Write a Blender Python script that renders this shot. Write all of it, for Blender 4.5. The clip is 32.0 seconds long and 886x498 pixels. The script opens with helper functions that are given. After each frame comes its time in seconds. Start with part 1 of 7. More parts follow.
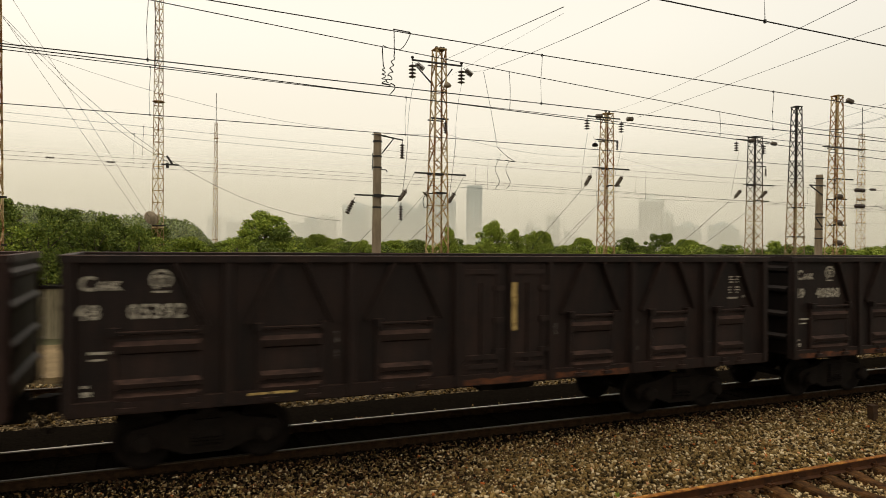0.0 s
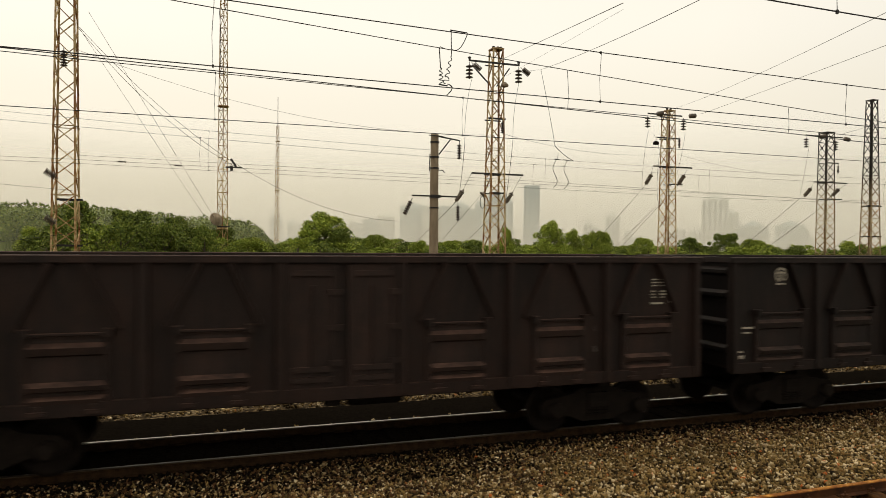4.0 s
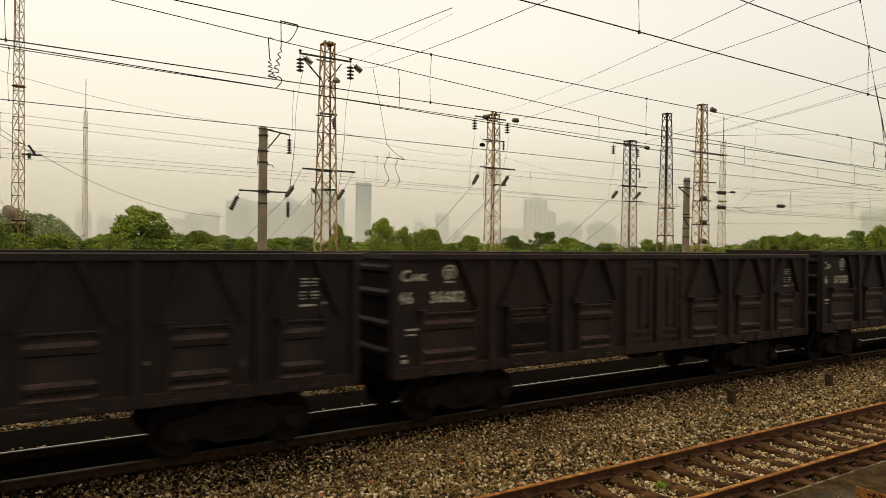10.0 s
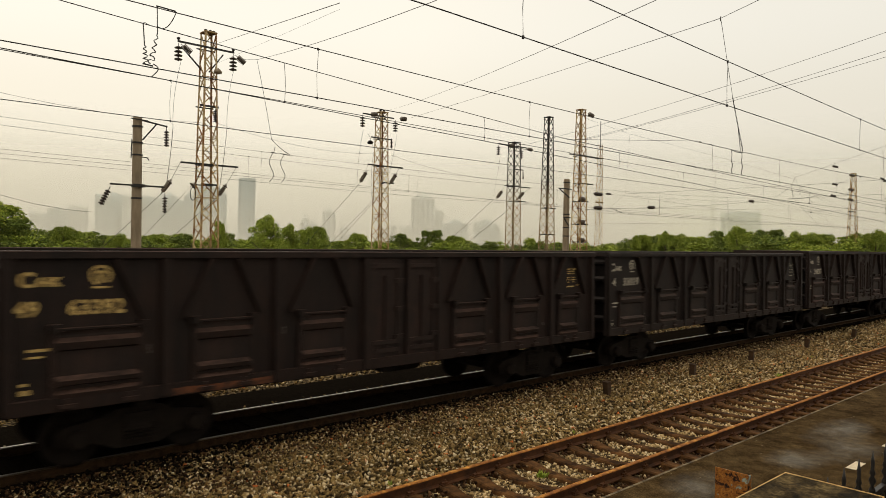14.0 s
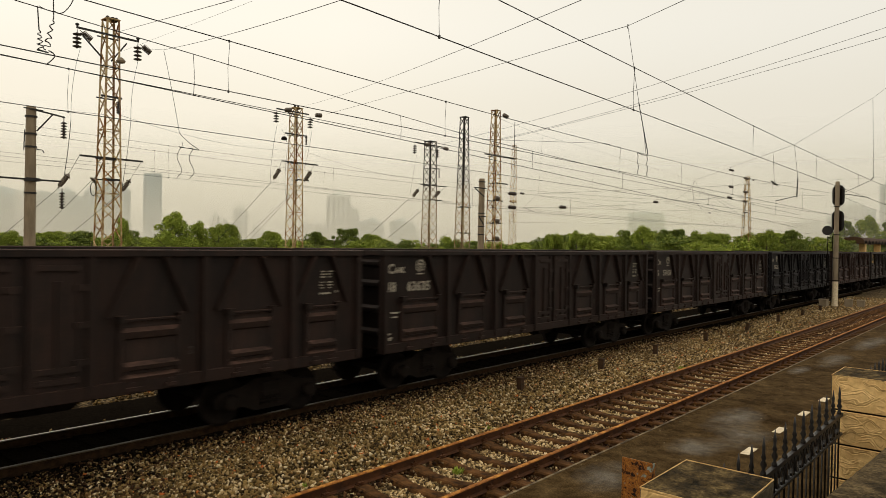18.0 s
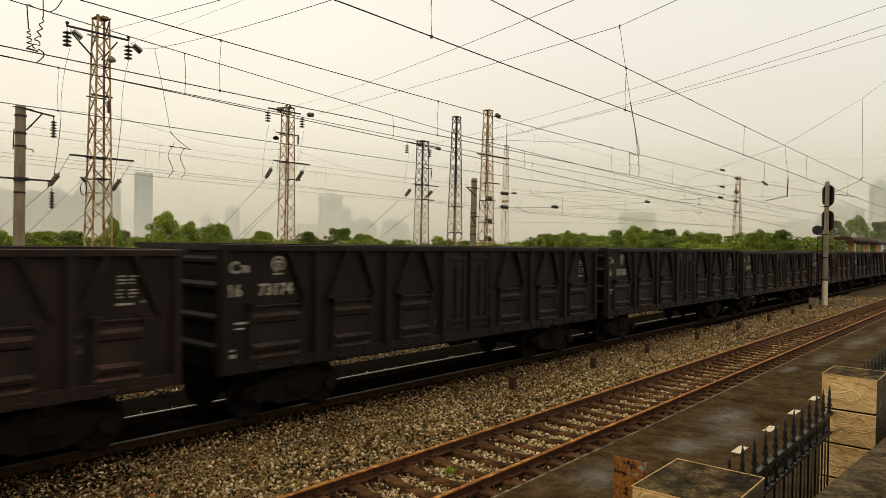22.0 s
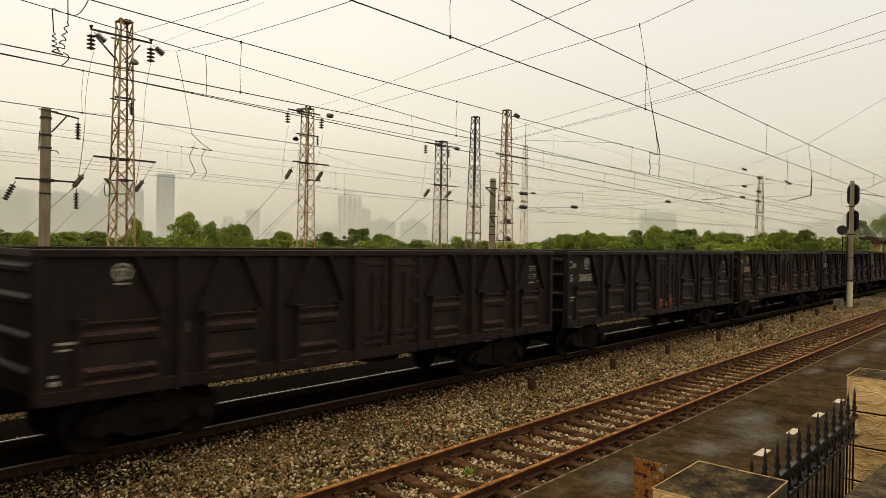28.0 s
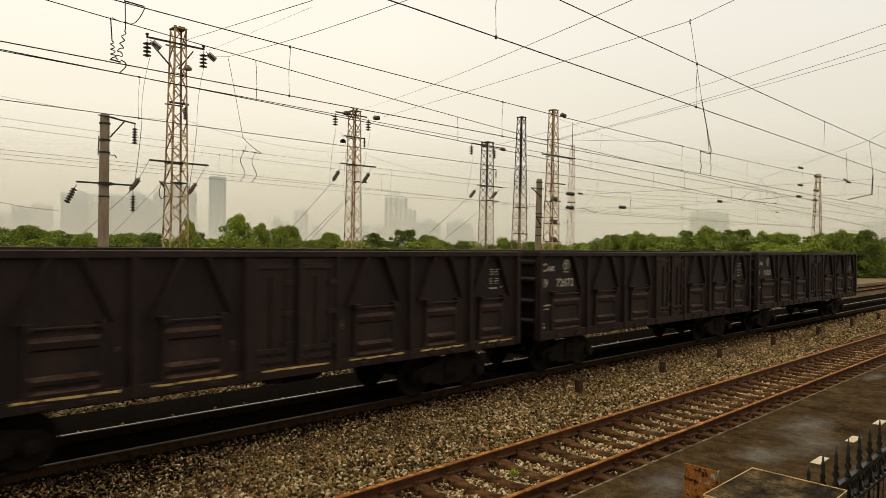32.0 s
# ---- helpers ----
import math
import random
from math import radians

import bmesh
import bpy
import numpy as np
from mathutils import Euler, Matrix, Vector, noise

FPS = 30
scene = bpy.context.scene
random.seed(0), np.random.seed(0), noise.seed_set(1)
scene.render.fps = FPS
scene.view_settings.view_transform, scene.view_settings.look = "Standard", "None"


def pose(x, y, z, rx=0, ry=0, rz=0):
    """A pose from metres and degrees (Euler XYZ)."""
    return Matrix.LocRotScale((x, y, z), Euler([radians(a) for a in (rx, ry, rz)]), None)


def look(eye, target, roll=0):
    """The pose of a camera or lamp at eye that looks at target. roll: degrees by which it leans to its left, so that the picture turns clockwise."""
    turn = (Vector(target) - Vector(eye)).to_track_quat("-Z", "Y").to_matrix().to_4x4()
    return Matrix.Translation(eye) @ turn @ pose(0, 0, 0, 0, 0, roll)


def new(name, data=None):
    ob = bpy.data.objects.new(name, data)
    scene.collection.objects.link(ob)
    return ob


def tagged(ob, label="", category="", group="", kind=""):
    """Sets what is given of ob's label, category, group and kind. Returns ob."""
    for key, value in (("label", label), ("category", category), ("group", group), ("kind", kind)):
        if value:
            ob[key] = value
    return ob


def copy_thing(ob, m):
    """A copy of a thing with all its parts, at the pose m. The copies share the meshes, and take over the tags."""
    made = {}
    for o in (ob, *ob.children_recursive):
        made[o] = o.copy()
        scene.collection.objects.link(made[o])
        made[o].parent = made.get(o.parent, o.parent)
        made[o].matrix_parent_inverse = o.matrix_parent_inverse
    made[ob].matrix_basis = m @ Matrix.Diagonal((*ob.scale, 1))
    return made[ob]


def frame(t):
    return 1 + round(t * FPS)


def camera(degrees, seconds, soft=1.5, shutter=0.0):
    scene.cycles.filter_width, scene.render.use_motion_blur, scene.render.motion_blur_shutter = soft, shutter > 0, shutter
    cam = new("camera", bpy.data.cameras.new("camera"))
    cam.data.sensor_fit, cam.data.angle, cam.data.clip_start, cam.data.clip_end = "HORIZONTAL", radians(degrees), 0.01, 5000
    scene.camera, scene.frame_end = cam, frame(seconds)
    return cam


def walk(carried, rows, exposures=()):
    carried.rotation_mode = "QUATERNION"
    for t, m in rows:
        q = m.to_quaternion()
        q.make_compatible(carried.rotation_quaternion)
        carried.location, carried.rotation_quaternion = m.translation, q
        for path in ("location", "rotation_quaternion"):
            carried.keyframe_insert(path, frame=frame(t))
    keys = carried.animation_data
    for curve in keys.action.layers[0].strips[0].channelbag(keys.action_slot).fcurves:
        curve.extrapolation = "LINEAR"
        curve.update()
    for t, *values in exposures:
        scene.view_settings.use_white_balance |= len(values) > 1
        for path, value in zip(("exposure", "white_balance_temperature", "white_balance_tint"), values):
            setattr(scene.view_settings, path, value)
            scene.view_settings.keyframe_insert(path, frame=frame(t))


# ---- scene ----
EYE = (0.0, 0.0, 3.42)          # metres above the rail tops
cam = camera(65.4, 32.0, soft=0.85, shutter=0.16)
PATH = [
    (0.00, 89.54, -0.61, -23.74), (0.48, 89.54, -0.59, -21.65), (1.00, 89.54, -0.59, -21.58),
    (1.48, 89.54, -0.58, -21.63), (2.00, 89.53, -0.59, -21.42), (2.48, 89.54, -0.58, -19.94),
    (3.00, 89.53, -0.58, -19.09), (3.48, 89.52, -0.57, -19.00), (5.48, 89.51, -0.64, -19.47),
    (6.00, 89.51, -0.65, -20.61), (6.48, 89.50, -0.66, -22.49), (7.00, 89.49, -0.67, -24.16),
    (7.48, 89.48, -0.69, -25.58), (8.00, 89.48, -0.70, -27.25), (8.48, 89.47, -0.71, -28.45),
    (9.00, 89.46, -0.72, -29.44), (9.48, 89.45, -0.73, -31.00), (10.00, 89.44, -0.74, -32.91),
    (10.48, 89.44, -0.76, -34.33), (11.00, 89.43, -0.78, -35.40), (11.48, 89.42, -0.80, -36.15),
    (12.00, 89.42, -0.84, -37.17), (12.48, 89.42, -0.87, -38.24), (13.00, 89.42, -0.90, -38.94),
    (13.48, 89.42, -0.94, -40.31), (14.00, 89.42, -0.96, -42.21), (14.48, 89.42, -0.98, -43.95),
    (15.00, 89.42, -1.00, -45.86), (15.48, 89.42, -1.01, -47.48), (17.48, 89.40, -1.08, -49.03),
    (18.00, 89.41, -1.08, -49.16), (18.48, 89.41, -1.08, -49.32), (19.00, 89.40, -1.08, -49.63),
    (19.48, 89.41, -1.08, -49.82), (20.00, 89.41, -1.07, -49.87), (21.00, 89.40, -1.06, -49.83),
    (22.00, 89.40, -1.06, -49.80), (23.00, 89.40, -1.07, -49.81), (24.00, 89.39, -1.08, -49.89),
    (25.00, 89.39, -1.06, -49.88), (25.48, 89.39, -1.06, -49.57), (26.00, 89.38, -1.06, -48.91),
    (26.48, 89.38, -1.05, -48.34), (28.48, 89.39, -1.05, -48.24), (29.00, 89.39, -1.05, -48.26),
    (29.48, 89.39, -1.05, -48.29), (30.00, 89.39, -1.04, -48.32), (30.48, 89.39, -1.02, -48.35),
    (31.00, 89.40, -1.02, -48.08), (31.48, 89.40, -1.01, -46.37), (32.00, 89.40, -1.00, -44.44),
]
walk(cam, [(t, pose(*EYE, rx, ry, rz)) for t, rx, ry, rz in PATH])

# ---- world and light: a bright, hazy, overcast day ----
world = bpy.data.worlds.new("overcast_sky")
scene.world = world
world.use_nodes = True
wt = world.node_tree
wt.nodes.clear()


def wnode(kind):
    return wt.nodes.new(kind)


sky = wnode("ShaderNodeTexSky")
sky.sky_type, sky.sun_disc = "NISHITA", False
sky.sun_elevation, sky.sun_rotation = radians(48), radians(-25)
sky.air_density, sky.dust_density, sky.ozone_density = 1.5, 6.0, 1.0
w_co = wnode("ShaderNodeTexCoord")
w_sep = wnode("ShaderNodeSeparateXYZ")
w_ramp = wnode("ShaderNodeValToRGB")
w_ramp.color_ramp.interpolation = "EASE"
els = w_ramp.color_ramp.elements
els[0].position, els[0].color = 0.0, (0.89, 0.81, 0.628, 1)
els[1].position, els[1].color = 1.0, (1.05, 0.98, 0.82, 1)
for at, col in ((0.06, (0.93, 0.85, 0.66, 1)), (0.16, (1.02, 0.935, 0.765, 1)), (0.30, (1.09, 1.02, 0.87, 1))):
    e = els.new(at)
    e.color = col
w_skyscale = wnode("ShaderNodeMixRGB")
w_skyscale.blend_type = "MULTIPLY"
w_skyscale.inputs[0].default_value = 1.0
w_skyscale.inputs[2].default_value = (0.1, 0.1, 0.1, 1)
w_mix = wnode("ShaderNodeMixRGB")
w_mix.inputs[0].default_value = 0.9
w_side = wnode("ShaderNodeValToRGB")
w_side.color_ramp.elements[0].position, w_side.color_ramp.elements[0].color = 0.62, (1, 1, 1, 1)
w_side.color_ramp.elements[1].position, w_side.color_ramp.elements[1].color = 1.0, (0.85, 0.865, 0.89, 1)
w_dim = wnode("ShaderNodeMixRGB")
w_dim.blend_type = "MULTIPLY"
w_dim.inputs[0].default_value = 1.0
w_bg = wnode("ShaderNodeBackground")
w_bg.inputs[1].default_value = 1.0
w_out = wnode("ShaderNodeOutputWorld")
for a, b in ((w_co.outputs["Generated"], w_sep.inputs[0]), (w_sep.outputs["Z"], w_ramp.inputs[0]), (sky.outputs[0], w_skyscale.inputs[1]),
             (w_skyscale.outputs[0], w_mix.inputs[1]), (w_ramp.outputs[0], w_mix.inputs[2]), (w_sep.outputs["X"], w_side.inputs[0]), (w_mix.outputs[0], w_dim.inputs[1]), (w_side.outputs[0], w_dim.inputs[2]), (w_dim.outputs[0], w_bg.inputs[0]),
             (w_bg.outputs[0], w_out.inputs[0])):
    wt.links.new(a, b)
sun = new("sun", bpy.data.lights.new("sun", "SUN"))
sun.data.energy, sun.data.angle, sun.data.color = 0.6, radians(25), (1.0, 0.93, 0.80)
sun.matrix_world = look((0, 0, 60), (18, -22, 0))
scene.view_settings.exposure = 0.0

# ---- materials ----


class Mat:
    """A small builder for procedural materials."""

    def __init__(self, name, rough=0.8, metal=0.0, spec=0.3):
        self.m = bpy.data.materials.new(name)
        self.m.use_nodes = True
        self.t = self.m.node_tree
        self.b = self.t.nodes["Principled BSDF"]
        self.b.inputs["Roughness"].default_value = rough
        self.b.inputs["Metallic"].default_value = metal
        self.b.inputs["Specular IOR Level"].default_value = spec
        self.co = self.t.nodes.new("ShaderNodeTexCoord").outputs["Object"]

    def link(self, a, b):
        self.t.links.new(a, b)

    def noise(self, scale, detail=4.0, rough=0.6, stretch=None, kind="ShaderNodeTexNoise"):
        n = self.t.nodes.new(kind)
        n.inputs["Scale"].default_value = scale
        if kind == "ShaderNodeTexNoise":
            n.inputs["Detail"].default_value = detail
            n.inputs["Roughness"].default_value = rough
        if stretch:
            mp = self.t.nodes.new("ShaderNodeMapping")
            mp.inputs["Scale"].default_value = stretch
            self.link(self.co, mp.inputs[0])
            self.link(mp.outputs[0], n.inputs["Vector"])
        else:
            self.link(self.co, n.inputs["Vector"])
        return n.outputs[0]

    def ramp(self, value, stops):
        r = self.t.nodes.new("ShaderNodeValToRGB")
        e = r.color_ramp.elements
        while len(e) < len(stops):
            e.new(0.5)
        for k, (at, col) in enumerate(stops):
            e[k].position = at
            e[k].color = (*col, 1) if len(col) == 3 else col
        self.link(value, r.inputs[0])
        return r.outputs[0]

    def mix(self, fac, a, b, blend="MIX"):
        n = self.t.nodes.new("ShaderNodeMixRGB")
        n.blend_type = blend
        for sock, v in zip(n.inputs, (fac, a, b)):
            if isinstance(v, (int, float)):
                sock.default_value = v
            elif isinstance(v, tuple):
                sock.default_value = (*v, 1) if len(v) == 3 else v
            else:
                self.link(v, sock)
        return n.outputs[0]

    def random(self):
        return self.t.nodes.new("ShaderNodeObjectInfo").outputs["Random"]

    def island(self):
        return self.t.nodes.new("ShaderNodeNewGeometry").outputs["Random Per Island"]

    def color(self, v):
        if isinstance(v, tuple):
            self.b.inputs["Base Color"].default_value = (*v, 1)
        else:
            self.link(v, self.b.inputs["Base Color"])
        return self

    def roughness(self, v):
        self.link(v, self.b.inputs["Roughness"])
        return self

    def bump(self, height, strength=0.4, dist=0.02):
        n = self.t.nodes.new("ShaderNodeBump")
        n.inputs["Strength"].default_value = strength
        n.inputs["Distance"].default_value = dist
        self.link(height, n.inputs["Height"])
        self.link(n.outputs[0], self.b.inputs["Normal"])
        return self


def g3(v):
    return (v, v, v)


m = Mat("coal_stained_wagon_paint", rough=0.58, spec=0.15)
own = m.t.nodes.new("ShaderNodeObjectInfo").outputs["Color"]
patch = m.ramp(m.noise(1.1, 6, 0.65), [(0.42, g3(0)), (0.66, g3(1))])
streak = m.ramp(m.noise(3.0, 5, 0.6, (3.0, 3.0, 0.25)), [(0.5, g3(0)), (0.8, g3(0.8))])
c = m.mix(patch, own, m.mix(1.0, own, (1.35, 1.15, 1.02), "MULTIPLY"))
soot = m.ramp(m.noise(0.7, 7, 0.7, (1.0, 1.0, 0.6)), [(0.40, g3(0)), (0.60, g3(0.75))])
c = m.mix(soot, c, m.mix(1.0, own, (0.42, 0.50, 0.55), "MULTIPLY"))
c = m.mix(streak, c, m.mix(1.0, own, (2.0, 1.75, 1.6), "MULTIPLY"))
height = m.t.nodes.new("ShaderNodeSeparateXYZ")
m.link(m.co, height.inputs[0])
rise = m.t.nodes.new("ShaderNodeMapRange")
rise.inputs["From Min"].default_value, rise.inputs["From Max"].default_value = 0.95, 1.7
rise.inputs["To Min"].default_value, rise.inputs["To Max"].default_value = 0.13, -0.12
m.link(height.outputs["Z"], rise.inputs["Value"])
splash = m.t.nodes.new("ShaderNodeMath")
splash.operation = "ADD"
m.link(m.noise(2.6, 7, 0.72), splash.inputs[0])
m.link(rise.outputs[0], splash.inputs[1])
mud = m.ramp(splash.outputs[0], [(0.50, g3(0)), (0.72, g3(0.85))])
c = m.mix(mud, c, m.mix(1.0, own, (1.15, 0.98, 0.90), "MULTIPLY"))
c = m.mix(0.6, c, m.ramp(m.noise(38, 3, 0.7), [(0.3, g3(0.45)), (0.7, g3(1.35))]), "MULTIPLY")
# sky light on rib tops put into the colour: upward faces paler
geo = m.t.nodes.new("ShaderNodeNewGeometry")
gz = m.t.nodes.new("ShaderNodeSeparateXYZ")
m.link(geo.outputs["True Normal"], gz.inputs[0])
lit_ledge = m.mix(1.0, m.ramp(gz.outputs["Z"], [(0.35, g3(0)), (0.75, g3(1))]), m.ramp(m.noise(5, 6, 0.7), [(0.38, g3(0.05)), (0.62, g3(0.9))]), "MULTIPLY")
c = m.mix(lit_ledge, c, m.mix(1.0, own, (4.0, 3.6, 3.2), "MULTIPLY"))
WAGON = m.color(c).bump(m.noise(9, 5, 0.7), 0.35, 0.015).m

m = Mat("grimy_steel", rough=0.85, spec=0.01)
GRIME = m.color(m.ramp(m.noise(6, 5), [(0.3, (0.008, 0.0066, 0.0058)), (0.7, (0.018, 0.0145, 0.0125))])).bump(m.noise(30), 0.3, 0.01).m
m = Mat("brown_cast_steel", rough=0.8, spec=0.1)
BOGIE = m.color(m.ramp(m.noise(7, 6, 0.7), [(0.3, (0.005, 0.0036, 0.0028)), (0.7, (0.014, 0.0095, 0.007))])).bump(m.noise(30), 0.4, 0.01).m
m = Mat("worn_rail_steel", rough=0.28, metal=0.9)
RAIL_SHINE = m.color(m.ramp(m.noise(4, 4, 0.6, (0.2, 6, 6)), [(0.3, (0.13, 0.105, 0.08)), (0.7, (0.36, 0.31, 0.25))])).m
m = Mat("dull_rail_top", rough=0.5, metal=0.7)
RAIL_DULL = m.color(m.ramp(m.noise(3, 4, 0.6, (0.2, 6, 6)), [(0.35, (0.03, 0.021, 0.014)), (0.7, (0.11, 0.082, 0.055))])).m
m = Mat("dark_rail_side", rough=0.85, spec=0.02)
RAIL_DARK = m.color(m.ramp(m.noise(8, 5), [(0.3, (0.012, 0.007, 0.004)), (0.7, (0.036, 0.020, 0.010))])).m
# two rusts: darker for the shaded rail sides, brighter for the lit tops
m = Mat("rusty_rail_steel", rough=0.8, spec=0.25)
RUST_WEB = m.color(m.ramp(m.noise(5, 6, 0.7), [(0.3, (0.022, 0.0085, 0.004)), (0.7, (0.105, 0.038, 0.011))])).m
m = Mat("rusty_rail_top", rough=0.75, spec=0.25)
RUST_RAIL = m.color(m.ramp(m.noise(7, 6, 0.7), [(0.3, (0.075, 0.022, 0.006)), (0.5, (0.27, 0.098, 0.016)), (0.66, (0.58, 0.27, 0.05))])).bump(m.noise(60), 0.4, 0.004).m
m = Mat("weathered_sleeper", spec=0.1, rough=0.9)
SLEEPER = m.color(m.mix(0.6, m.ramp(m.noise(5, 6, 0.65), [(0.36, (0.018, 0.008, 0.003)), (0.64, (0.140, 0.064, 0.021))]), m.ramp(m.random(), [(0, g3(0.6)), (1, g3(1.2))]), "MULTIPLY")).bump(m.noise(25), 0.5, 0.01).m
m = Mat("ballast_stone", rough=0.92, spec=0.12)
STONE = (m.ramp(m.island(), [(0.0, (0.012, 0.007, 0.003)), (0.3, (0.085, 0.053, 0.018)), (0.55, (0.25, 0.165, 0.060)), (0.7, (0.165, 0.088, 0.027)), (0.84, (0.38, 0.275, 0.135)), (0.985, (0.66, 0.53, 0.34)), (0.992, (0.46, 0.13, 0.03)), (1.0, (0.40, 0.11, 0.03))]))
STONE = m.color(m.mix(0.9, STONE, m.ramp(m.noise(0.9, 6, 0.68), [(0.32, g3(0.5)), (0.62, g3(1.25))]), "MULTIPLY")).m
m = Mat("pale_ballast_stone", rough=0.92, spec=0.12)
PALESTONE = m.color(m.ramp(m.island(), [(0.0, (0.03, 0.018, 0.008)), (0.2, (0.13, 0.085, 0.04)), (0.5, (0.36, 0.24, 0.10)), (0.8, (0.60, 0.44, 0.23)), (1.0, (0.72, 0.58, 0.37))])).m
m = Mat("rust_stained_stone", rough=0.92, spec=0.1)
RUSTSTONE = m.color(m.ramp(m.island(), [(0.0, (0.012, 0.006, 0.003)), (0.5, (0.055, 0.026, 0.011)), (0.85, (0.12, 0.062, 0.026)), (1.0, (0.30, 0.22, 0.12))])).m
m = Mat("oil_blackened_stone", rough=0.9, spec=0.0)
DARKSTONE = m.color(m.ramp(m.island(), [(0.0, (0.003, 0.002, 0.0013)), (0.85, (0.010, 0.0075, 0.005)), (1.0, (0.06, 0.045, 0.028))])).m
# bed colour holds both the oil and the shade under the train
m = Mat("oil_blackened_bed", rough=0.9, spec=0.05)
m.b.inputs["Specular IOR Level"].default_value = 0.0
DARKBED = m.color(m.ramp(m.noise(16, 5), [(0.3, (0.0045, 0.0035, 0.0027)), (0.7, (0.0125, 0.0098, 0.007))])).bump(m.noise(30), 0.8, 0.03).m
m = Mat("ballast_bed", rough=0.95, spec=0.05)
vor = m.t.nodes.new("ShaderNodeTexVoronoi")
vor.inputs["Scale"].default_value = 18
m.link(m.co, vor.inputs["Vector"])
vsep = m.t.nodes.new("ShaderNodeSeparateColor")
m.link(vor.outputs["Color"], vsep.inputs[0])
bed = m.ramp(vsep.outputs[0], [(0.0, (0.02, 0.013, 0.007)), (0.4, (0.075, 0.049, 0.022)), (0.7, (0.18, 0.12, 0.055)), (0.95, (0.34, 0.25, 0.14))])
# cell edges darkened: the shade between stones put into the colour
bed = m.mix(0.7, bed, m.ramp(vor.outputs["Distance"], [(0.0, g3(1.1)), (0.6, g3(0.35))]), "MULTIPLY")
BALLAST = m.color(m.mix(0.5, bed, m.ramp(m.noise(0.5, 4), [(0.35, g3(0.65)), (0.65, g3(1.15))]), "MULTIPLY")).bump(vor.outputs["Distance"], 0.9, -0.04).m
m = Mat("scrub_earth", rough=0.95, spec=0.1)
EARTH = m.color(m.ramp(m.noise(0.15, 7, 0.65), [(0.3, (0.05, 0.06, 0.02)), (0.5, (0.09, 0.085, 0.045)), (0.7, (0.16, 0.13, 0.09))])).bump(m.noise(3), 0.5, 0.1).m
m = Mat("pale_sand", rough=0.95, spec=0.1)
SAND = m.color(m.ramp(m.noise(0.7, 6, 0.65), [(0.3, (0.15, 0.105, 0.055)), (0.7, (0.28, 0.20, 0.11))])).bump(m.noise(8), 0.4, 0.05).m
m = Mat("streaked_pale_concrete", rough=0.9, spec=0.1)
PALEWALL = m.color(m.mix(m.ramp(m.noise(1.2, 6, 0.7, (1, 1, 0.15)), [(0.45, g3(0)), (0.75, g3(1))]), (0.26, 0.22, 0.145), (0.07, 0.06, 0.036))).m
m = Mat("wet_platform_concrete", rough=0.9, spec=0.0)
wet = None
for cx, cy, rx, ry in ((13.0, 4.15, 1.5, 0.55), (11.9, 3.6, 1.2, 0.5), (10.7, 4.0, 0.8, 0.5), (19.4, 4.6, 1.0, 0.3), (21.9, 4.3, 2.0, 0.45), (27.0, 4.2, 3.0, 0.5), (8.6, 4.3, 1.0, 0.6), (33.0, 4.0, 4.0, 0.6)):
    puddle = m.t.nodes.new("ShaderNodeMapping")
    puddle.inputs["Scale"].default_value = (1 / rx, 1 / ry, 0.01)
    puddle.inputs["Location"].default_value = (-cx / rx, -cy / ry, 0)
    m.link(m.co, puddle.inputs[0])
    g = m.t.nodes.new("ShaderNodeTexGradient")
    g.gradient_type = "SPHERICAL"
    m.link(puddle.outputs[0], g.inputs[0])
    wet = g.outputs[0] if wet is None else m.mix(1.0, wet, g.outputs[0], "ADD")
wet = m.ramp(m.mix(1.0, wet, m.ramp(m.noise(1.8, 7, 0.66), [(0.3, g3(0.25)), (0.65, g3(1.2))]), "MULTIPLY"), [(0.12, g3(0)), (0.8, g3(0.75))])
conc = m.ramp(m.noise(1.9, 8, 0.74), [(0.36, (0.028, 0.016, 0.006)), (0.50, (0.060, 0.037, 0.015)), (0.66, (0.104, 0.067, 0.029))])
# wet patches also get the sky's sheen as a paler base colour
conc = m.mix(wet, conc, m.ramp(m.noise(4, 6, 0.7), [(0.3, (0.06, 0.048, 0.032)), (0.7, (0.15, 0.125, 0.09))]))
conc = m.mix(0.75, conc, m.ramp(m.noise(50, 4, 0.7), [(0.40, g3(0.4)), (0.60, g3(1.4))]), "MULTIPLY")
conc = m.mix(0.7, conc, m.ramp(m.noise(9, 6, 0.75), [(0.38, g3(0.55)), (0.60, g3(1.2))]), "MULTIPLY")
conc = m.mix(m.ramp(m.noise(17, 1, 0.4), [(0.77, g3(0)), (0.79, g3(0.7))]), conc, (0.30, 0.25, 0.17))
PLATFORM = m.color(conc).roughness(m.ramp(wet, [(0.0, g3(0.95)), (1.0, g3(0.5))])).bump(m.noise(40, 6, 0.75), 0.5, 0.01).m
m.link(m.ramp(wet, [(0.0, g3(0.02)), (1.0, g3(0.25))]), m.b.inputs["Specular IOR Level"])
m = Mat("pale_edge_paint", rough=0.85)
EDGE = m.color(m.ramp(m.noise(9, 5), [(0.40, (0.04, 0.027, 0.013)), (0.68, (0.24, 0.18, 0.10))])).m
m = Mat("white_tile", rough=0.5)
WHITE = m.color(m.ramp(m.noise(12, 5), [(0.3, (0.48, 0.38, 0.24)), (0.7, (0.78, 0.66, 0.46))])).m
m = Mat("tan_rock_face_tile", rough=0.7, spec=0.2)
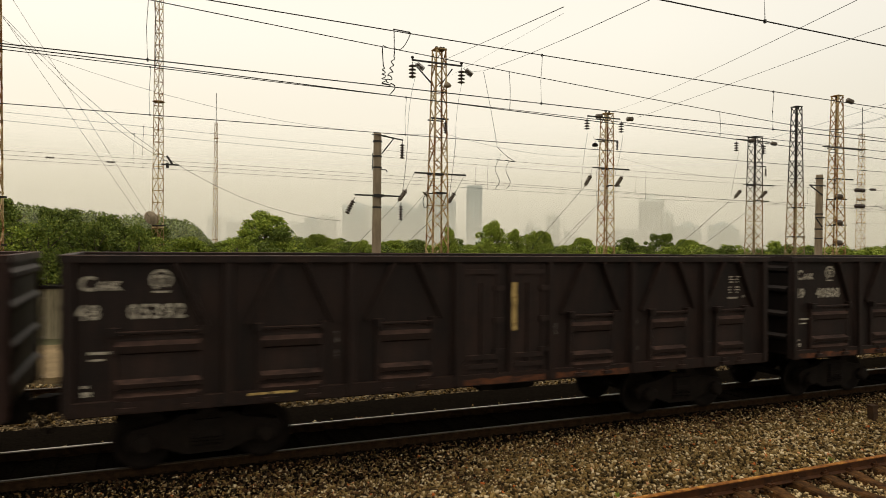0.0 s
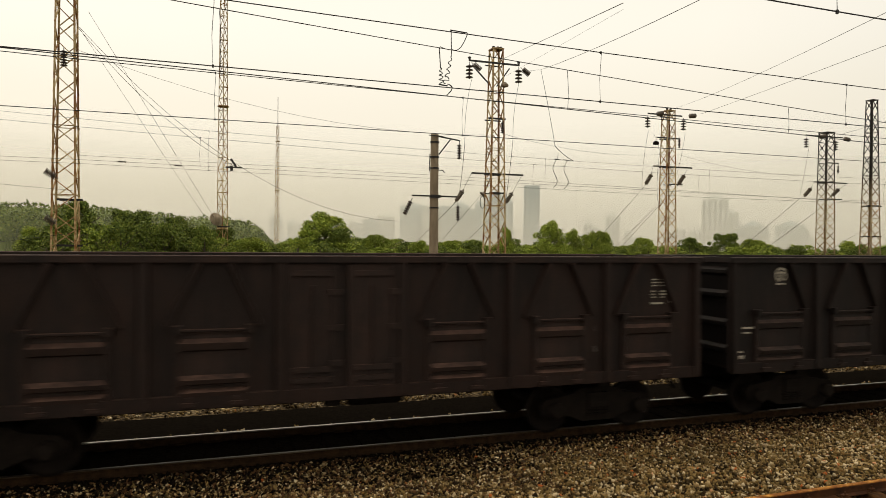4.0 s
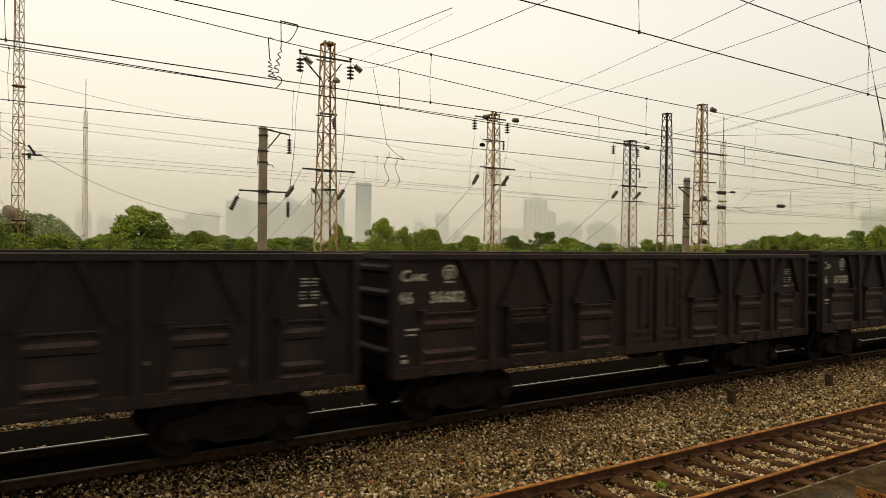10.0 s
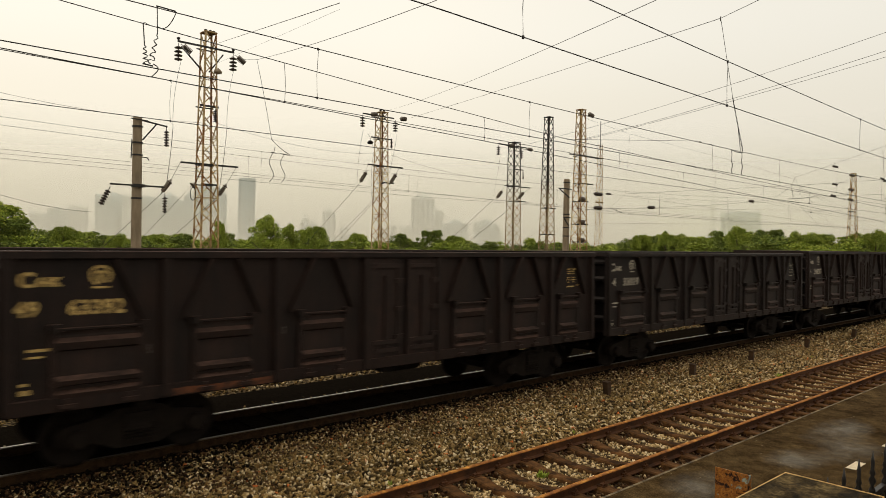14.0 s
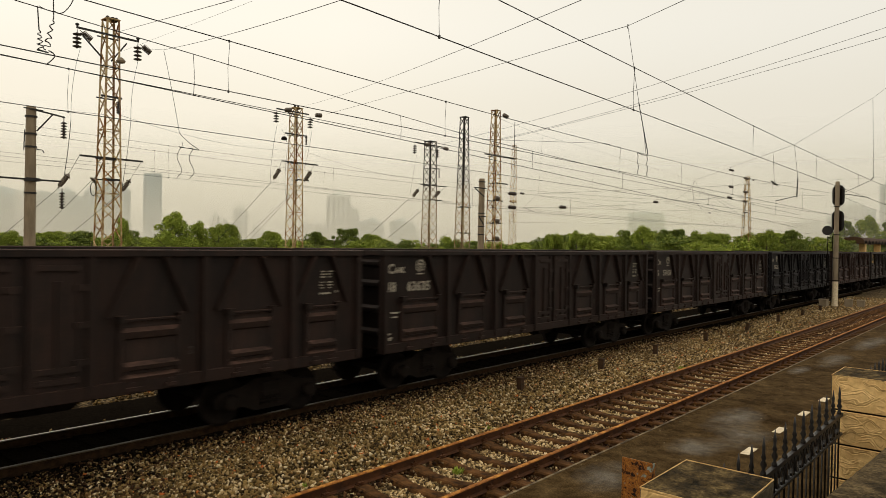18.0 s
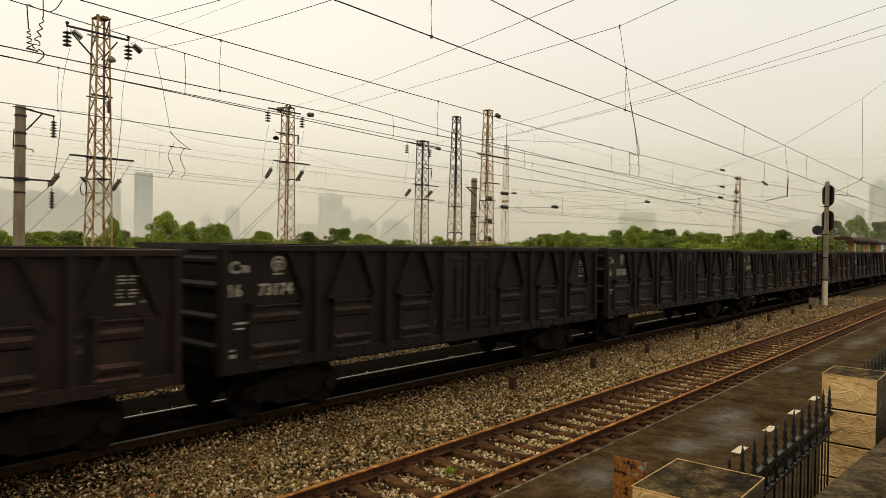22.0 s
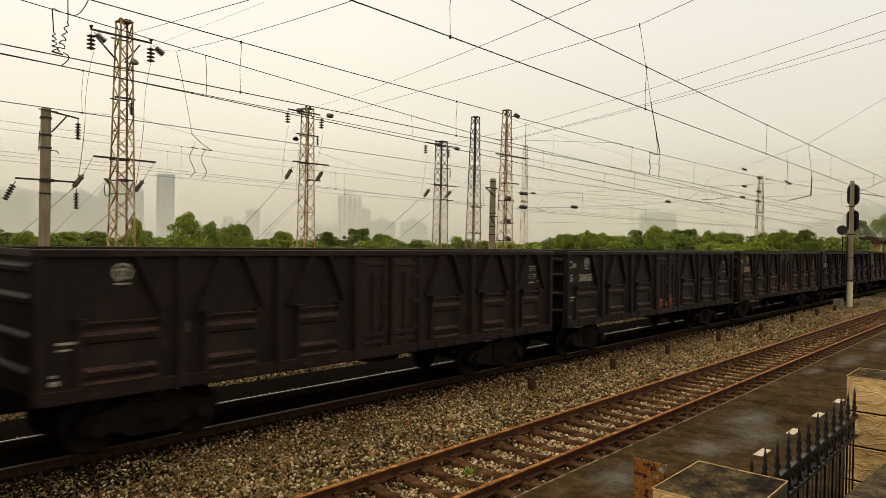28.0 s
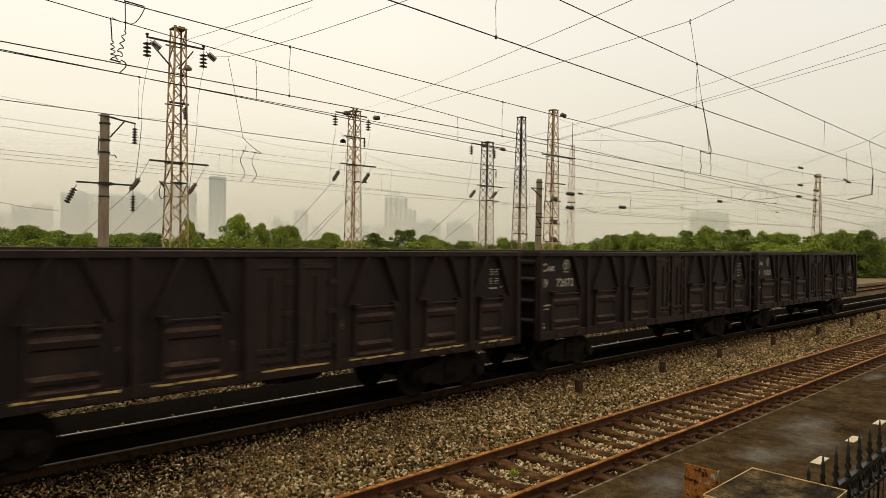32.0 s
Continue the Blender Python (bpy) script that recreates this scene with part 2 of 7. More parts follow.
vein = m.ramp(m.noise(3.4, 1.0, 0.4, (1.5, 1.5, 2.4)), [(0.30, g3(0.2)), (0.42, g3(0.5)), (0.435, g3(0.1)), (0.50, g3(0.6)), (0.515, g3(0.1)), (0.58, g3(0.6)), (0.60, g3(0.15))])
tan = m.ramp(m.noise(3, 5, 0.6), [(0.3, (0.62, 0.39, 0.15)), (0.7, (0.84, 0.575, 0.255))])
tan = m.mix(0.35, tan, m.ramp(m.noise(14, 5, 0.7), [(0.35, (0.45, 0.33, 0.22)), (0.6, g3(1.05))]), "MULTIPLY")
TAN = m.color(tan).bump(vein, 0.75, 0.02).m
m = Mat("grey_cement_render", rough=0.95, spec=0.08)
CEMENT = m.color(m.ramp(m.noise(7, 6, 0.7), [(0.3, (0.045, 0.036, 0.022)), (0.7, (0.13, 0.105, 0.068))])).bump(m.noise(25, 5, 0.7), 0.6, 0.015).m
m = Mat("mossy_cap_concrete", spec=0.1, rough=0.95)
moss = m.mix(0.75, m.ramp(m.noise(7, 4, 0.55), [(0.36, (0.010, 0.007, 0.003)), (0.50, (0.048, 0.032, 0.013)), (0.62, (0.105, 0.072, 0.030)), (0.72, (0.17, 0.12, 0.045))]), m.ramp(m.noise(38, 8, 0.8), [(0.40, g3(0.15)), (0.50, g3(0.8)), (0.60, g3(1.7))]), "MULTIPLY")
CAP = m.color(moss).bump(m.noise(22, 6, 0.7), 0.8, 0.02).m
m = Mat("mossy_grey_stone", spec=0.1, rough=0.95)
COPING = m.color(m.mix(0.7, m.ramp(m.noise(6, 8, 0.75), [(0.38, (0.026, 0.018, 0.0075)), (0.50, (0.082, 0.057, 0.027)), (0.60, (0.128, 0.092, 0.046)), (0.68, (0.05, 0.039, 0.014))]), m.ramp(m.noise(40, 5, 0.75), [(0.42, g3(0.3)), (0.58, g3(1.5))]), "MULTIPLY")).bump(m.noise(18, 6, 0.7), 0.8, 0.03).m
m = Mat("black_wrought_iron", rough=0.45, spec=0.35)
IRON = m.color(m.ramp(m.noise(30, 4), [(0.3, (0.007, 0.006, 0.006)), (0.7, (0.018, 0.015, 0.013))])).m
m = Mat("rust_eaten_plate", rough=0.85)
RUSTPLATE = m.color(m.ramp(m.noise(9, 7, 0.66), [(0.38, (0.006, 0.003, 0.002)), (0.43, (0.06, 0.018, 0.004)), (0.47, (0.36, 0.135, 0.018)), (0.505, (0.11, 0.030, 0.006)), (0.545, (0.42, 0.17, 0.022)), (0.575, (0.16, 0.055, 0.012)), (0.60, (0.22, 0.25, 0.20)), (0.70, (0.34, 0.38, 0.33))])).bump(m.noise(25, 6), 0.6, 0.01).m
m = Mat("rusty_stub", rough=0.9)
STUBM = m.color(m.ramp(m.noise(9, 5), [(0.3, (0.022, 0.011, 0.005)), (0.7, (0.075, 0.036, 0.014))])).m
m = Mat("galvanised_lattice_steel", rough=0.7, spec=0.3)
m.b.inputs["Specular IOR Level"].default_value = 0.15
LATTICE = m.color(m.mix(m.ramp(m.noise(0.9, 6, 0.75), [(0.42, g3(0)), (0.58, g3(1))]), m.ramp(m.noise(9, 4), [(0.3, (0.36, 0.27, 0.13)), (0.7, (0.62, 0.49, 0.27))]), (0.20, 0.082, 0.022))).m
m = Mat("dark_lattice_steel", rough=0.7, spec=0.3)
lz = m.t.nodes.new("ShaderNodeSeparateXYZ")
m.link(m.co, lz.inputs[0])
band = m.t.nodes.new("ShaderNodeMapRange")
band.inputs["From Min"].default_value, band.inputs["From Max"].default_value = 6.3, 8.6
m.link(lz.outputs["Z"], band.inputs["Value"])
bare = m.ramp(m.noise(1.1, 5, 0.7), [(0.40, (0.26, 0.115, 0.03)), (0.52, (0.22, 0.17, 0.095)), (0.68, (0.48, 0.38, 0.22))])
LATTICE_DARK = m.color(m.mix(band.outputs[0], bare, m.ramp(m.noise(2, 5, 0.7), [(0.35, (0.008, 0.007, 0.006)), (0.65, (0.034, 0.025, 0.018))]))).m
m = Mat("grey_concrete_pole", rough=0.9)
POLE = m.color(m.ramp(m.noise(2.5, 6, 0.65, (1, 1, 0.3)), [(0.3, (0.15, 0.113, 0.075)), (0.7, (0.30, 0.238, 0.162))])).m
m = Mat("brown_porcelain", rough=0.3, spec=0.5)
PORCELAIN = m.color((0.035, 0.022, 0.017)).m
m = Mat("grey_porcelain", rough=0.4, spec=0.5)
PORCELAIN_G = m.color(m.ramp(m.noise(14, 4), [(0.35, (0.045, 0.034, 0.026)), (0.65, (0.16, 0.125, 0.09))])).m
m = Mat("weathered_copper_wire", rough=0.6)
WIRE = m.color((0.010, 0.009, 0.008)).m
m = Mat("marking_paint", rough=0.8)
MARK = m.color(m.ramp(m.noise(22, 5, 0.7), [(0.36, (0.10, 0.086, 0.068)), (0.62, (0.50, 0.45, 0.36))])).m
m = Mat("yellow_marking_paint", rough=0.8)
YELLOW = m.color(m.ramp(m.noise(11, 5, 0.7), [(0.35, (0.20, 0.12, 0.035)), (0.6, (0.58, 0.41, 0.15))])).m
m = Mat("orange_primer", rough=0.85)
ORANGE = m.color(m.ramp(m.noise(8, 6, 0.7), [(0.38, (0.022, 0.011, 0.008)), (0.64, (0.13, 0.042, 0.014))])).m
m = Mat("bright_orange_paint", rough=0.8)
ORANGE_BRIGHT = m.color(m.ramp(m.noise(9, 6, 0.7), [(0.38, (0.06, 0.018, 0.008)), (0.62, (0.27, 0.075, 0.016))])).m
m = Mat("pale_scuff", rough=0.85)
DUST = m.color(m.ramp(m.noise(14, 5, 0.7), [(0.42, (0.03, 0.024, 0.02)), (0.66, (0.15, 0.13, 0.11))])).m
m = Mat("red_primer", rough=0.85)
REDP = m.color(m.ramp(m.noise(3, 6, 0.7), [(0.35, (0.015, 0.004, 0.003)), (0.65, (0.036, 0.007, 0.005))])).m


def leaves(name, dark, mid, light):
    m = Mat(name, rough=0.7, spec=0.2)
    c = m.mix(0.5, m.ramp(m.island(), [(0.0, dark), (0.5, mid), (1.0, light)]), m.ramp(m.random(), [(0, g3(0.7)), (1, g3(1.25))]), "MULTIPLY")
    m.color(m.mix(0.6, c, m.ramp(m.noise(0.35, 4), [(0.3, g3(0.6)), (0.7, g3(1.3))]), "MULTIPLY"))
    return m.m


LEAF = leaves("broadleaf_foliage", (0.112, 0.160, 0.020), (0.225, 0.292, 0.034), (0.39, 0.42, 0.068))
LEAF_DARK = leaves("dark_foliage", (0.060, 0.090, 0.015), (0.130, 0.174, 0.025), (0.235, 0.265, 0.048))
LEAF_BRIGHT = leaves("fresh_weed_leaf", (0.14, 0.26, 0.015), (0.20, 0.36, 0.02), (0.28, 0.44, 0.03))
m = Mat("bark", rough=0.95)
BARK = m.color(m.ramp(m.noise(4, 5, 0.6, (2, 2, 0.4)), [(0.3, (0.06, 0.048, 0.034)), (0.7, (0.14, 0.11, 0.08))])).m


def facade(name, wall, dark):
    m = Mat(name, rough=0.85)
    m.color(m.mix(0.5, m.ramp(m.noise(0.02, 4), [(0.3, wall), (0.7, tuple(c * 1.15 for c in wall))]), m.ramp(m.noise(0.3, 4), [(0.3, g3(0.85)), (0.7, g3(1.05))]), "MULTIPLY"))
    return m.m


TOWER_PALE = facade("pale_tower_wall", (0.80, 0.83, 0.79), None)
TOWER_GREY = facade("grey_tower_wall", (0.50, 0.59, 0.60), None)
m = Mat("dark_window_glass", rough=0.2, spec=0.5)
GLASS = m.color(m.ramp(m.random(), [(0, (0.06, 0.09, 0.11)), (1, (0.14, 0.18, 0.20))])).m
m = Mat("blue_grey_curtain_wall", rough=0.3, spec=0.5)
CURTAIN = m.color(m.ramp(m.noise(0.05, 3), [(0.3, (0.20, 0.32, 0.37)), (0.7, (0.30, 0.43, 0.47))])).m


def haze_material(name, density, top):
    """Thin mist: mostly clear, the rest scatters the sky's light; it thins out upwards."""
    m = bpy.data.materials.new(name)
    m.use_nodes = True
    t = m.node_tree
    t.nodes.clear()
    co = t.nodes.new("ShaderNodeTexCoord")
    sep = t.nodes.new("ShaderNodeSeparateXYZ")
    rng = t.nodes.new("ShaderNodeMapRange")
    rng.inputs["From Min"].default_value, rng.inputs["From Max"].default_value = 0.0, top
    rng.inputs["To Min"].default_value, rng.inputs["To Max"].default_value = density, 0.0
    clear = t.nodes.new("ShaderNodeBsdfTransparent")
    dif = t.nodes.new("ShaderNodeBsdfDiffuse")
    tra = t.nodes.new("ShaderNodeBsdfTranslucent")
    for s in (dif, tra):
        s.inputs["Color"].default_value = (1.0, 0.96, 0.86, 1)
    both = t.nodes.new("ShaderNodeMixShader")
    both.inputs[0].default_value = 0.5
    mix = t.nodes.new("ShaderNodeMixShader")
    out = t.nodes.new("ShaderNodeOutputMaterial")
    for a, b in ((co.outputs["Object"], sep.inputs[0]), (sep.outputs["Z"], rng.inputs["Value"]), (rng.outputs[0], mix.inputs[0]),
                 (dif.outputs[0], both.inputs[1]), (tra.outputs[0], both.inputs[2]), (clear.outputs[0], mix.inputs[1]),
                 (both.outputs[0], mix.inputs[2]), (mix.outputs[0], out.inputs[0])):
        t.links.new(a, b)
    return m


# ---- mesh helpers ----
def box(bm, x0, x1, y0, y1, z0, z1, m=None):
    """A box between the given sides, optionally moved by a matrix."""
    vs = [bm.verts.new((x, y, z)) for z in (z0, z1) for y in (y0, y1) for x in (x0, x1)]
    for q in ((0, 2, 3, 1), (4, 5, 7, 6), (0, 1, 5, 4), (2, 6, 7, 3), (0, 4, 6, 2), (1, 3, 7, 5)):
        bm.faces.new([vs[i] for i in q])
    if m:
        for v in vs:
            v.co = m @ v.co
    return vs


def bar(bm, a, b, w, d=None, sides=4):
    """A straight bar or rod from a to b."""
    a, b = Vector(a), Vector(b)
    d = d or w
    q = (b - a).to_track_quat("Z", "Y")
    rings = []
    for p in (a, b):
        rings.append([bm.verts.new(p + q @ Vector((math.cos(k) * w / 2 * (1.414 if sides == 4 else 1), math.sin(k) * d / 2 * (1.414 if sides == 4 else 1), 0)))
                      for k in ((i + 0.5) * 2 * math.pi / sides for i in range(sides))])
    for i in range(sides):
        j = (i + 1) % sides
        bm.faces.new((rings[0][i], rings[0][j], rings[1][j], rings[1][i]))
    bm.faces.new(rings[0][::-1])
    bm.faces.new(rings[1])


def lathe(bm, rings, sides=12, m=None):
    """A turned body: rings of (radius, height) about the z axis."""
    prev = None
    for r, z in rings:
        ring = [bm.verts.new(Vector((r * math.cos(2 * math.pi * i / sides), r * math.sin(2 * math.pi * i / sides), z))) for i in range(sides)]
        if m:
            for v in ring:
                v.co = m @ v.co
        if prev:
            for i in range(sides):
                j = (i + 1) % sides
                bm.faces.new((prev[i], prev[j], ring[j], ring[i]))
        else:
            bm.faces.new(ring[::-1])
        prev = ring
    bm.faces.new(prev)


def prism(bm, outline, a, b, axis="x"):
    """An outline swept from a to b along x (outline in y, z) or y (outline in x, z) or z (outline in x, y)."""
    def at(p, s):
        return {"x": (s, p[0], p[1]), "y": (p[0], s, p[1]), "z": (p[0], p[1], s)}[axis]
    r0 = [bm.verts.new(at(p, a)) for p in outline]
    r1 = [bm.verts.new(at(p, b)) for p in outline]
    n = len(outline)
    for i in range(n):
        j = (i + 1) % n
        bm.faces.new((r0[i], r0[j], r1[j], r1[i]))
    bm.faces.new(r0[::-1])
    bm.faces.new(r1)


def mesh_of(name, bm, material, smooth=False):
    me = bpy.data.meshes.new(name)
    bmesh.ops.recalc_face_normals(bm, faces=bm.faces)
    bm.to_mesh(me)
    bm.free()
    me.materials.append(material)
    if smooth:
        me.polygons.foreach_set("use_smooth", [True] * len(me.polygons))
    return me


def part(name, bm, material, parent=None, label="", m=None, smooth=False):
    """Links a bmesh (or a ready mesh) as one mesh object, under its thing or part."""
    me = bm if isinstance(bm, bpy.types.Mesh) else mesh_of(name, bm, material, smooth)
    ob = new(name, me)
    if parent:
        ob.parent = parent
    if m:
        ob.matrix_basis = m
    if label:
        ob["label"] = label
    return ob


def thing(name, label, category, m=None, group="", kind=""):
    ob = new(name)
    if m:
        ob.matrix_basis = m
    return tagged(ob, label, category, group, kind)


# ---- the setting: ground, tracks, platform ----
Y_A, Y_B = 5.964, 11.384        # nearer rails of the rusty siding and of the line the train runs on
GAUGE = 1.505                   # between the middles of the rail heads
TRACK_B = Y_B + GAUGE / 2


def plain(name, x0, x1, y0, y1, z0, z1, material, label, category, kind="structure"):
    bm = bmesh.new()
    box(bm, x0, x1, y0, y1, z0, z1)
    ob = part(name, bm, material)
    return tagged(ob, label, category, "", kind)


bm = bmesh.new()
RINGS = [-2600, -600, -160, -60, 60, 160, 600, 2600]
gv = [[bm.verts.new((x, y, -0.75)) for x in RINGS] for y in [-2600, -600, -100, -12, 60, 160, 600, 2600]]
for j in range(7):
    for i in range(7):
        bm.faces.new((gv[j][i], gv[j][i + 1], gv[j + 1][i + 1], gv[j + 1][i]))
tagged(part("ground", bm, EARTH), "flat scrubby earth ground that runs to the horizon", "ground", "", "structure")


def ballast_strip(name, x0, x1, ys, zs, step, rough, label):
    """A bed of ballast with a gently uneven surface, lofted along x."""
    bm = bmesh.new()
    n = int((x1 - x0) / step)
    rows = []
    for i in range(n + 1):
        x = x0 + (x1 - x0) * i / n
        rows.append([bm.verts.new((x, y, z + rough * noise.noise((x * 0.9, y * 1.3, 3.1)))) for y, z in zip(ys, zs)])
    for a, b in zip(rows, rows[1:]):
        for k in range(len(ys) - 1):
            bm.faces.new((a[k], b[k], b[k + 1], a[k + 1]))
    return tagged(part(name, bm, BALLAST), label, "ballast", "", "structure")


bed_y = [4.6, 5.4, 6.0, 6.7, 7.4, 8.0, 8.6, 9.2, 9.8, 10.3, 10.8, 11.4, 12.1, 12.9, 13.6, 14.6, 15.8, 17.0, 18.2, 19.6, 21.5]
bed_z = [-0.30, -0.24, -0.24, -0.25, -0.24, -0.18, -0.17, -0.16, -0.16, -0.15, -0.17, -0.20, -0.20, -0.20, -0.17, -0.2, -0.2, -0.2, -0.2, -0.22, -0.6]
ballast_strip("ballast_bed", -90, 420, bed_y, bed_z, 1.0, 0.02, "grey-brown crushed stone ballast between the tracks")
ballast_strip("oily_ballast", -90, 420, [11.1, 11.3, 12.1, 13.0, 14.0, 15.0, 15.25], [-0.24, -0.175, -0.17, -0.16, -0.16, -0.17, -0.24], 1.0, 0.006, "main track ballast, black from oil and the train's shade").data.materials[0] = DARKBED
plain("sandy_strip", -160, 420, 22.6, 29.6, -0.9, -0.55, SAND, "bare sandy ground strip beyond the tracks", "ground")


def rail_profile(y, head=0.035, top=0.0, h=0.15):
    return [(y - 0.065, top - h), (y + 0.065, top - h), (y + 0.065, top - h + 0.012), (y + 0.010, top - h + 0.03), (y + 0.009, top - 0.045),
            (y + head, top - 0.034), (y + head, top - 0.006), (y + head - 0.008, top), (y - head + 0.008, top), (y - head, top - 0.006),
            (y - head, top - 0.034), (y - 0.009, top - 0.045), (y - 0.010, top - h + 0.03), (y - 0.065, top - h + 0.012)]


def track(name, y, x0, x1, side, top, label, sleepers):
    """A track: two rails with their running surfaces; sleepers are added after."""
    t = thing(name, label, "railway track", kind="structure")
    for k in (0, 1):
        bm = bmesh.new()
        prism(bm, rail_profile(y + k * GAUGE), x0, x1)
        r = part("rail", bm, side, t)
        bm = bmesh.new()
        prism(bm, [(y + k * GAUGE + dy, dz) for dy, dz in ((-0.037, -0.014), (0.037, -0.014), (0.037, -0.005), (0.028, 0.003), (-0.028, 0.003), (-0.037, -0.005))], x0, x1)
        part("rail_head", bm, top[k], r, "worn running surface")
    return t


track_a = track("siding_track", Y_A, -60, 380, RUST_WEB, (RUST_RAIL, RUST_RAIL), "rusty siding rails on weathered wooden sleepers", True)
track_b = track("main_track", Y_B, -60, 400, RAIL_DARK, (RAIL_DULL, RAIL_SHINE), "dark main line rails with shiny running tops", True)
track_c = track("far_track", 16.6, -60, 400, RAIL_DARK, (RUST_RAIL, RAIL_DULL), "further track beyond the train", True)

# the platform: one slab with a pale edge
bm = bmesh.new()
prism(bm, [(-30, -0.75), (4.93, -0.75), (4.95, 0.28), (4.93, 0.30), (-30, 0.30)], -90, 400)
tagged(part("platform", bm, PLATFORM), "wet stained low concrete station platform", "platform", "", "structure")
plain("platform_edge", -90, 400, 4.90, 4.935, 0.295, 0.304, EDGE, "worn pale line along the platform edge", "edge line")
for x in (7.9, 9.5, 11.09, 12.74, 14.36, 15.98, 17.6):
    plain("white_mark", x - 0.22, x + 0.22, 3.24, 3.37, 0.29, 0.305, WHITE, "white tile set in the platform floor", "floor mark", "")

# boundary wall beyond the tracks
plain("boundary_wall", -200, 420, 33.0, 33.3, -0.8, 1.35, PALEWALL, "long pale concrete boundary wall beyond the tracks", "wall")
plain("wall_coping", -200, 420, 32.93, 33.37, 1.353, 1.47, GRIME, "dark coping along the boundary wall", "wall")

# ---- the train ----
TOP, FLOOR, SILL, HALF = 3.21, 1.12, 0.98, 1.44


def text_mesh(name, words, size, material, align="LEFT"):
    """Painted lettering, as a thin mesh in the x-z plane."""
    c = bpy.data.curves.new(name, "FONT")
    c.body, c.size, c.extrude, c.align_x = words, size, 0.003, align
    c.offset = 0.009
    c.resolution_u = 2
    c.space_character = 1.06
    c.materials.append(material)
    return new(name, c)


def panels(length):
    """Where the side's posts stand: three bays, the door bay, three bays."""
    return [0.06, 2.11, 4.05, 5.97, 7.87, 9.78, 11.65, 13.56] if length > 13.3 else [0.06, 2.15, 4.04, 5.90, 7.75, 9.61, 11.41, 13.06]


def wall_mesh(length):
    """One side wall, in the x-z plane, facing -y."""
    bm = bmesh.new()
    box(bm, 0.03, length - 0.03, 0.0, 0.03, FLOOR, TOP - 0.1)
    return bm


def end_wall_mesh():
    bm = bmesh.new()
    box(bm, 0.0, 0.03, -HALF + 0.03, HALF - 0.03, FLOOR, TOP - 0.1)
    return bm


def floor_mesh(length):
    bm = bmesh.new()
    box(bm, 0.03, length - 0.03, -HALF, HALF, FLOOR - 0.06, FLOOR)
    return bm


def wagon_top(length):
    bm = bmesh.new()
    w = HALF + 0.11
    for s in (-1, 1):
        y0, y1 = sorted((s * w, s * (HALF - 0.06)))
        prism(bm, [(y0, TOP - 0.105), (y1, TOP - 0.105), (y1, TOP - 0.012), (y1 - 0.012, TOP), (y0 + 0.012, TOP), (y0, TOP - 0.012)], -0.06, length + 0.06)
    for x in (-0.06, length - 0.04):
        box(bm, x, x + 0.10, -HALF + 0.063, HALF - 0.063, TOP - 0.105, TOP - 0.004)
    return bm


def sill_mesh(length):
    bm = bmesh.new()
    prism(bm, [(-0.10, SILL), (0.08, SILL), (0.08, FLOOR - 0.063), (0.08, FLOOR + 0.05), (-0.10, FLOOR + 0.05), (-0.10, SILL + 0.02)], 0.0, length)
    return bm


def centre_sill_mesh(length):
    bm = bmesh.new()
    box(bm, -0.1, length + 0.1, -0.2, 0.2, 0.66, 1.05)
    return bm


def beam_mesh():
    bm = bmesh.new()
    for s in (-1, 1):
        y0, y1 = sorted((s * 0.203, s * (HALF - 0.1)))
        box(bm, -0.14, 0.14, y0, y1, 0.84, 1.05)
    return bm


def reservoir_mesh():
    bm = bmesh.new()
    lathe(bm, [(0.02, 0), (0.14, 0.02), (0.17, 0.1), (0.17, 0.9), (0.14, 0.98), (0.02, 1.0)], 10, pose(0, -0.75, 0.86, 0, 90, 0))
    return bm


def post_mesh():
    """A pressed hat-section post, tapering towards the top."""
    bm = bmesh.new()
    lo, hi = SILL + 0.03, TOP - 0.107
    for x0, x1, d in ((-0.105, 0.105, 0.035), (-0.07, 0.07, 0.13)):
        v = [bm.verts.new((x, y, z)) for z, dd in ((lo, d), (hi, d * 0.75)) for x, y in ((x0, 0.01), (x1, 0.01), (x1 * 0.8, -dd), (x0 * 0.8, -dd))]
        for q in ((0, 1, 2, 3), (7, 6, 5, 4), (0, 4, 5, 1), (1, 5, 6, 2), (2, 6, 7, 3), (3, 7, 4, 0)):
            bm.faces.new([v[i] for i in q])
    return bm


def brace_mesh(lean):
    """A diagonal rib over a drop door; the two lean together like a roof."""
    bm = bmesh.new()
    a, b = Vector((0.22 * lean, 0.005, TOP - 0.12)), Vector((lean * 0.66, 0.005, 2.17))
    d = (b - a).normalized()
    n = Vector((-d.z, 0, d.x)) * 0.042
    o = Vector((0, -0.125, 0))
    v = [bm.verts.new(p) for p in (a - n, a + n, b + n, b - n, a - n * 0.8 + o, a + n * 0.8 + o, b + n * 0.8 + o * 0.7, b - n * 0.8 + o * 0.7)]
    for q in ((0, 1, 2, 3), (4, 7, 6, 5), (0, 4, 5, 1), (1, 5, 6, 2), (2, 6, 7, 3), (3, 7, 4, 0)):
        bm.faces.new([v[i] for i in q])
    return bm


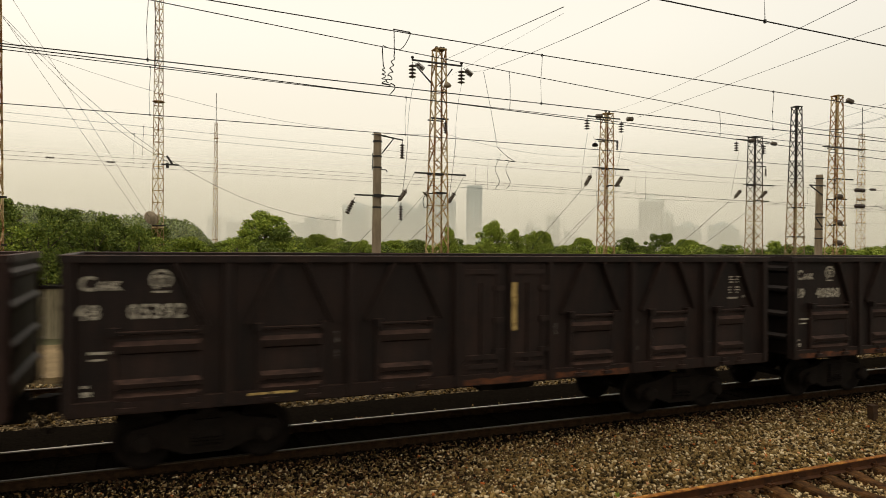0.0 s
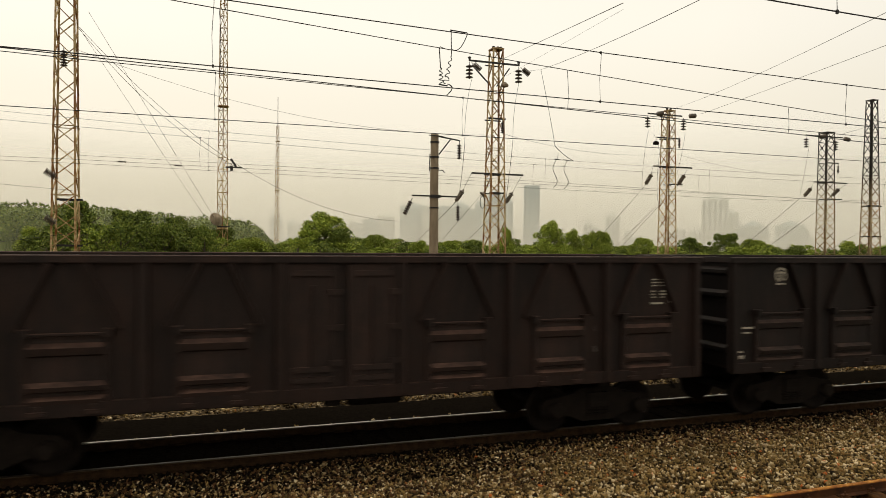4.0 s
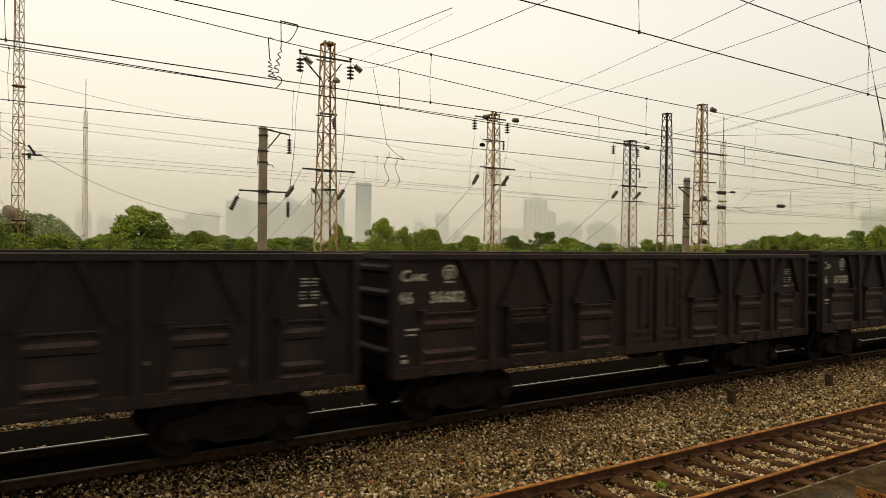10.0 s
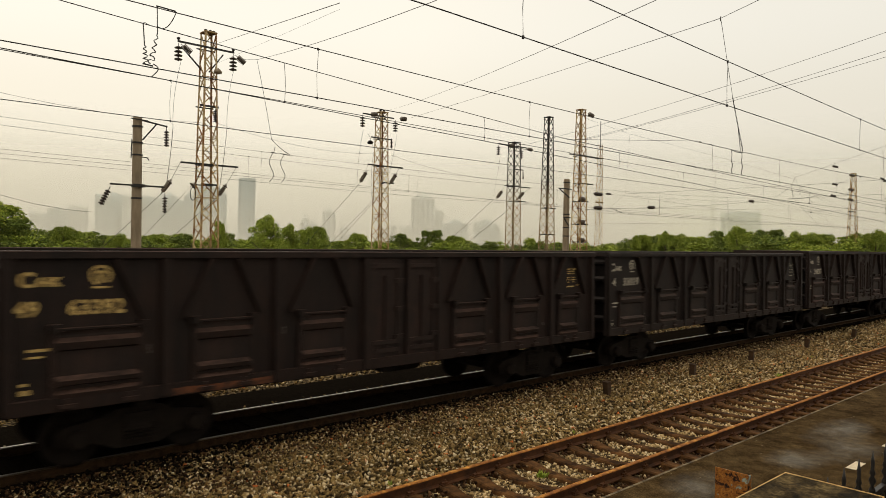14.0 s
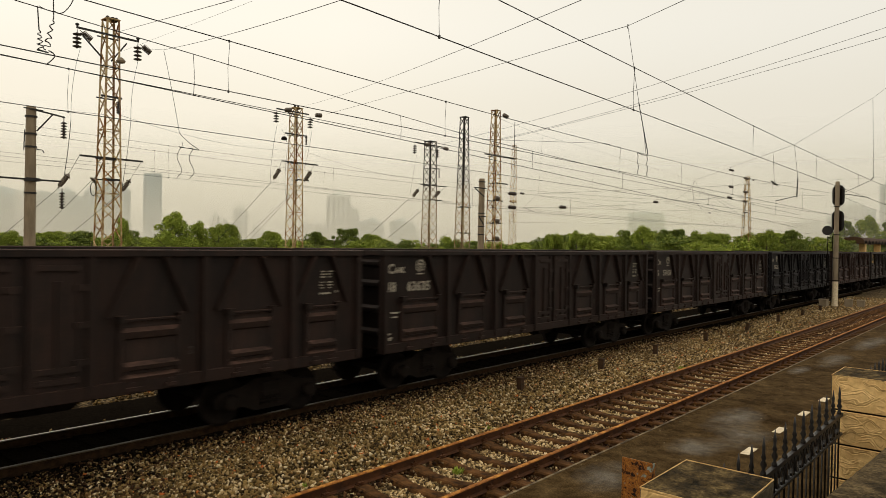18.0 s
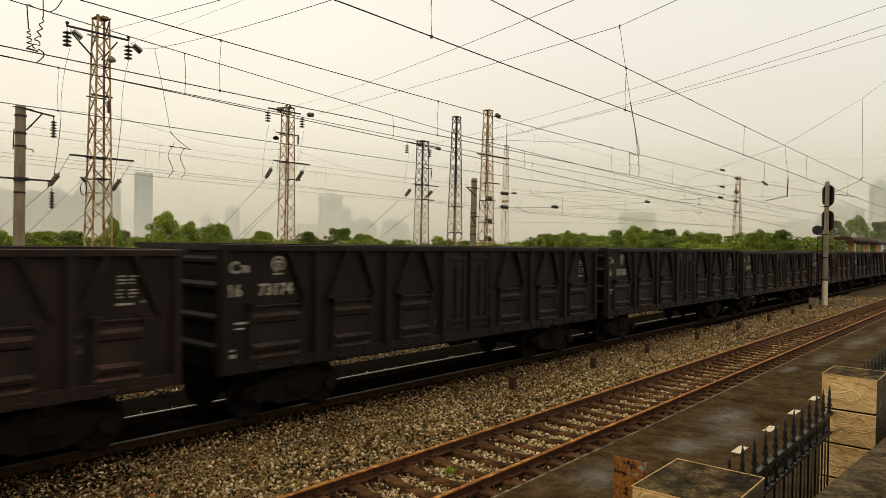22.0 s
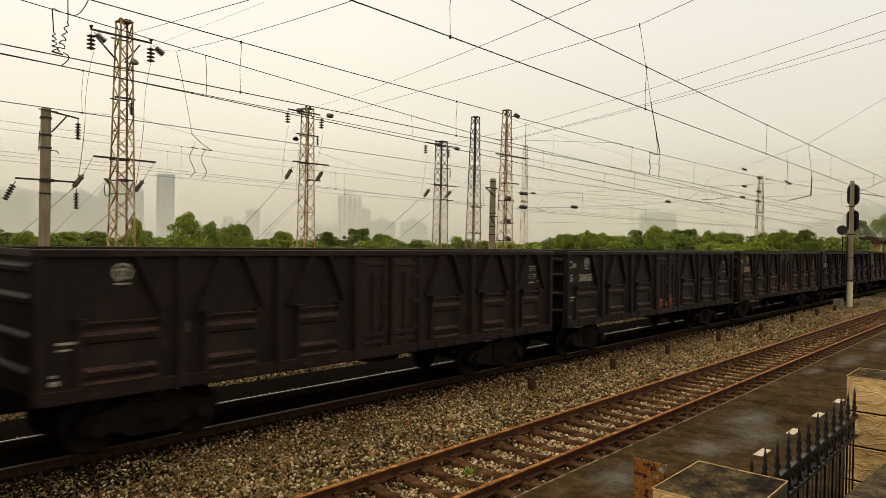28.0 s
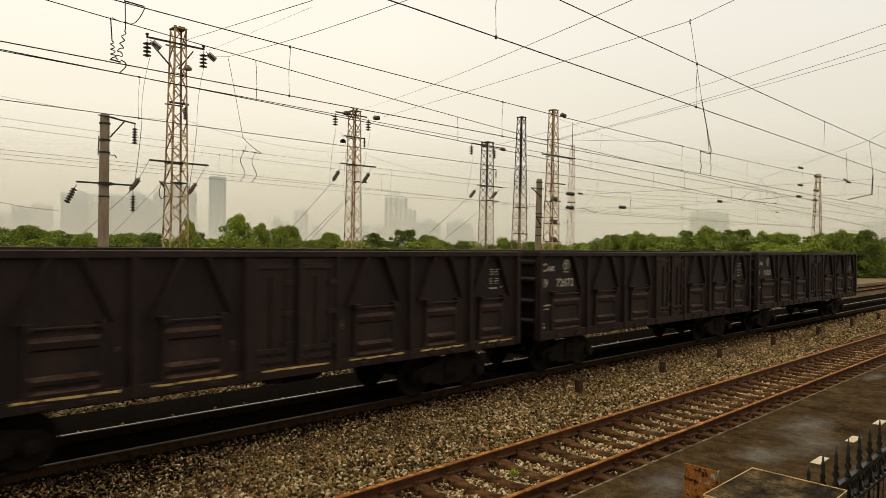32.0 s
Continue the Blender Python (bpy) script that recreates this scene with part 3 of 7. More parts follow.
def door_mesh(width):
    """A drop door: one pressed sheet with a broad upper rib and two lower ones inside a rim, and latches at its foot."""
    bm = bmesh.new()
    w = width / 2
    xs = (-w, -w, -w + 0.05, -w + 0.10, w - 0.10, w - 0.05, w, w)
    rows = [(1.12, 0.006), (1.12, -0.05), (1.16, -0.10), (1.215, -0.11), (1.255, -0.012), (1.31, -0.012), (1.335, -0.10), (1.40, -0.115), (1.455, -0.012),
            (1.80, -0.012), (1.83, -0.075), (1.93, -0.095), (1.99, -0.016), (2.03, -0.012), (2.08, -0.016), (2.08, 0.006)]
    grid = []
    last = len(rows) - 1
    for j, (z, deep) in enumerate(rows):
        row = []
        for i, x in enumerate(xs):
            if i in (0, 7) or j in (0, last):
                y = 0.006
            elif i in (1, 6):
                y = -0.055
            elif i in (2, 5):
                y = -0.06
            else:
                y = deep
            row.append(bm.verts.new((x, y, z)))
        grid.append(row)
    for a, b in zip(grid, grid[1:]):
        for i in range(7):
            bm.faces.new((a[i], a[i + 1], b[i + 1], b[i]))
    for x in (-w + 0.2, w - 0.2):
        box(bm, x - 0.10, x + 0.10, -0.15, -0.103, 1.02, 1.075)
        box(bm, x - 0.03, x + 0.03, -0.13, -0.103, 1.076, 1.15)
    return bm


def hinge_mesh(width):
    bm = bmesh.new()
    w = width / 2
    bar(bm, (-w - 0.02, -0.085, 2.115), (w + 0.02, -0.085, 2.115), 0.05, sides=6)
    for s in (-1, 1):
        box(bm, s * (w - 0.03) - 0.06, s * (w - 0.03) + 0.06, -0.14, 0.004, 2.07, 2.19)
    return bm


def leaf_mesh(width):
    """One leaf of the middle side door."""
    bm = bmesh.new()
    w = width / 2
    box(bm, -w, w, -0.035, 0.008, 1.13, TOP - 0.13)
    for x in (-w + 0.05, w - 0.05):
        box(bm, x - 0.045, x + 0.045, -0.07, 0.0, 1.15, TOP - 0.15)
    for z in (1.26, 1.42, 2.9):
        box(bm, -w + 0.1, w - 0.1, -0.085, 0.0, z, z + 0.08)
    box(bm, -0.02, 0.02, -0.085, -0.03, 1.35, 2.75)
    for z in (1.5, 2.05, 2.6):
        box(bm, w - 0.14, w + 0.05, -0.09, 0.0, z, z + 0.09)
    return bm


def end_rib_mesh(z):
    bm = bmesh.new()
    prism(bm, [(-0.002, z), (-0.065, z + 0.05), (-0.065, z + 0.11), (-0.002, z + 0.17)], -HALF + 0.05, HALF - 0.05, "y")
    return bm


def bogie_frame_mesh():
    bm = bmesh.new()
    outline = [(-1.15, 0.52), (-1.05, 0.62), (-0.55, 0.70), (-0.35, 0.80), (0.35, 0.80), (0.55, 0.70), (1.05, 0.62), (1.15, 0.52), (1.12, 0.34),
               (0.72, 0.34), (0.55, 0.30), (0.32, 0.20), (-0.32, 0.20), (-0.55, 0.30), (-0.72, 0.34), (-1.12, 0.34)]
    prism(bm, outline, -0.09, 0.09, "y")
    for x in (-0.875, 0.875):
        lathe(bm, [(0.0, 0), (0.13, 0.0), (0.15, 0.03), (0.15, 0.10), (0.11, 0.15), (0.0, 0.16)], 12, pose(x, -0.09, 0.43, 90, 0, 0))
    for x in (-0.16, 0.0, 0.16):
        for k in range(5):
            lathe(bm, [(0.0, 0), (0.065, 0.0), (0.065, 0.028), (0.0, 0.03)], 8, pose(x, -0.1, 0.30 + k * 0.055))
    return bm


def wheelset_mesh():
    bm = bmesh.new()
    lathe(bm, [(0.0, -1.0), (0.075, -1.0), (0.075, 1.0), (0.0, 1.0)], 10, pose(0, 0, 0, 90, 0, 0))
    for s in (-1, 1):
        rings = [(0.09, -0.03), (0.15, -0.07), (0.16, -0.04), (0.33, -0.02), (0.36, -0.065), (0.42, -0.065), (0.425, 0.04), (0.45, 0.05), (0.45, 0.075), (0.36, 0.075), (0.33, 0.03), (0.09, 0.04)]
        lathe(bm, [(r, z * -s) for r, z in rings] if s < 0 else rings, 24, pose(0, s * 0.76, 0, 90, 0, 0) if s < 0 else pose(0, s * 0.76, 0, -90, 0, 0) @ Matrix.Diagonal((1, 1, -1, 1)))
    return bm


def coupler_mesh():
    bm = bmesh.new()
    box(bm, -0.30, 0.2, -0.09, 0.09, 0.80, 0.98)
    prism(bm, [(-0.48, -0.14), (-0.30, -0.17), (-0.28, 0.17), (-0.38, 0.17), (-0.40, 0.05), (-0.47, 0.02)], 0.76, 1.02, "z")
    bar(bm, (-0.1, 0.25, 0.8), (-0.36, 0.3, 0.5), 0.05, sides=6)
    bar(bm, (-0.36, 0.3, 0.5), (-0.45, 0.25, 0.62), 0.05, sides=6)
    return bm


def ladder_mesh():
    bm = bmesh.new()
    for y in (-1.40, -1.05):
        bar(bm, (-0.12, y, 1.0), (-0.12, y, TOP - 0.15), 0.03, sides=6)
    for k in range(6):
        bar(bm, (-0.12, -1.40, 1.1 + k * 0.33), (-0.12, -1.05, 1.1 + k * 0.33), 0.024, sides=6)
    return bm


def emblem_mesh():
    """A plain round badge: a ring, a bar across and a foot."""
    bm = bmesh.new()
    n = 20
    for k in range(n):
        a0, a1 = 2 * math.pi * k / n, 2 * math.pi * (k + 1) / n
        if 4.3 < a0 < 5.1:
            continue
        v = [bm.verts.new((r * math.cos(a), -0.003, r * math.sin(a))) for r, a in ((0.11, a0), (0.15, a0), (0.15, a1), (0.11, a1))]
        bm.faces.new(v)
    box(bm, -0.028, 0.028, -0.004, 0.0, -0.11, 0.075)
    box(bm, -0.07, 0.07, -0.006, 0.0, 0.025, 0.06)
    box(bm, -0.11, 0.11, -0.004, 0.0, -0.19, -0.16)
    return bm


def bars_mesh(rows):
    """Small lettering that cannot be read: rows of bars (x, z, width, height)."""
    bm = bmesh.new()
    for x, z, w, h in rows:
        box(bm, x, x + w, -0.003, 0.0, z, z + h)
    return bm


POST_ME = mesh_of("post", post_mesh(), WAGON)
RIB_ME = [mesh_of("end_rib", end_rib_mesh(z), WAGON) for z in (1.35, 1.85, 2.4, 2.85)]
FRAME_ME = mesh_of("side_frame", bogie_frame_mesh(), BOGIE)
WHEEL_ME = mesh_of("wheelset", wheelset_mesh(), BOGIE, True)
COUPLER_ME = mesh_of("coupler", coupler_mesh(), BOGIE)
LADDER_ME = mesh_of("ladder", ladder_mesh(), WAGON)
EMBLEM_ME = mesh_of("emblem", emblem_mesh(), MARK)
DATA_ME = mesh_of("data_lettering", bars_mesh([(0.30, 1.82, 0.30, 0.04), (0.30, 1.73, 0.2, 0.03), (0.22, 1.36, 0.09, 0.04), (0.22, 1.24, 0.12, 0.07)]), MARK)
rng = random.Random(5)
LOAD_ME = mesh_of("load_lettering", bars_mesh([(c * 0.19 + rng.uniform(0, 0.03), 2.86 - r * 0.055 - (0.05 if r > 2 else 0), rng.uniform(0.05, 0.13), 0.026) for r in range(6) for c in range(2)]
                                              + [(0.0, 2.42, 0.26, 0.035), (0.40, 2.44, 0.05, 0.05)]), MARK)
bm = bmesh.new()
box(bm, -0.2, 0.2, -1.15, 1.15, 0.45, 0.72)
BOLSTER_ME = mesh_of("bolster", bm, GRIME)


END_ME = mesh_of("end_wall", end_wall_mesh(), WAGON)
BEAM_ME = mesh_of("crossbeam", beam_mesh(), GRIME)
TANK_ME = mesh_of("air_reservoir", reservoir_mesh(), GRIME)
BRACE_ME = [mesh_of("brace", brace_mesh(s), WAGON) for s in (-1, 1)]


def build_wagon(length, name):
    """An open-top wagon with its front end at x = 0, running on the rails at z = 0."""
    w = thing(name, "dark coal-stained open-top gondola wagon on the main track", "freight wagon", group="wagons of the freight train")
    near, far = pose(0, -HALF, 0), pose(length, HALF, 0, 0, 0, 180)
    part("floor", floor_mesh(length), WAGON, w)
    wall, sill = mesh_of("side_wall", wall_mesh(length), WAGON), mesh_of("side_sill", sill_mesh(length), WAGON)
    for m in (near, far):
        part("side_wall", wall, None, w, m=m)
        part("side_sill", sill, None, w, m=m)
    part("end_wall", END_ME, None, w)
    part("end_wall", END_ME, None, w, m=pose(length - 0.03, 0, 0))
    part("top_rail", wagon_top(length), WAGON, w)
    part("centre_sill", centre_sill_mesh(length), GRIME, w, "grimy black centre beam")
    for x in (1.9, length / 2, length - 1.9):
        part("crossbeam", BEAM_ME, None, w, m=pose(x, 0, 0))
    part("air_reservoir", TANK_ME, None, w, m=pose(length / 2 + 0.3, 0, 0))
    ps = panels(length)
    doors, hinges, leaf = {}, {}, None
    for m_side in (near, far):
        for x in ps:
            part("post", POST_ME, None, w, m=m_side @ pose(x, 0, 0))
        for k, (a, b) in enumerate(zip(ps, ps[1:])):
            mid, width = (a + b) / 2 + {0: 0.1, 6: -0.1}.get(k, 0.0), b - a
            m = m_side @ pose(mid, -0.002, 0)
            key = round(width, 2)
            if k == 3:
                leaf = leaf or mesh_of("side_door_leaf", leaf_mesh(width / 2 - 0.16), WAGON)
                for s in (-1, 1):
                    part("side_door_leaf", leaf, None, w, m=m @ pose(s * width / 4, 0, 0))
                continue
            if key not in doors:
                doors[key] = mesh_of("drop_door", door_mesh(width - 0.84), WAGON)
                hinges[key] = mesh_of("hinge_bar", hinge_mesh(width - 0.84), WAGON)
            part("drop_door", doors[key], None, w, m=m)
            if m_side is near:
                part("hinge_bar", hinges[key], None, w, m=m)
            for me in BRACE_ME if k or m_side is far else BRACE_ME[1:]:
                part("brace", me, None, w, m=m)
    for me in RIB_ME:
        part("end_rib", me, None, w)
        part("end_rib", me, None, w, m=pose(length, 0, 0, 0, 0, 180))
    part("ladder", LADDER_ME, None, w, m=pose(length, 0, 0, 0, 0, 180))
    part("coupler", COUPLER_ME, None, w, m=pose(-0.02, 0, 0))
    part("coupler", COUPLER_ME, None, w, m=pose(length + 0.02, 0, 0, 0, 0, 180))
    for x in (1.9, length - 1.9):
        bogie = part("bogie", BOLSTER_ME, None, w, "black cast-steel bogie", pose(x, 0, 0))
        for s in (-1, 1):
            part("side_frame", FRAME_ME, None, bogie, m=pose(0, s * 1.0, 0, 0, 0, 0 if s < 0 else 180))
            part("wheelset", WHEEL_ME, None, bogie, m=pose(s * 0.875, 0, 0.42))
    part("emblem", EMBLEM_ME, None, w, "pale painted badge", pose(1.23, -HALF - 0.006, 2.86))
    tagged(part("data_lettering", DATA_ME, None, w, m=pose(0, -HALF - 0.006, 0)), kind="stuff")
    tagged(part("load_lettering", LOAD_ME, None, w, m=pose(length - 1.02, -HALF - 0.006, -0.08)), kind="stuff")
    return w


# each wagon: where its front stands at the start, its type, its number, its paint
DARK, BROWN, RED, BLUE = (0.0145, 0.0102, 0.0090), (0.0186, 0.0117, 0.0099), (0.0250, 0.0138, 0.0115), (0.0062, 0.0052, 0.0066)
TRAIN = [
    (-14.73, "64", "", RED), (-0.94, "64", "48 05392", BROWN), (12.97, "64", "49 40808", BROWN), (26.79, "70", "15 62520", DARK), (41.18, "64", "49 49950", BROWN),
    (55.03, "64", "49 28345", BROWN), (68.88, "70", "16 0754 0", BLUE), (83.28, "70", "15 88020", BROWN), (97.67, "70", "", DARK), (112.09, "70", "", DARK),
    (126.52, "70", "15 33501", DARK), (140.91, "70", "15 02804", DARK), (155.35, "70", "15 05003 4", DARK), (169.61, "70", "16 07201", DARK), (184.12, "64", "49 69874", DARK),
    (197.99, "70", "15 8821 4", DARK), (212.46, "64", "49 11594", DARK), (226.25, "64", "46 36602", BROWN), (240.12, "70", "16 57233", BROWN), (254.42, "64", "45 85197", BLUE),
    (268.30, "64", "42 02574", BROWN), (282.11, "70", "15 71186", BLUE), (296.52, "64", "49 11715", RED), (310.37, "64", "49 63392", BROWN), (324.16, "64", "14 33019", DARK),
    (337.98, "64", "49 24893", BROWN), (351.74, "64", "49 50814", BROWN), (365.61, "64", "", BROWN), (379.48, "64", "", DARK), (393.31, "64", "49 11508", BROWN),
    (407.09, "64", "48 63635", BROWN), (420.98, "70", "16 57151", BROWN), (435.35, "64", "86 00525", BLUE), (449.27, "70", "16 31645", RED), (463.76, "64", "49 08803", DARK),
    (477.66, "64", "48 24016", BROWN), (491.54, "70", "16 73174", DARK), (505.94, "70", "16 30745", DARK), (520.31, "70", "15 30471", BROWN), (534.66, "70", "16 41679", RED),
    (549.12, "70", "15 31001", DARK), (563.53, "70", "16 56815", RED), (577.84, "70", "16 40679", BROWN), (592.31, "70", "15 49805", BROWN), (606.61, "64", "", DARK),
    (620.51, "64", "", BROWN), (634.44, "70", "15 30055", DARK), (648.96, "70", "15 22052", BROWN), (663.26, "70", "15 1526 8", BLUE), (677.65, "64", "49 41677", RED),
    (691.49, "64", "49 65364", BROWN), (705.20, "64", "49 03201", BROWN), (719.10, "64", "49 72072", BROWN), (732.90, "64", "49 11823", BROWN),
]
TALL = {169.61: 1.03, 240.12: 1.03, 337.98: 1.025, 449.27: 1.012, 491.54: 1.03, 505.94: 1.03, 677.65: 1.012}
GILT = {184.12, 310.37, 463.76, 648.96}     # wagons lettered in yellow
SPEED = 22.04                    # metres a second, towards -x

# lettering first, while the scene is small
type_text = {k: (text_mesh("type_lettering", "C", 0.29, MARK), text_mesh("type_lettering", t, 0.17, MARK)) for k, t in (("64", "64K"), ("70", "70"))}
number_text = {num: (text_mesh("number_lettering", num.split()[0], 0.29, MARK), text_mesh("number_lettering", " ".join(num.split()[1:]).replace(" ", "  "), 0.29, MARK)) for _, _, num, _ in TRAIN if num}
bpy.context.view_layer.update()
graph = bpy.context.evaluated_depsgraph_get()


def to_mesh(ob):
    me = bpy.data.meshes.new_from_object(ob.evaluated_get(graph))
    data = ob.data
    me.name = ob.name
    bpy.data.objects.remove(ob)
    bpy.data.curves.remove(data)
    return me


TYPE_ME = {k: (to_mesh(a), to_mesh(b)) for k, (a, b) in type_text.items()}
NUMBER_ME = {k: (to_mesh(a), to_mesh(b)) for k, (a, b) in number_text.items()}
LETTER = pose(0, -HALF - 0.008, 0, 90, 0, 0)

LENGTH = {"64": 13.12, "70": 13.62}
master = {kind: build_wagon(LENGTH[kind], "gondola_wagon") for kind in ("64", "70")}
WAGONS = []
used = set()
for x0, kind, number, paint in TRAIN:
    m = pose(x0, TRACK_B, 0)
    if kind in used:
        w = copy_thing(master[kind], m)
    else:
        w = master[kind]
        w.matrix_basis = m
        used.add(kind)
    tone = 0.88 + 0.24 * rng.random()
    w["paint"] = 1
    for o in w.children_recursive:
        # doors paler from wear; end walls and ribs darkened for shade between wagons
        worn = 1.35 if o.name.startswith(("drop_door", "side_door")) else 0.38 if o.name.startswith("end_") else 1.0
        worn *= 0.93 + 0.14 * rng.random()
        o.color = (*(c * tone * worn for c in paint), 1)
    w.scale.z = TALL.get(x0, 1.0)
    WAGONS.append((w, x0, kind, number, paint))
for w, x0, kind, number, paint in WAGONS:
    del w["paint"]
    look_word = {DARK: "coal-black", BROWN: "dirty brown", RED: "rust-red", BLUE: "blue-black"}[paint]
    w["label"] = look_word + " open-top gondola wagon with drop doors, on rails"
    if number:
        a, b = TYPE_ME[kind]
        part("type_lettering", a, None, w, "white painted type letters", pose(0.18, 0, 2.71) @ LETTER)
        tagged(part("type_lettering", b, None, w, m=pose(0.41, 0, 2.72) @ LETTER), kind="stuff")
        a, b = NUMBER_ME[number]
        tagged(part("number_lettering", a, None, w, m=pose(0.14, 0, 2.31) @ LETTER), kind="stuff")
        tagged(part("number_lettering", b, None, w, m=pose(0.80, 0, 2.31) @ LETTER), kind="stuff")
        if x0 in GILT:
            for o in w.children:
                if "lettering" in o.name or "emblem" in o.name:
                    o.material_slots[0].link = "OBJECT"
                    o.material_slots[0].material = YELLOW


def stroke(w, x0, x1, z0, z1, proud, material, label="", ragged=0.012, name="paint_mark"):
    """A ragged brush stroke of paint on a wagon's side."""
    bm = bmesh.new()
    long_x = x1 - x0 > z1 - z0
    n = 14
    pts = []
    for k in range(n + 1):
        f = k / n
        j = [ragged * noise.noise((w.matrix_basis.translation.x + f * 7, x0 * 3 + s, z0 * 5)) for s in (0.0, 9.0)]
        if long_x:
            x = x0 + (x1 - x0) * f
            pts.append([(x, z0 + j[0]), (x, z1 + j[1])])
        else:
            z = z0 + (z1 - z0) * f
            pts.append([(x0 + j[0], z), (x1 + j[1], z)])
    v = [[bm.verts.new((x, -HALF - proud, z)) for x, z in p] for p in pts]
    for a, b in zip(v, v[1:]):
        bm.faces.new((a[0], a[1], b[1], b[0]))
    part(name, bm, material, w, label)


def at_front(x0):
    return next((w, panels(LENGTH[kind])) for w, start, kind, *_ in WAGONS if start == x0)


# brush strokes and patches that set single wagons apart
w, ps = at_front(126.52)
w["label"] = "black gondola wagon with yellow-outlined doors and one red door"
for k in (0, 1, 2, 4, 5, 6):
    d = {0: 0.1, 6: -0.1}.get(k, 0.0)
    a, b = ps[k] + 0.31 + d, ps[k + 1] - 0.31 + d
    stroke(w, a, a + 0.09, 1.15, 2.20, 0.006, YELLOW, "rough yellow brush outline", 0.02)
    stroke(w, b - 0.09, b, 1.15, 2.20, 0.006, YELLOW, "", 0.02)
    stroke(w, a + 0.02, b - 0.02, 2.13, 2.20, 0.118, YELLOW, "", 0.012)
    stroke(w, a + 0.2, b - 0.3, 1.06, 1.10, 0.104, YELLOW, "", 0.02)
a, b = ps[3], ps[4]
mid = (a + b) / 2
for x in (a + 0.10, mid - 0.03):
    stroke(w, x, x + 0.10, 1.2, 3.05, 0.092, YELLOW, "", 0.015)
stroke(w, b - 0.2, b - 0.11, 1.9, 3.05, 0.092, YELLOW, "", 0.015)
stroke(w, a + 0.1, b - 0.1, 3.05, 3.08, 0.092, YELLOW)
stroke(w, a + 0.2, mid - 0.04, 1.2, 3.03, 0.086, REDP, "dull red primer on the door leaf", 0.004)
for x0, first in ((68.88, 0.62), (577.84, 0.0), (592.31, 0.0), (691.49, 0.0), (705.20, 0.0)):
    w, ps = at_front(x0)
    w["label"] = w["label"].replace("with drop doors, on rails", "with thin yellow door lines")
    for k in range(7):
        a, b = ps[k] + 0.28, ps[k + 1] - 0.22
        stroke(w, a, b, 1.115, 1.15, 0.104, YELLOW, "", 0.014)
    if first or x0 == 691.49:
        for k in (0, 1):
            stroke(w, ps[k] + 0.30, ps[k] + 0.38, 1.18, 1.75, 0.006, YELLOW, "", 0.015)
for x0, ks in ((12.97, range(7)), (-0.94, (3, 4)), (197.99, (3, 4, 5)), (310.37, (1,)), (351.74, (3,))):
    w, ps = at_front(x0)
    for k in ks:
        stroke(w, ps[k] + 0.12, ps[k + 1] - 0.12, 0.995, 1.10, 0.104, ORANGE, "orange primer patch", 0.03)
w, ps = at_front(-0.94)
stroke(w, 6.95, 7.03, 1.9, 2.75, 0.092, YELLOW, "", 0.02)
stroke(w, ps[1] + 0.3, ps[1] + 1.0, 1.11, 1.15, 0.104, YELLOW)
for x0, x in ((648.96, 6.0), (634.44, 6.2)):
    w, ps = at_front(x0)
    for dx, h in ((0.0, 0.30), (0.5, 0.18), (0.85, 0.42)):
        stroke(w, x + dx, x + dx + 0.22, 1.22, 1.22 + h, 0.092, ORANGE_BRIGHT, "bright orange paint splash", 0.06)
w, ps = at_front(677.65)
a, b = ps[6] + 0.2, ps[7] - 0.2
for q in ((a, a + 0.10, 1.2, 2.15), (b - 0.10, b, 1.2, 2.15), (a, b, 2.17, 2.24)):
    stroke(w, *q, 0.055 if q[2] > 2 else 0.006, ORANGE_BRIGHT, "orange outline round a door", 0.015)
w, ps = at_front(296.52)
stroke(w, ps[0] + 0.45, ps[1] - 0.45, 1.22, 2.02, 0.077, ORANGE, "orange primer on a drop door", 0.02)
# pale strokes along this wagon's door ribs
w, ps = at_front(663.26)
for k in (0, 1, 2, 4, 5, 6):
    mid = (ps[k] + ps[k + 1]) / 2
    for z, l in ((1.415, 0.34), (1.19, 0.30), (1.99, 0.28)):
        stroke(w, mid - l, mid + l * 0.8, z, z + 0.03, 0.092, DUST, "", 0.02, "dusty_rib")
w, ps = at_front(365.61)
for x in (ps[0] + 0.42, ps[1] - 0.30):
    stroke(w, x, x + 0.05, 1.15, 2.1, 0.006, YELLOW, "", 0.015)
stroke(w, ps[0] + 0.42, ps[1] - 0.30, 2.12, 2.16, 0.118, YELLOW, "thin yellow outline round a door", 0.012)
# a flat black patch laid over the second bay's door
w, ps = at_front(226.25)
stroke(w, ps[1] + 0.36, ps[2] - 0.36, 1.24, 2.0, 0.078, GRIME, "flat black patch over one drop door", 0.004)
for w, x0, kind, *_ in WAGONS:
    ps = panels(LENGTH[kind])
    for k in range(rng.randrange(4, 8)):
        x, z = ps[rng.randrange(1, 7)] + rng.choice((-0.24, 0.14)), rng.uniform(1.25, 1.9)
        stroke(w, x, x + rng.uniform(0.02, 0.05), z, z + rng.uniform(0.05, 0.22), 0.006, DUST, "", 0.03, "scuff")

# ---- foreground: fence pillars, railing, parapet, rusty post ----
PILLAR = (0.66, 0.51, 2.10)     # along the track, across it, height of the top


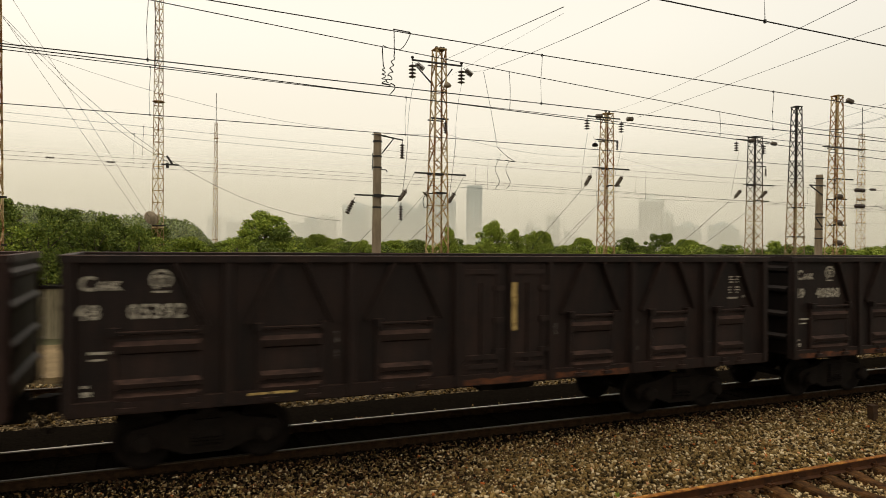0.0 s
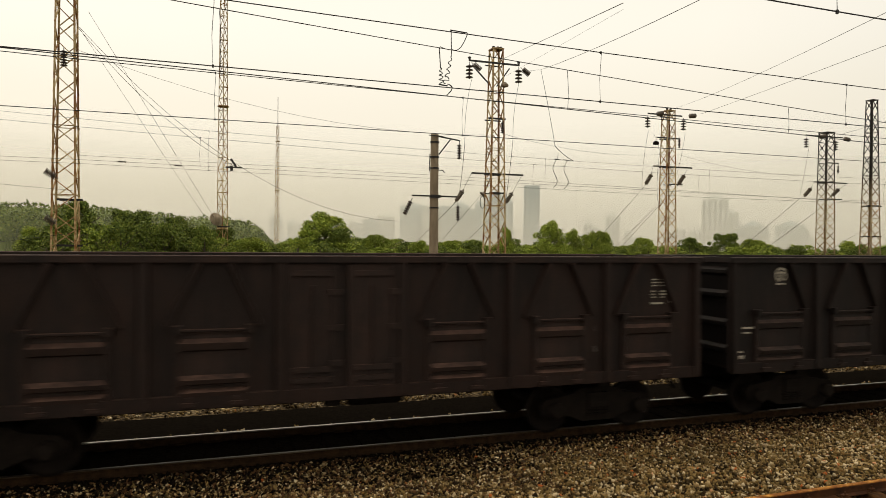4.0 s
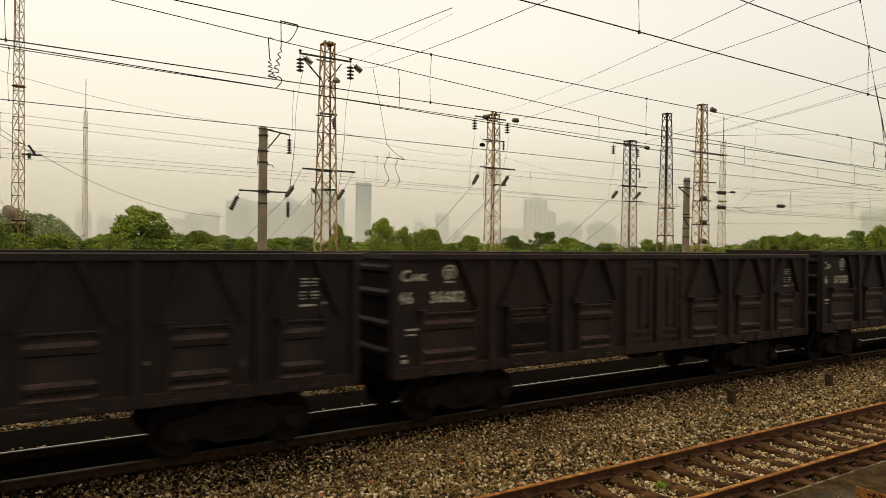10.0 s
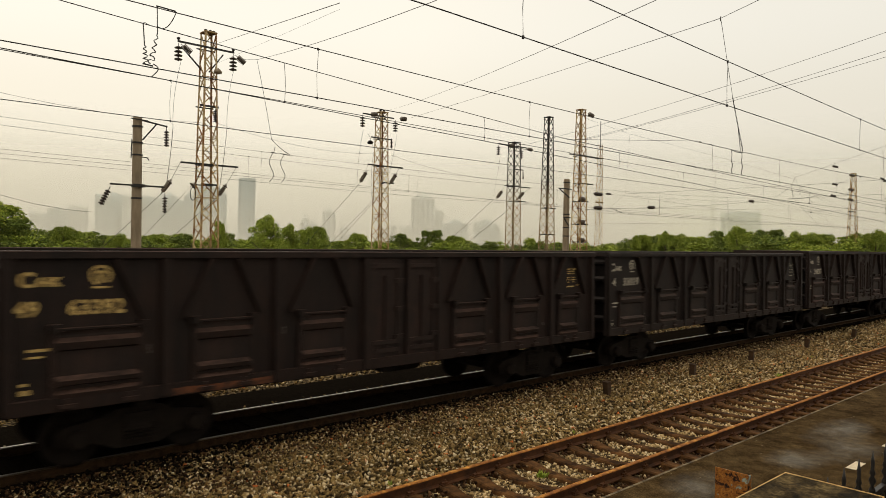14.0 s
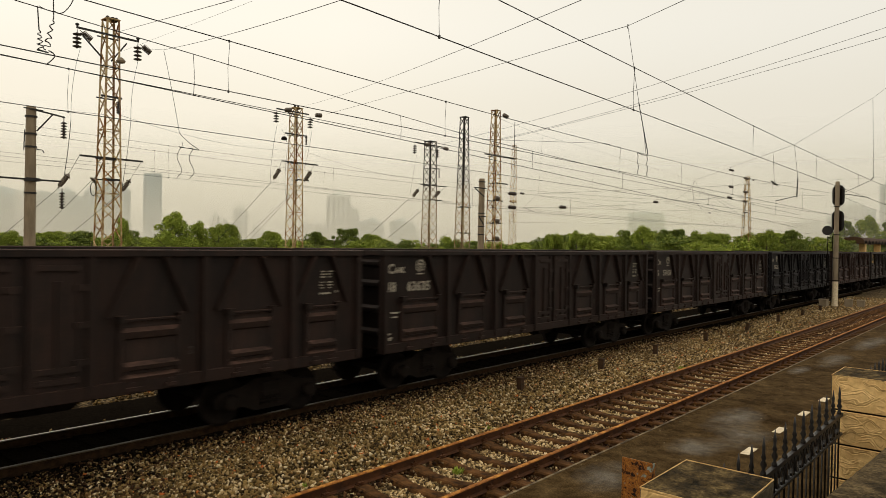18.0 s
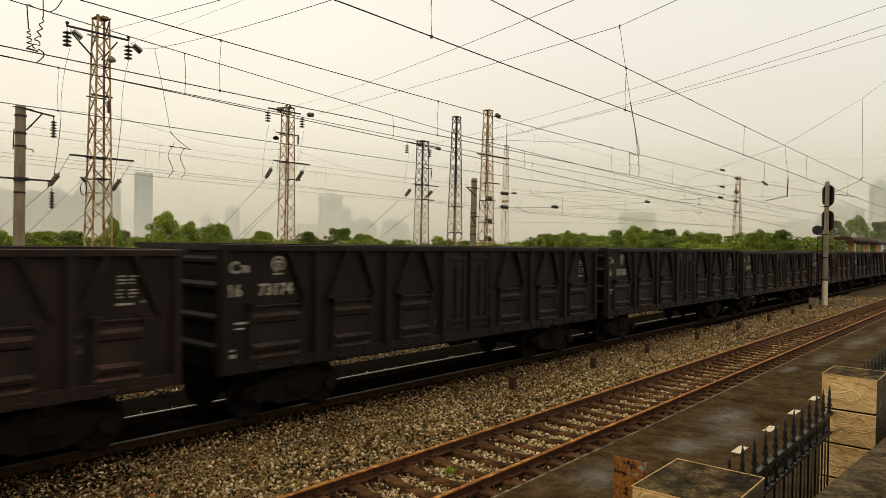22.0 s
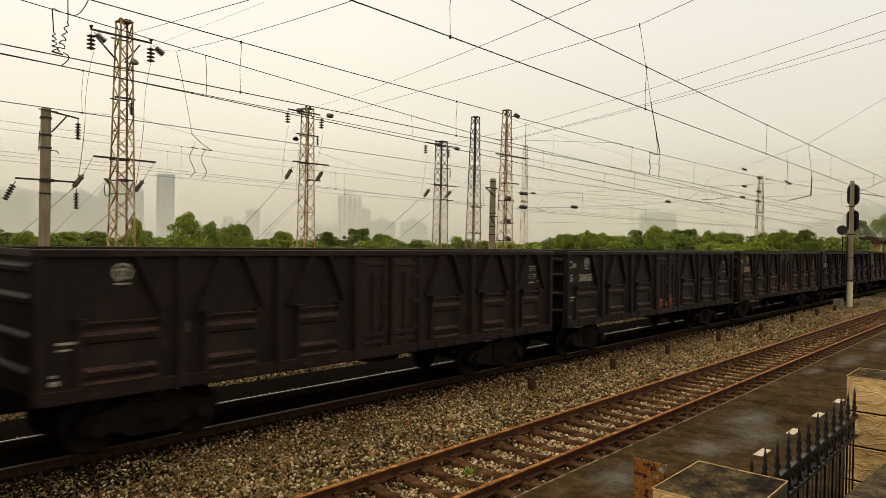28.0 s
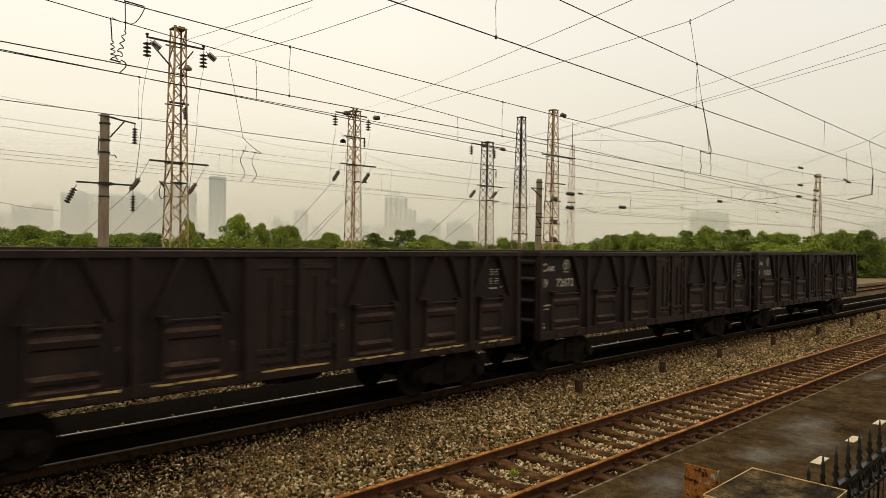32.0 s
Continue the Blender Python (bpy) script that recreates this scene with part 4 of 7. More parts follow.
def rock_face(bm, x0, x1, z0, z1, seed, m):
    """A tile with a hewn, wavy face, in the x-z plane, facing -y."""
    nx, nz = 12, 6
    grid = []
    for j in range(nz + 1):
        row = []
        for i in range(nx + 1):
            x, z = x0 + (x1 - x0) * (0.01, i / nx, 0.99)[(i > 1) + (i > nx - 2)] if 0 < i < nx else (x0, x1)[i > 0], z0 + (z1 - z0) * (0.02, j / nz, 0.98)[(j > 1) + (j > nz - 2)] if 0 < j < nz else (z0, z1)[j > 0]
            edge = min(i, nx - i, j, nz - j)
            d = 0.0 if edge == 0 else 0.010 + 0.008 * abs(noise.noise((x * 5 + seed, seed * 1.7, z * 9 + 1.2 * noise.noise((x * 4, seed, z * 3)))))
            row.append(bm.verts.new(m @ Vector((x, -d, z))))
        grid.append(row)
    for a, b in zip(grid, grid[1:]):
        for i in range(nx):
            bm.faces.new((a[i], a[i + 1], b[i + 1], b[i]))


def pillar(x, y):
    """A square pier clad in tan hewn tiles under a flat mossy cap."""
    w, d, top = PILLAR
    t = thing("fence_pillar", "tan rock-faced tile fence pillar with mossy flat top", "pillar", pose(x, y, 0), "fence pillars")
    bm = bmesh.new()
    box(bm, 0.02, w - 0.02, 0.02, d - 0.02, 0.29, top - 0.02)
    part("core", bm, GRIME, t)
    course = (top - 0.30 - 0.002) / 5
    faces = [(w, pose(0, 0.012, 0)), (d, pose(0.012, d, 0, 0, 0, -90)), (w, pose(w, d - 0.012, 0, 0, 0, 180)), (d, pose(w - 0.012, 0, 0, 0, 0, 90))]
    for k in range(5):
        for i, (wide, m) in enumerate(faces):
            bm = bmesh.new()
            rock_face(bm, 0.004, wide - 0.004, 0.30 + k * course + 0.008, 0.30 + (k + 1) * course - 0.008, x + k * 3.7 + i * 1.3, m)
            part("tile", bm, CEMENT if i in (0, 2) else TAN, t)
    bm = bmesh.new()
    n = 10
    g = [[bm.verts.new((0.0035 + (w - 0.007) * i / n, 0.0035 + (d - 0.007) * j / n, top - 0.004 + (0 if min(i, j, n - i, n - j) == 0 else 0.012 * noise.noise((i * 0.7 + x, j * 0.7, 2))))) for i in range(n + 1)] for j in range(n + 1)]
    for a, b in zip(g, g[1:]):
        for i in range(n):
            bm.faces.new((a[i], a[i + 1], b[i + 1], b[i]))
    part("cap", bm, CAP, t, "rough mossy cement top")
    bm = bmesh.new()
    for x0, x1, y0, y1 in ((0, w, 0, 0.003), (0, w, d - 0.003, d), (0, 0.003, 0.0035, d - 0.0035), (w - 0.003, w, 0.0035, d - 0.0035)):
        box(bm, x0, x1, y0, y1, top - 0.008, top)
    part("tile_rim", bm, TAN, t, "thin pale tile edge")
    return t


def spear_mesh():
    bm = bmesh.new()
    lathe(bm, [(0.009, 0.45), (0.009, 1.70), (0.022, 1.72), (0.022, 1.735), (0.010, 1.76), (0.026, 1.80), (0.012, 1.83), (0.020, 1.85), (0.011, 1.88), (0.013, 1.93), (0.002, 2.01)], 8)
    return bm


def infill_mesh():
    bm = bmesh.new()
    lathe(bm, [(0.008, 0.45), (0.008, 1.70)], 6)
    return bm


def scroll_mesh():
    """A pair of scrolls under the top bar."""
    bm = bmesh.new()
    for s in (-1, 1):
        pts = [(s * (0.066 - 0.055 * math.cos(a) * (1 - a / 9)), 1.60 + 0.075 * math.sin(a)) for a in (k * 0.7 for k in range(9))]
        for (x0, z0), (x1, z1) in zip(pts, pts[1:]):
            bar(bm, (x0, 0, z0), (x1, 0, z1), 0.022)
    return bm


SPEAR_ME, INFILL_ME, SCROLL_ME = mesh_of("spear", spear_mesh(), IRON, True), mesh_of("bar", infill_mesh(), IRON, True), mesh_of("scroll", scroll_mesh(), IRON)


def railing(x0, x1, y):
    t = thing("iron_railing", "black wrought-iron spear railing between fence pillars", "railing", pose(0, y, 0), "railing panels")
    for z, h in ((1.70, 0.035), (1.50, 0.02), (0.50, 0.035)):
        bm = bmesh.new()
        box(bm, x0, x1, -0.018, 0.018, z - h / 2, z + h / 2)
        part("top_bar" if z > 1.6 else "cross_bar", bm, IRON, t)
    n = int((x1 - x0) / 0.30)
    for k in range(n + 1):
        x = x0 + 0.1 + (x1 - x0 - 0.2) * k / n
        part("spear", SPEAR_ME, None, t, m=pose(x, 0, 0))
        if k < n:
            part("bar", INFILL_ME, None, t, m=pose(x + (x1 - x0 - 0.2) / n / 2, 0, 0))
            tagged(part("scroll", SCROLL_ME, None, t, m=pose(x + (x1 - x0 - 0.2) / n / 2, 0, 0)), kind="stuff")
    for x in (x0 + 0.55, x0 + 1.75, x0 + 2.95):
        bm = bmesh.new()
        box(bm, x - 0.03, x + 0.03, -0.012, 0.012, 0.52, 0.78)
        part("foot_plate", bm, IRON, t)
    return t


for k in range(4):
    pillar(3.57 + k * 4.62 - (0.0 if k < 2 else 0.0), 1.12)
for k in range(3):
    railing(4.235 + k * 4.62, 8.185 + k * 4.62, 1.53)
    plain("railing_plinth", 4.235 + k * 4.62, 8.185 + k * 4.62, 1.36, 1.62, 0.28, 0.44, COPING, "low stone plinth under the railing", "plinth")

# the stone parapet beside the camera; its place and its coping's fall along the track fit the camera's view
bm = bmesh.new()
n = 60
rows = []
for i in range(n + 1):
    x = 2.2 + 9.5 * i / n
    z = 2.459 - 0.075 * x
    rows.append([bm.verts.new((x, y, z + dz + 0.006 * noise.noise((x * 5, y * 9, 1)))) for y, dz in ((0.80, -0.16), (0.80, -0.014), (0.785, 0.0), (0.74, 0.004), (0.68, 0.004), (0.62, 0.002), (0.56, -0.006), (0.54, -0.03), (0.54, -0.16))])
for a, b in zip(rows, rows[1:]):
    for k in range(8):
        bm.faces.new((a[k], b[k], b[k + 1], a[k + 1]))
bm.faces.new(rows[0][::-1])
bm.faces.new(rows[-1])
tagged(part("parapet_coping", bm, COPING), "mossy weathered stone coping of a sloping parapet", "parapet", "", "structure")
bm = bmesh.new()
v = [bm.verts.new((x, y, z)) for x, ztop in ((2.2, 2.459 - 0.075 * 2.2 - 0.155), (11.7, 2.459 - 0.075 * 11.7 - 0.155)) for y in (0.57, 0.77) for z in (0.28, ztop)]
for q in ((0, 1, 3, 2), (4, 6, 7, 5), (0, 4, 5, 1), (2, 3, 7, 6), (1, 5, 7, 3), (0, 2, 6, 4)):
    bm.faces.new([v[i] for i in q])
tagged(part("parapet_wall", bm, COPING), "rough grey stone parapet wall beside the camera", "parapet", "", "structure")

# a rust-eaten sheet-metal post by the platform edge
t = thing("rusty_marker_post", "rust-eaten sheet-metal marker post with flaking pale paint", "marker post", pose(6.42, 2.81, 0.30))
bm = bmesh.new()
box(bm, 0.0, 0.012, 0.0, 0.31, 0.25, 1.0)
box(bm, 0.012, 0.09, 0.0, 0.010, 0.25, 0.985)
part("plate", bm, RUSTPLATE, t)
bm = bmesh.new()
box(bm, 0.014, 0.07, 0.12, 0.19, -0.02, 0.9)
part("stem", bm, STUBM, t)

# ---- sleepers ----
bm = bmesh.new()
rows = []
for y, z, w in ((-1.25, -0.03, 0.10), (-1.2, 0.0, 0.115), (-0.55, 0.0, 0.115), (-0.3, -0.045, 0.10), (0.0, -0.055, 0.095), (0.3, -0.045, 0.10), (0.55, 0.0, 0.115), (1.2, 0.0, 0.115), (1.25, -0.03, 0.10)):
    rows.append([bm.verts.new(p) for p in ((-w - 0.02, y, -0.17), (-w, y, z - 0.02), (-w + 0.02, y, z), (w - 0.02, y, z), (w, y, z - 0.02), (w + 0.02, y, -0.17))])
for a, b in zip(rows, rows[1:]):
    for k in range(5):
        bm.faces.new((a[k], b[k], b[k + 1], a[k + 1]))
bm.faces.new(rows[0])
bm.faces.new(rows[-1][::-1])
SLEEPER_ME = mesh_of("sleeper", bm, SLEEPER)
bm = bmesh.new()
box(bm, -0.06, 0.06, -0.11, 0.11, 0.0, 0.014)
for s in (-1, 1):
    lathe(bm, [(0.022, 0.02), (0.022, 0.05), (0.012, 0.055), (0.012, 0.085)], 6, pose(0, s * 0.085, 0))
    box(bm, -0.05, 0.05, s * 0.07 - 0.03, s * 0.07 + 0.03, 0.02, 0.045)
CHAIR_ME = mesh_of("rail_fastening", bm, RUST_WEB)
for k in range(110):
    x = 2.0 + k * 0.60 + rng.uniform(-0.03, 0.03)
    if x > 66:
        break
    s = part("sleeper", SLEEPER_ME, None, track_a, m=pose(x, Y_A + GAUGE / 2 + rng.uniform(-0.04, 0.04), -0.132, 0, 0, rng.uniform(-1.2, 1.2)))
    if x < 26:
        for y in (Y_A, Y_A + GAUGE):
            part("rail_fastening", CHAIR_ME, None, s, m=pose(0, y - Y_A - GAUGE / 2, 0.001))
# main track sleepers share the bed's black, oil and painted shade together
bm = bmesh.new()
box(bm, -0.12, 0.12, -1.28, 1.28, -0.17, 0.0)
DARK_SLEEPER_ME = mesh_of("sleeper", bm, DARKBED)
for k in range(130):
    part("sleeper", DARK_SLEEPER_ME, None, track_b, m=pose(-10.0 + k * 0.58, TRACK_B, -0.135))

# ---- stub posts and the signal between the tracks ----
bm = bmesh.new()
box(bm, -0.065, 0.065, -0.07, 0.07, -0.1, 0.28)
box(bm, -0.075, 0.075, -0.08, 0.08, 0.275, 0.31)
STUB_ME = mesh_of("stub_post", bm, STUBM)
for x in (14.0, 18.0, 21.8, 26.3, 31.2, 36.0, 40.6, 44.5):
    ob = part("stub_post", STUB_ME, None, m=pose(x, 9.48 + rng.uniform(-0.04, 0.04), -0.15, rng.uniform(-4, 4), rng.uniform(-5, 5), rng.uniform(-12, 12)))
    tagged(ob, "short rusty brown stub post in the ballast", "stub post", "stub posts between the tracks")


def signal_head(z, h, parent):
    """A dark oval back-board with its lamp box, seen from behind."""
    bm = bmesh.new()
    w = 0.38
    out = [(w * math.cos(a) * 0.92, (h / 2 - w * 0.9) * (1 if math.sin(a) > 0 else -1) + w * 0.9 * math.sin(a)) for a in (2 * math.pi * k / 24 for k in range(24))]
    prism(bm, out, 0.20, 0.23, "y")
    board = part("backboard", bm, IRON, parent, "black oval backboard", pose(0.13, 0, z, 0, 0, -90))
    bm = bmesh.new()
    box(bm, -0.22, 0.22, 0.02, 0.198, -h / 2 + 0.12, h / 2 - 0.12)
    for k in range(2):
        box(bm, -0.16, 0.16, -0.03, 0.018, -h / 2 + 0.2 + k * h * 0.42, -h / 2 + 0.2 + k * h * 0.42 + h * 0.3)
    part("lamp_box", bm, GRIME, board)
    for k in range(2):
        bm = bmesh.new()
        lathe(bm, [(0.13, 0.0), (0.14, 0.0), (0.14, 0.22), (0.13, 0.22)], 14, pose(0, 0.232, -h * 0.22 + k * h * 0.44, -90, 0, 0))
        part("hood", bm, IRON, board)


sg = thing("railway_signal", "grey concrete colour-light railway signal post between tracks", "railway signal", pose(48.7, 9.62, -0.15))
bm = bmesh.new()
lathe(bm, [(0.17, 0.0), (0.165, 1.0), (0.12, 7.75), (0.10, 7.8)], 16)
part("post", bm, POLE, sg)
bm = bmesh.new()
lathe(bm, [(0.176, 0.02), (0.174, 1.55)], 16)
part("white_band", bm, WHITE, sg, "white painted foot of the post")
signal_head(6.95, 1.35, sg)
signal_head(5.35, 1.35, sg)
bm = bmesh.new()
lathe(bm, [(0.0, 0), (0.30, 0.0), (0.31, 0.04), (0.28, 0.06), (0.0, 0.06)], 18, pose(0.2, 0.55, 4.75, 0, 90, 0))
part("call_on_lamp", bm, IRON, sg, "small round black lamp")
bm = bmesh.new()
for y in (0.16, 0.42):
    bar(bm, (-0.22, y, 0.2), (-0.22, y, 4.4), 0.04)
for k in range(14):
    bar(bm, (-0.22, 0.16, 0.4 + k * 0.3), (-0.22, 0.42, 0.4 + k * 0.3), 0.03)
part("ladder", bm, GRIME, sg)
for z in (1.6, 3.0, 4.45, 6.2):
    bm = bmesh.new()
    lathe(bm, [(0.19, z), (0.19, z + 0.05)], 12)
    bar(bm, (0, 0.1, z + 0.02), (-0.22, 0.3, z + 0.02), 0.03)
    part("bracket", bm, GRIME, sg)
for dx, dy, w, h, name in ((-0.9, 0.3, 0.75, 0.42, "relay_box"), (0.2, -0.9, 0.4, 0.45, "relay_box"), (0.6, -1.5, 0.3, 0.4, "relay_box")):
    bm = bmesh.new()
    box(bm, 0, w, 0, 0.4, 0, h)
    box(bm, -0.03, w + 0.03, -0.03, 0.43, h - 0.004, h + 0.05)
    tagged(part(name, bm, POLE, m=pose(48.7 + dx, 9.62 + dy, -0.17)), "small grey equipment box beside the signal foot", "equipment box", "signal boxes")

# ---- masts ----
def insulator_mesh(n, r, pitch=0.15):
    bm = bmesh.new()
    rings = [(0.016, 0.0), (0.016, -0.13)]
    for k in range(n):
        z = -0.14 - k * pitch
        rings += [(0.03, z), (0.05, z - pitch * 0.13), (r, z - pitch * 0.5), (r * 0.92, z - pitch * 0.67), (0.04, z - pitch * 0.7)]
    lathe(bm, rings + [(0.03, -0.14 - n * pitch)], 12)
    return bm


STRING_ME = mesh_of("insulator", insulator_mesh(6, 0.155, 0.12), PORCELAIN, True)
STRING_G_ME = mesh_of("insulator", insulator_mesh(7, 0.17, 0.07), PORCELAIN_G, True)
STRING_S_ME = mesh_of("insulator", insulator_mesh(6, 0.105, 0.10), PORCELAIN, True)


STRING_B_ME = mesh_of("insulator", insulator_mesh(4, 0.20, 0.19), PORCELAIN, True)


def cap_nut(parent, x, y, z):
    """A small steel cap on a mast head or arm end."""
    bm = bmesh.new()
    lathe(bm, [(0.05, -0.1), (0.05, 0.0), (0.09, 0.03), (0.09, 0.08), (0.03, 0.12)], 8, pose(x, y, z))
    part("cap", bm, IRON, parent)


def strain_set(parent, a, b, ring=False, size=1.0):
    """A strain insulator that pulls from a towards b: a bell, a ribbed body and sometimes a slack loop."""
    m = Matrix.Translation(a) @ (Vector(a) - Vector(b)).to_track_quat("Z", "Y").to_matrix().to_4x4() @ Matrix.Scale(size, 4)
    bm = bmesh.new()
    lathe(bm, [(0.02, 0.16), (0.05, 0.14), (0.06, 0.06), (0.155, 0.0), (0.165, -0.04), (0.06, -0.06), (0.04, -0.1)], 12, m)
    part("bell", bm, PORCELAIN_G, parent)
    if ring:
        bm = bmesh.new()
        pts = [Vector(a) + Vector((0.14 * math.sin(k * 0.5236), 0, -0.45 + 0.33 * math.cos(k * 0.5236))) for k in range(13)]
        for p, q in zip(pts, pts[1:]):
            bar(bm, p, q, 0.03)
        part("cable_loop", bm, IRON, parent)
    else:
        bm = bmesh.new()
        rings = [(0.04, -0.10)]
        for k in range(6):
            z = -0.12 - k * 0.105
            rings += [(0.095, z - 0.005), (0.145, z - 0.03), (0.145, z - 0.05), (0.095, z - 0.085)]
        lathe(bm, rings + [(0.04, -0.78), (0.03, -0.9)], 12, m)
        part("strain_insulator", bm, PORCELAIN_G, parent)


def hang(parent, me, at, to=None):
    """An insulator string that hangs at a point, or pulls towards another."""
    m = pose(*at)
    if to is not None:
        m = Matrix.Translation(at) @ (Vector(at) - Vector(to)).to_track_quat("Z", "Y").to_matrix().to_4x4()
    return part("insulator", me, None, parent, m=m)


def lattice_mast(x, y, top, foot, head, material, label, panel=0.75, yaw=0.0):
    """A square tapering lattice mast: four angle legs, zigzag bracing on each face."""
    base = -0.75
    t = thing("lattice_mast", label, "lattice mast", pose(x, y, 0, 0, 0, yaw), "lattice masts")

    def half(z):
        return (foot + (head - foot) * (z - base) / (top - base)) / 2
    for sx, sy in ((-1, -1), (1, -1), (1, 1), (-1, 1)):
        bm = bmesh.new()
        a, b = half(base), half(top)
        q = 0.04
        vs = []
        for z, h in ((base, a), (top, b)):
            c = Vector((sx * h, sy * h, z))
            vs.append([bm.verts.new(c + Vector(o)) for o in ((0, 0, 0), (-sx * 2 * q, 0, 0), (-sx * 2 * q, -sy * 0.02, 0), (-sx * 0.02, -sy * 0.02, 0), (-sx * 0.02, -sy * 2 * q, 0), (0, -sy * 2 * q, 0))])
        for i in range(6):
            j = (i + 1) % 6
            bm.faces.new((vs[0][i], vs[0][j], vs[1][j], vs[1][i]))
        bm.faces.new(vs[0])
        bm.faces.new(vs[1])
        part("leg", bm, material, t)
    n = int((top - base) / panel)
    zs = [base + (top - base) * k / n for k in range(n + 1)]
    for f in range(4):
        bm = bmesh.new()
        m = pose(0, 0, 0, 0, 0, 90 * f)
        for k in range(n):
            a, b = half(zs[k]), half(zs[k + 1])
            s = 1 if k % 2 else -1
            bar(bm, m @ Vector((-s * (a - 0.03), -a + 0.01, zs[k])), m @ Vector((s * (b - 0.03), -b + 0.01, zs[k + 1])), 0.052, 0.04)
            if k % 4 == 0:
                bar(bm, m @ Vector((-(a - 0.03), -a + 0.014, zs[k] + 0.03)), m @ Vector((a - 0.03, -a + 0.014, zs[k] + 0.03)), 0.06, 0.03)
        tagged(part("bracing", bm, material, t), kind="stuff")
    bm = bmesh.new()
    b = half(top)
    box(bm, -b - 0.02, b + 0.02, -b - 0.03, b + 0.03, top + 0.002, top + 0.05)
    part("head_plate", bm, material, t)
    return t


def crossarm(t, z, left, right, y=-0.0, material=None, stay=0.0):
    """A level arm along the track, with optional stays down to the mast."""
    bm = bmesh.new()
    box(bm, -left, right, -0.36, -0.30, z - 0.045, z + 0.045)
    box(bm, -min(left, 0.5), min(right, 0.5), 0.30, 0.35, z - 0.03, z + 0.03)
    if stay:
        for x in (-left * 0.75, right * 0.75):
            bar(bm, (x, 0.3, z - 0.05), (0.18 * (1 if x > 0 else -1), 0.3, z - stay), 0.06)
    part("crossarm", bm, material or IRON, t, "dark steel crossarm")


L_MAST = "rust-streaked steel lattice catenary mast with crossarms and insulators"
t0 = lattice_mast(-5.95, 34.9, 14.6, 1.12, 0.80, LATTICE, L_MAST)
hang(t0, STRING_ME, (0.0, -0.6, 11.9))
for z in (6.1, 4.05):
    hang(t0, STRING_G_ME, (-0.2, -0.5, z), (-1.6, -0.6, z + 0.9))
    crossarm(t0, z - 0.9, 0.3, 0.75)
t1 = lattice_mast(14.96, 34.82, 14.0, 1.12, 0.62, LATTICE, L_MAST)
crossarm(t1, 13.2, 1.72, 1.25, stay=1.1)
crossarm(t1, 7.2, 1.5, 1.55)
crossarm(t1, 6.17, 0.45, 0.45)
crossarm(t1, 10.2, 0.55, 0.45)
for x in (-1.67, 1.22):
    hang(t1, STRING_B_ME, (x, -0.3, 13.12))
    hang(t1, STRING_G_ME, (x + 0.12, -0.3, 13.1), (x + 0.62, -0.3, 12.78))
    cap_nut(t1, x, -0.3, 13.3)
hang(t1, STRING_S_ME, (0.24, -0.4, 10.15))
for x, z in ((-2.02, 6.2), (0.86, 6.16)):
    strain_set(t1, (x, -0.32, z), (x - 0.42, -0.32, z - 0.62), False, 0.8)
strain_set(t1, (-0.85, -0.32, 6.1), (-1.0, -0.32, 5.95), True)
for x in (-0.2, 0.05, 0.22):
    cap_nut(t1, x, -0.1, 14.06)
bm = bmesh.new()
lathe(bm, [(0.02, -0.12), (0.20, -0.06), (0.22, 0.02), (0.12, 0.14), (0.03, 0.2)], 12, pose(0.32, -0.45, 12.0))
part("pulley", bm, POLE, t1)
t2 = lattice_mast(31.1, 41.3, 12.95, 1.05, 0.68, LATTICE, L_MAST)
crossarm(t2, 12.62, 1.95, 0.9)
crossarm(t2, 11.0, 1.2, 0.75)
crossarm(t2, 8.98, 1.45, 1.80)
crossarm(t2, 7.75, 0.1, 1.0)
for x in (-2.0, 1.0):
    hang(t2, STRING_B_ME, (x + 0.05, -0.3, 12.52))
hang(t2, STRING_G_ME, (-1.3, -0.3, 12.62), (-0.2, -0.3, 12.8))
hang(t2, STRING_G_ME, (1.45, -0.3, 12.68), (2.6, -0.3, 12.78))
hang(t2, STRING_S_ME, (0.72, -0.3, 11.1))
bm = bmesh.new()
lathe(bm, [(0.02, -0.14), (0.20, -0.1), (0.22, 0.02), (0.12, 0.12), (0.03, 0.16)], 12, pose(-1.24, -0.3, 10.6))
part("pulley", bm, GRIME, t2)
strain_set(t2, (-1.76, -0.5, 8.3), (-2.3, -0.5, 7.5))
strain_set(t2, (0.98, -0.5, 8.35), (0.5, -0.5, 7.7))
for x in (-0.2, 0.1):
    cap_nut(t2, x, -0.1, 13.05)
t3 = lattice_mast(46.5, 41.9, 12.45, 1.10, 0.80, LATTICE_DARK, "dark rusted steel lattice catenary mast with insulator strings")
crossarm(t3, 12.1, 2.45, 1.3)
crossarm(t3, 8.5, 1.6, 1.8)
crossarm(t3, 7.2, 0.3, 1.3)
crossarm(t3, 10.05, 0.4, 0.9)
hang(t3, STRING_B_ME, (-2.4, -0.3, 12.0))
hang(t3, STRING_B_ME, (0.62, -0.3, 11.95))
hang(t3, STRING_G_ME, (-1.1, -0.3, 12.0), (0.0, -0.3, 12.3))
hang(t3, STRING_G_ME, (1.4, -0.3, 12.05), (2.5, -0.3, 11.95))
hang(t3, STRING_S_ME, (0.9, -0.3, 10.0))
strain_set(t3, (-2.14, -0.5, 7.9), (-2.85, -0.5, 7.2))
strain_set(t3, (0.72, -0.5, 7.95), (0.1, -0.5, 7.45))
t4 = lattice_mast(45.4, 37.1, 14.0, 1.12, 0.55, LATTICE_DARK, "plain dark lattice steel mast beside the tracks")
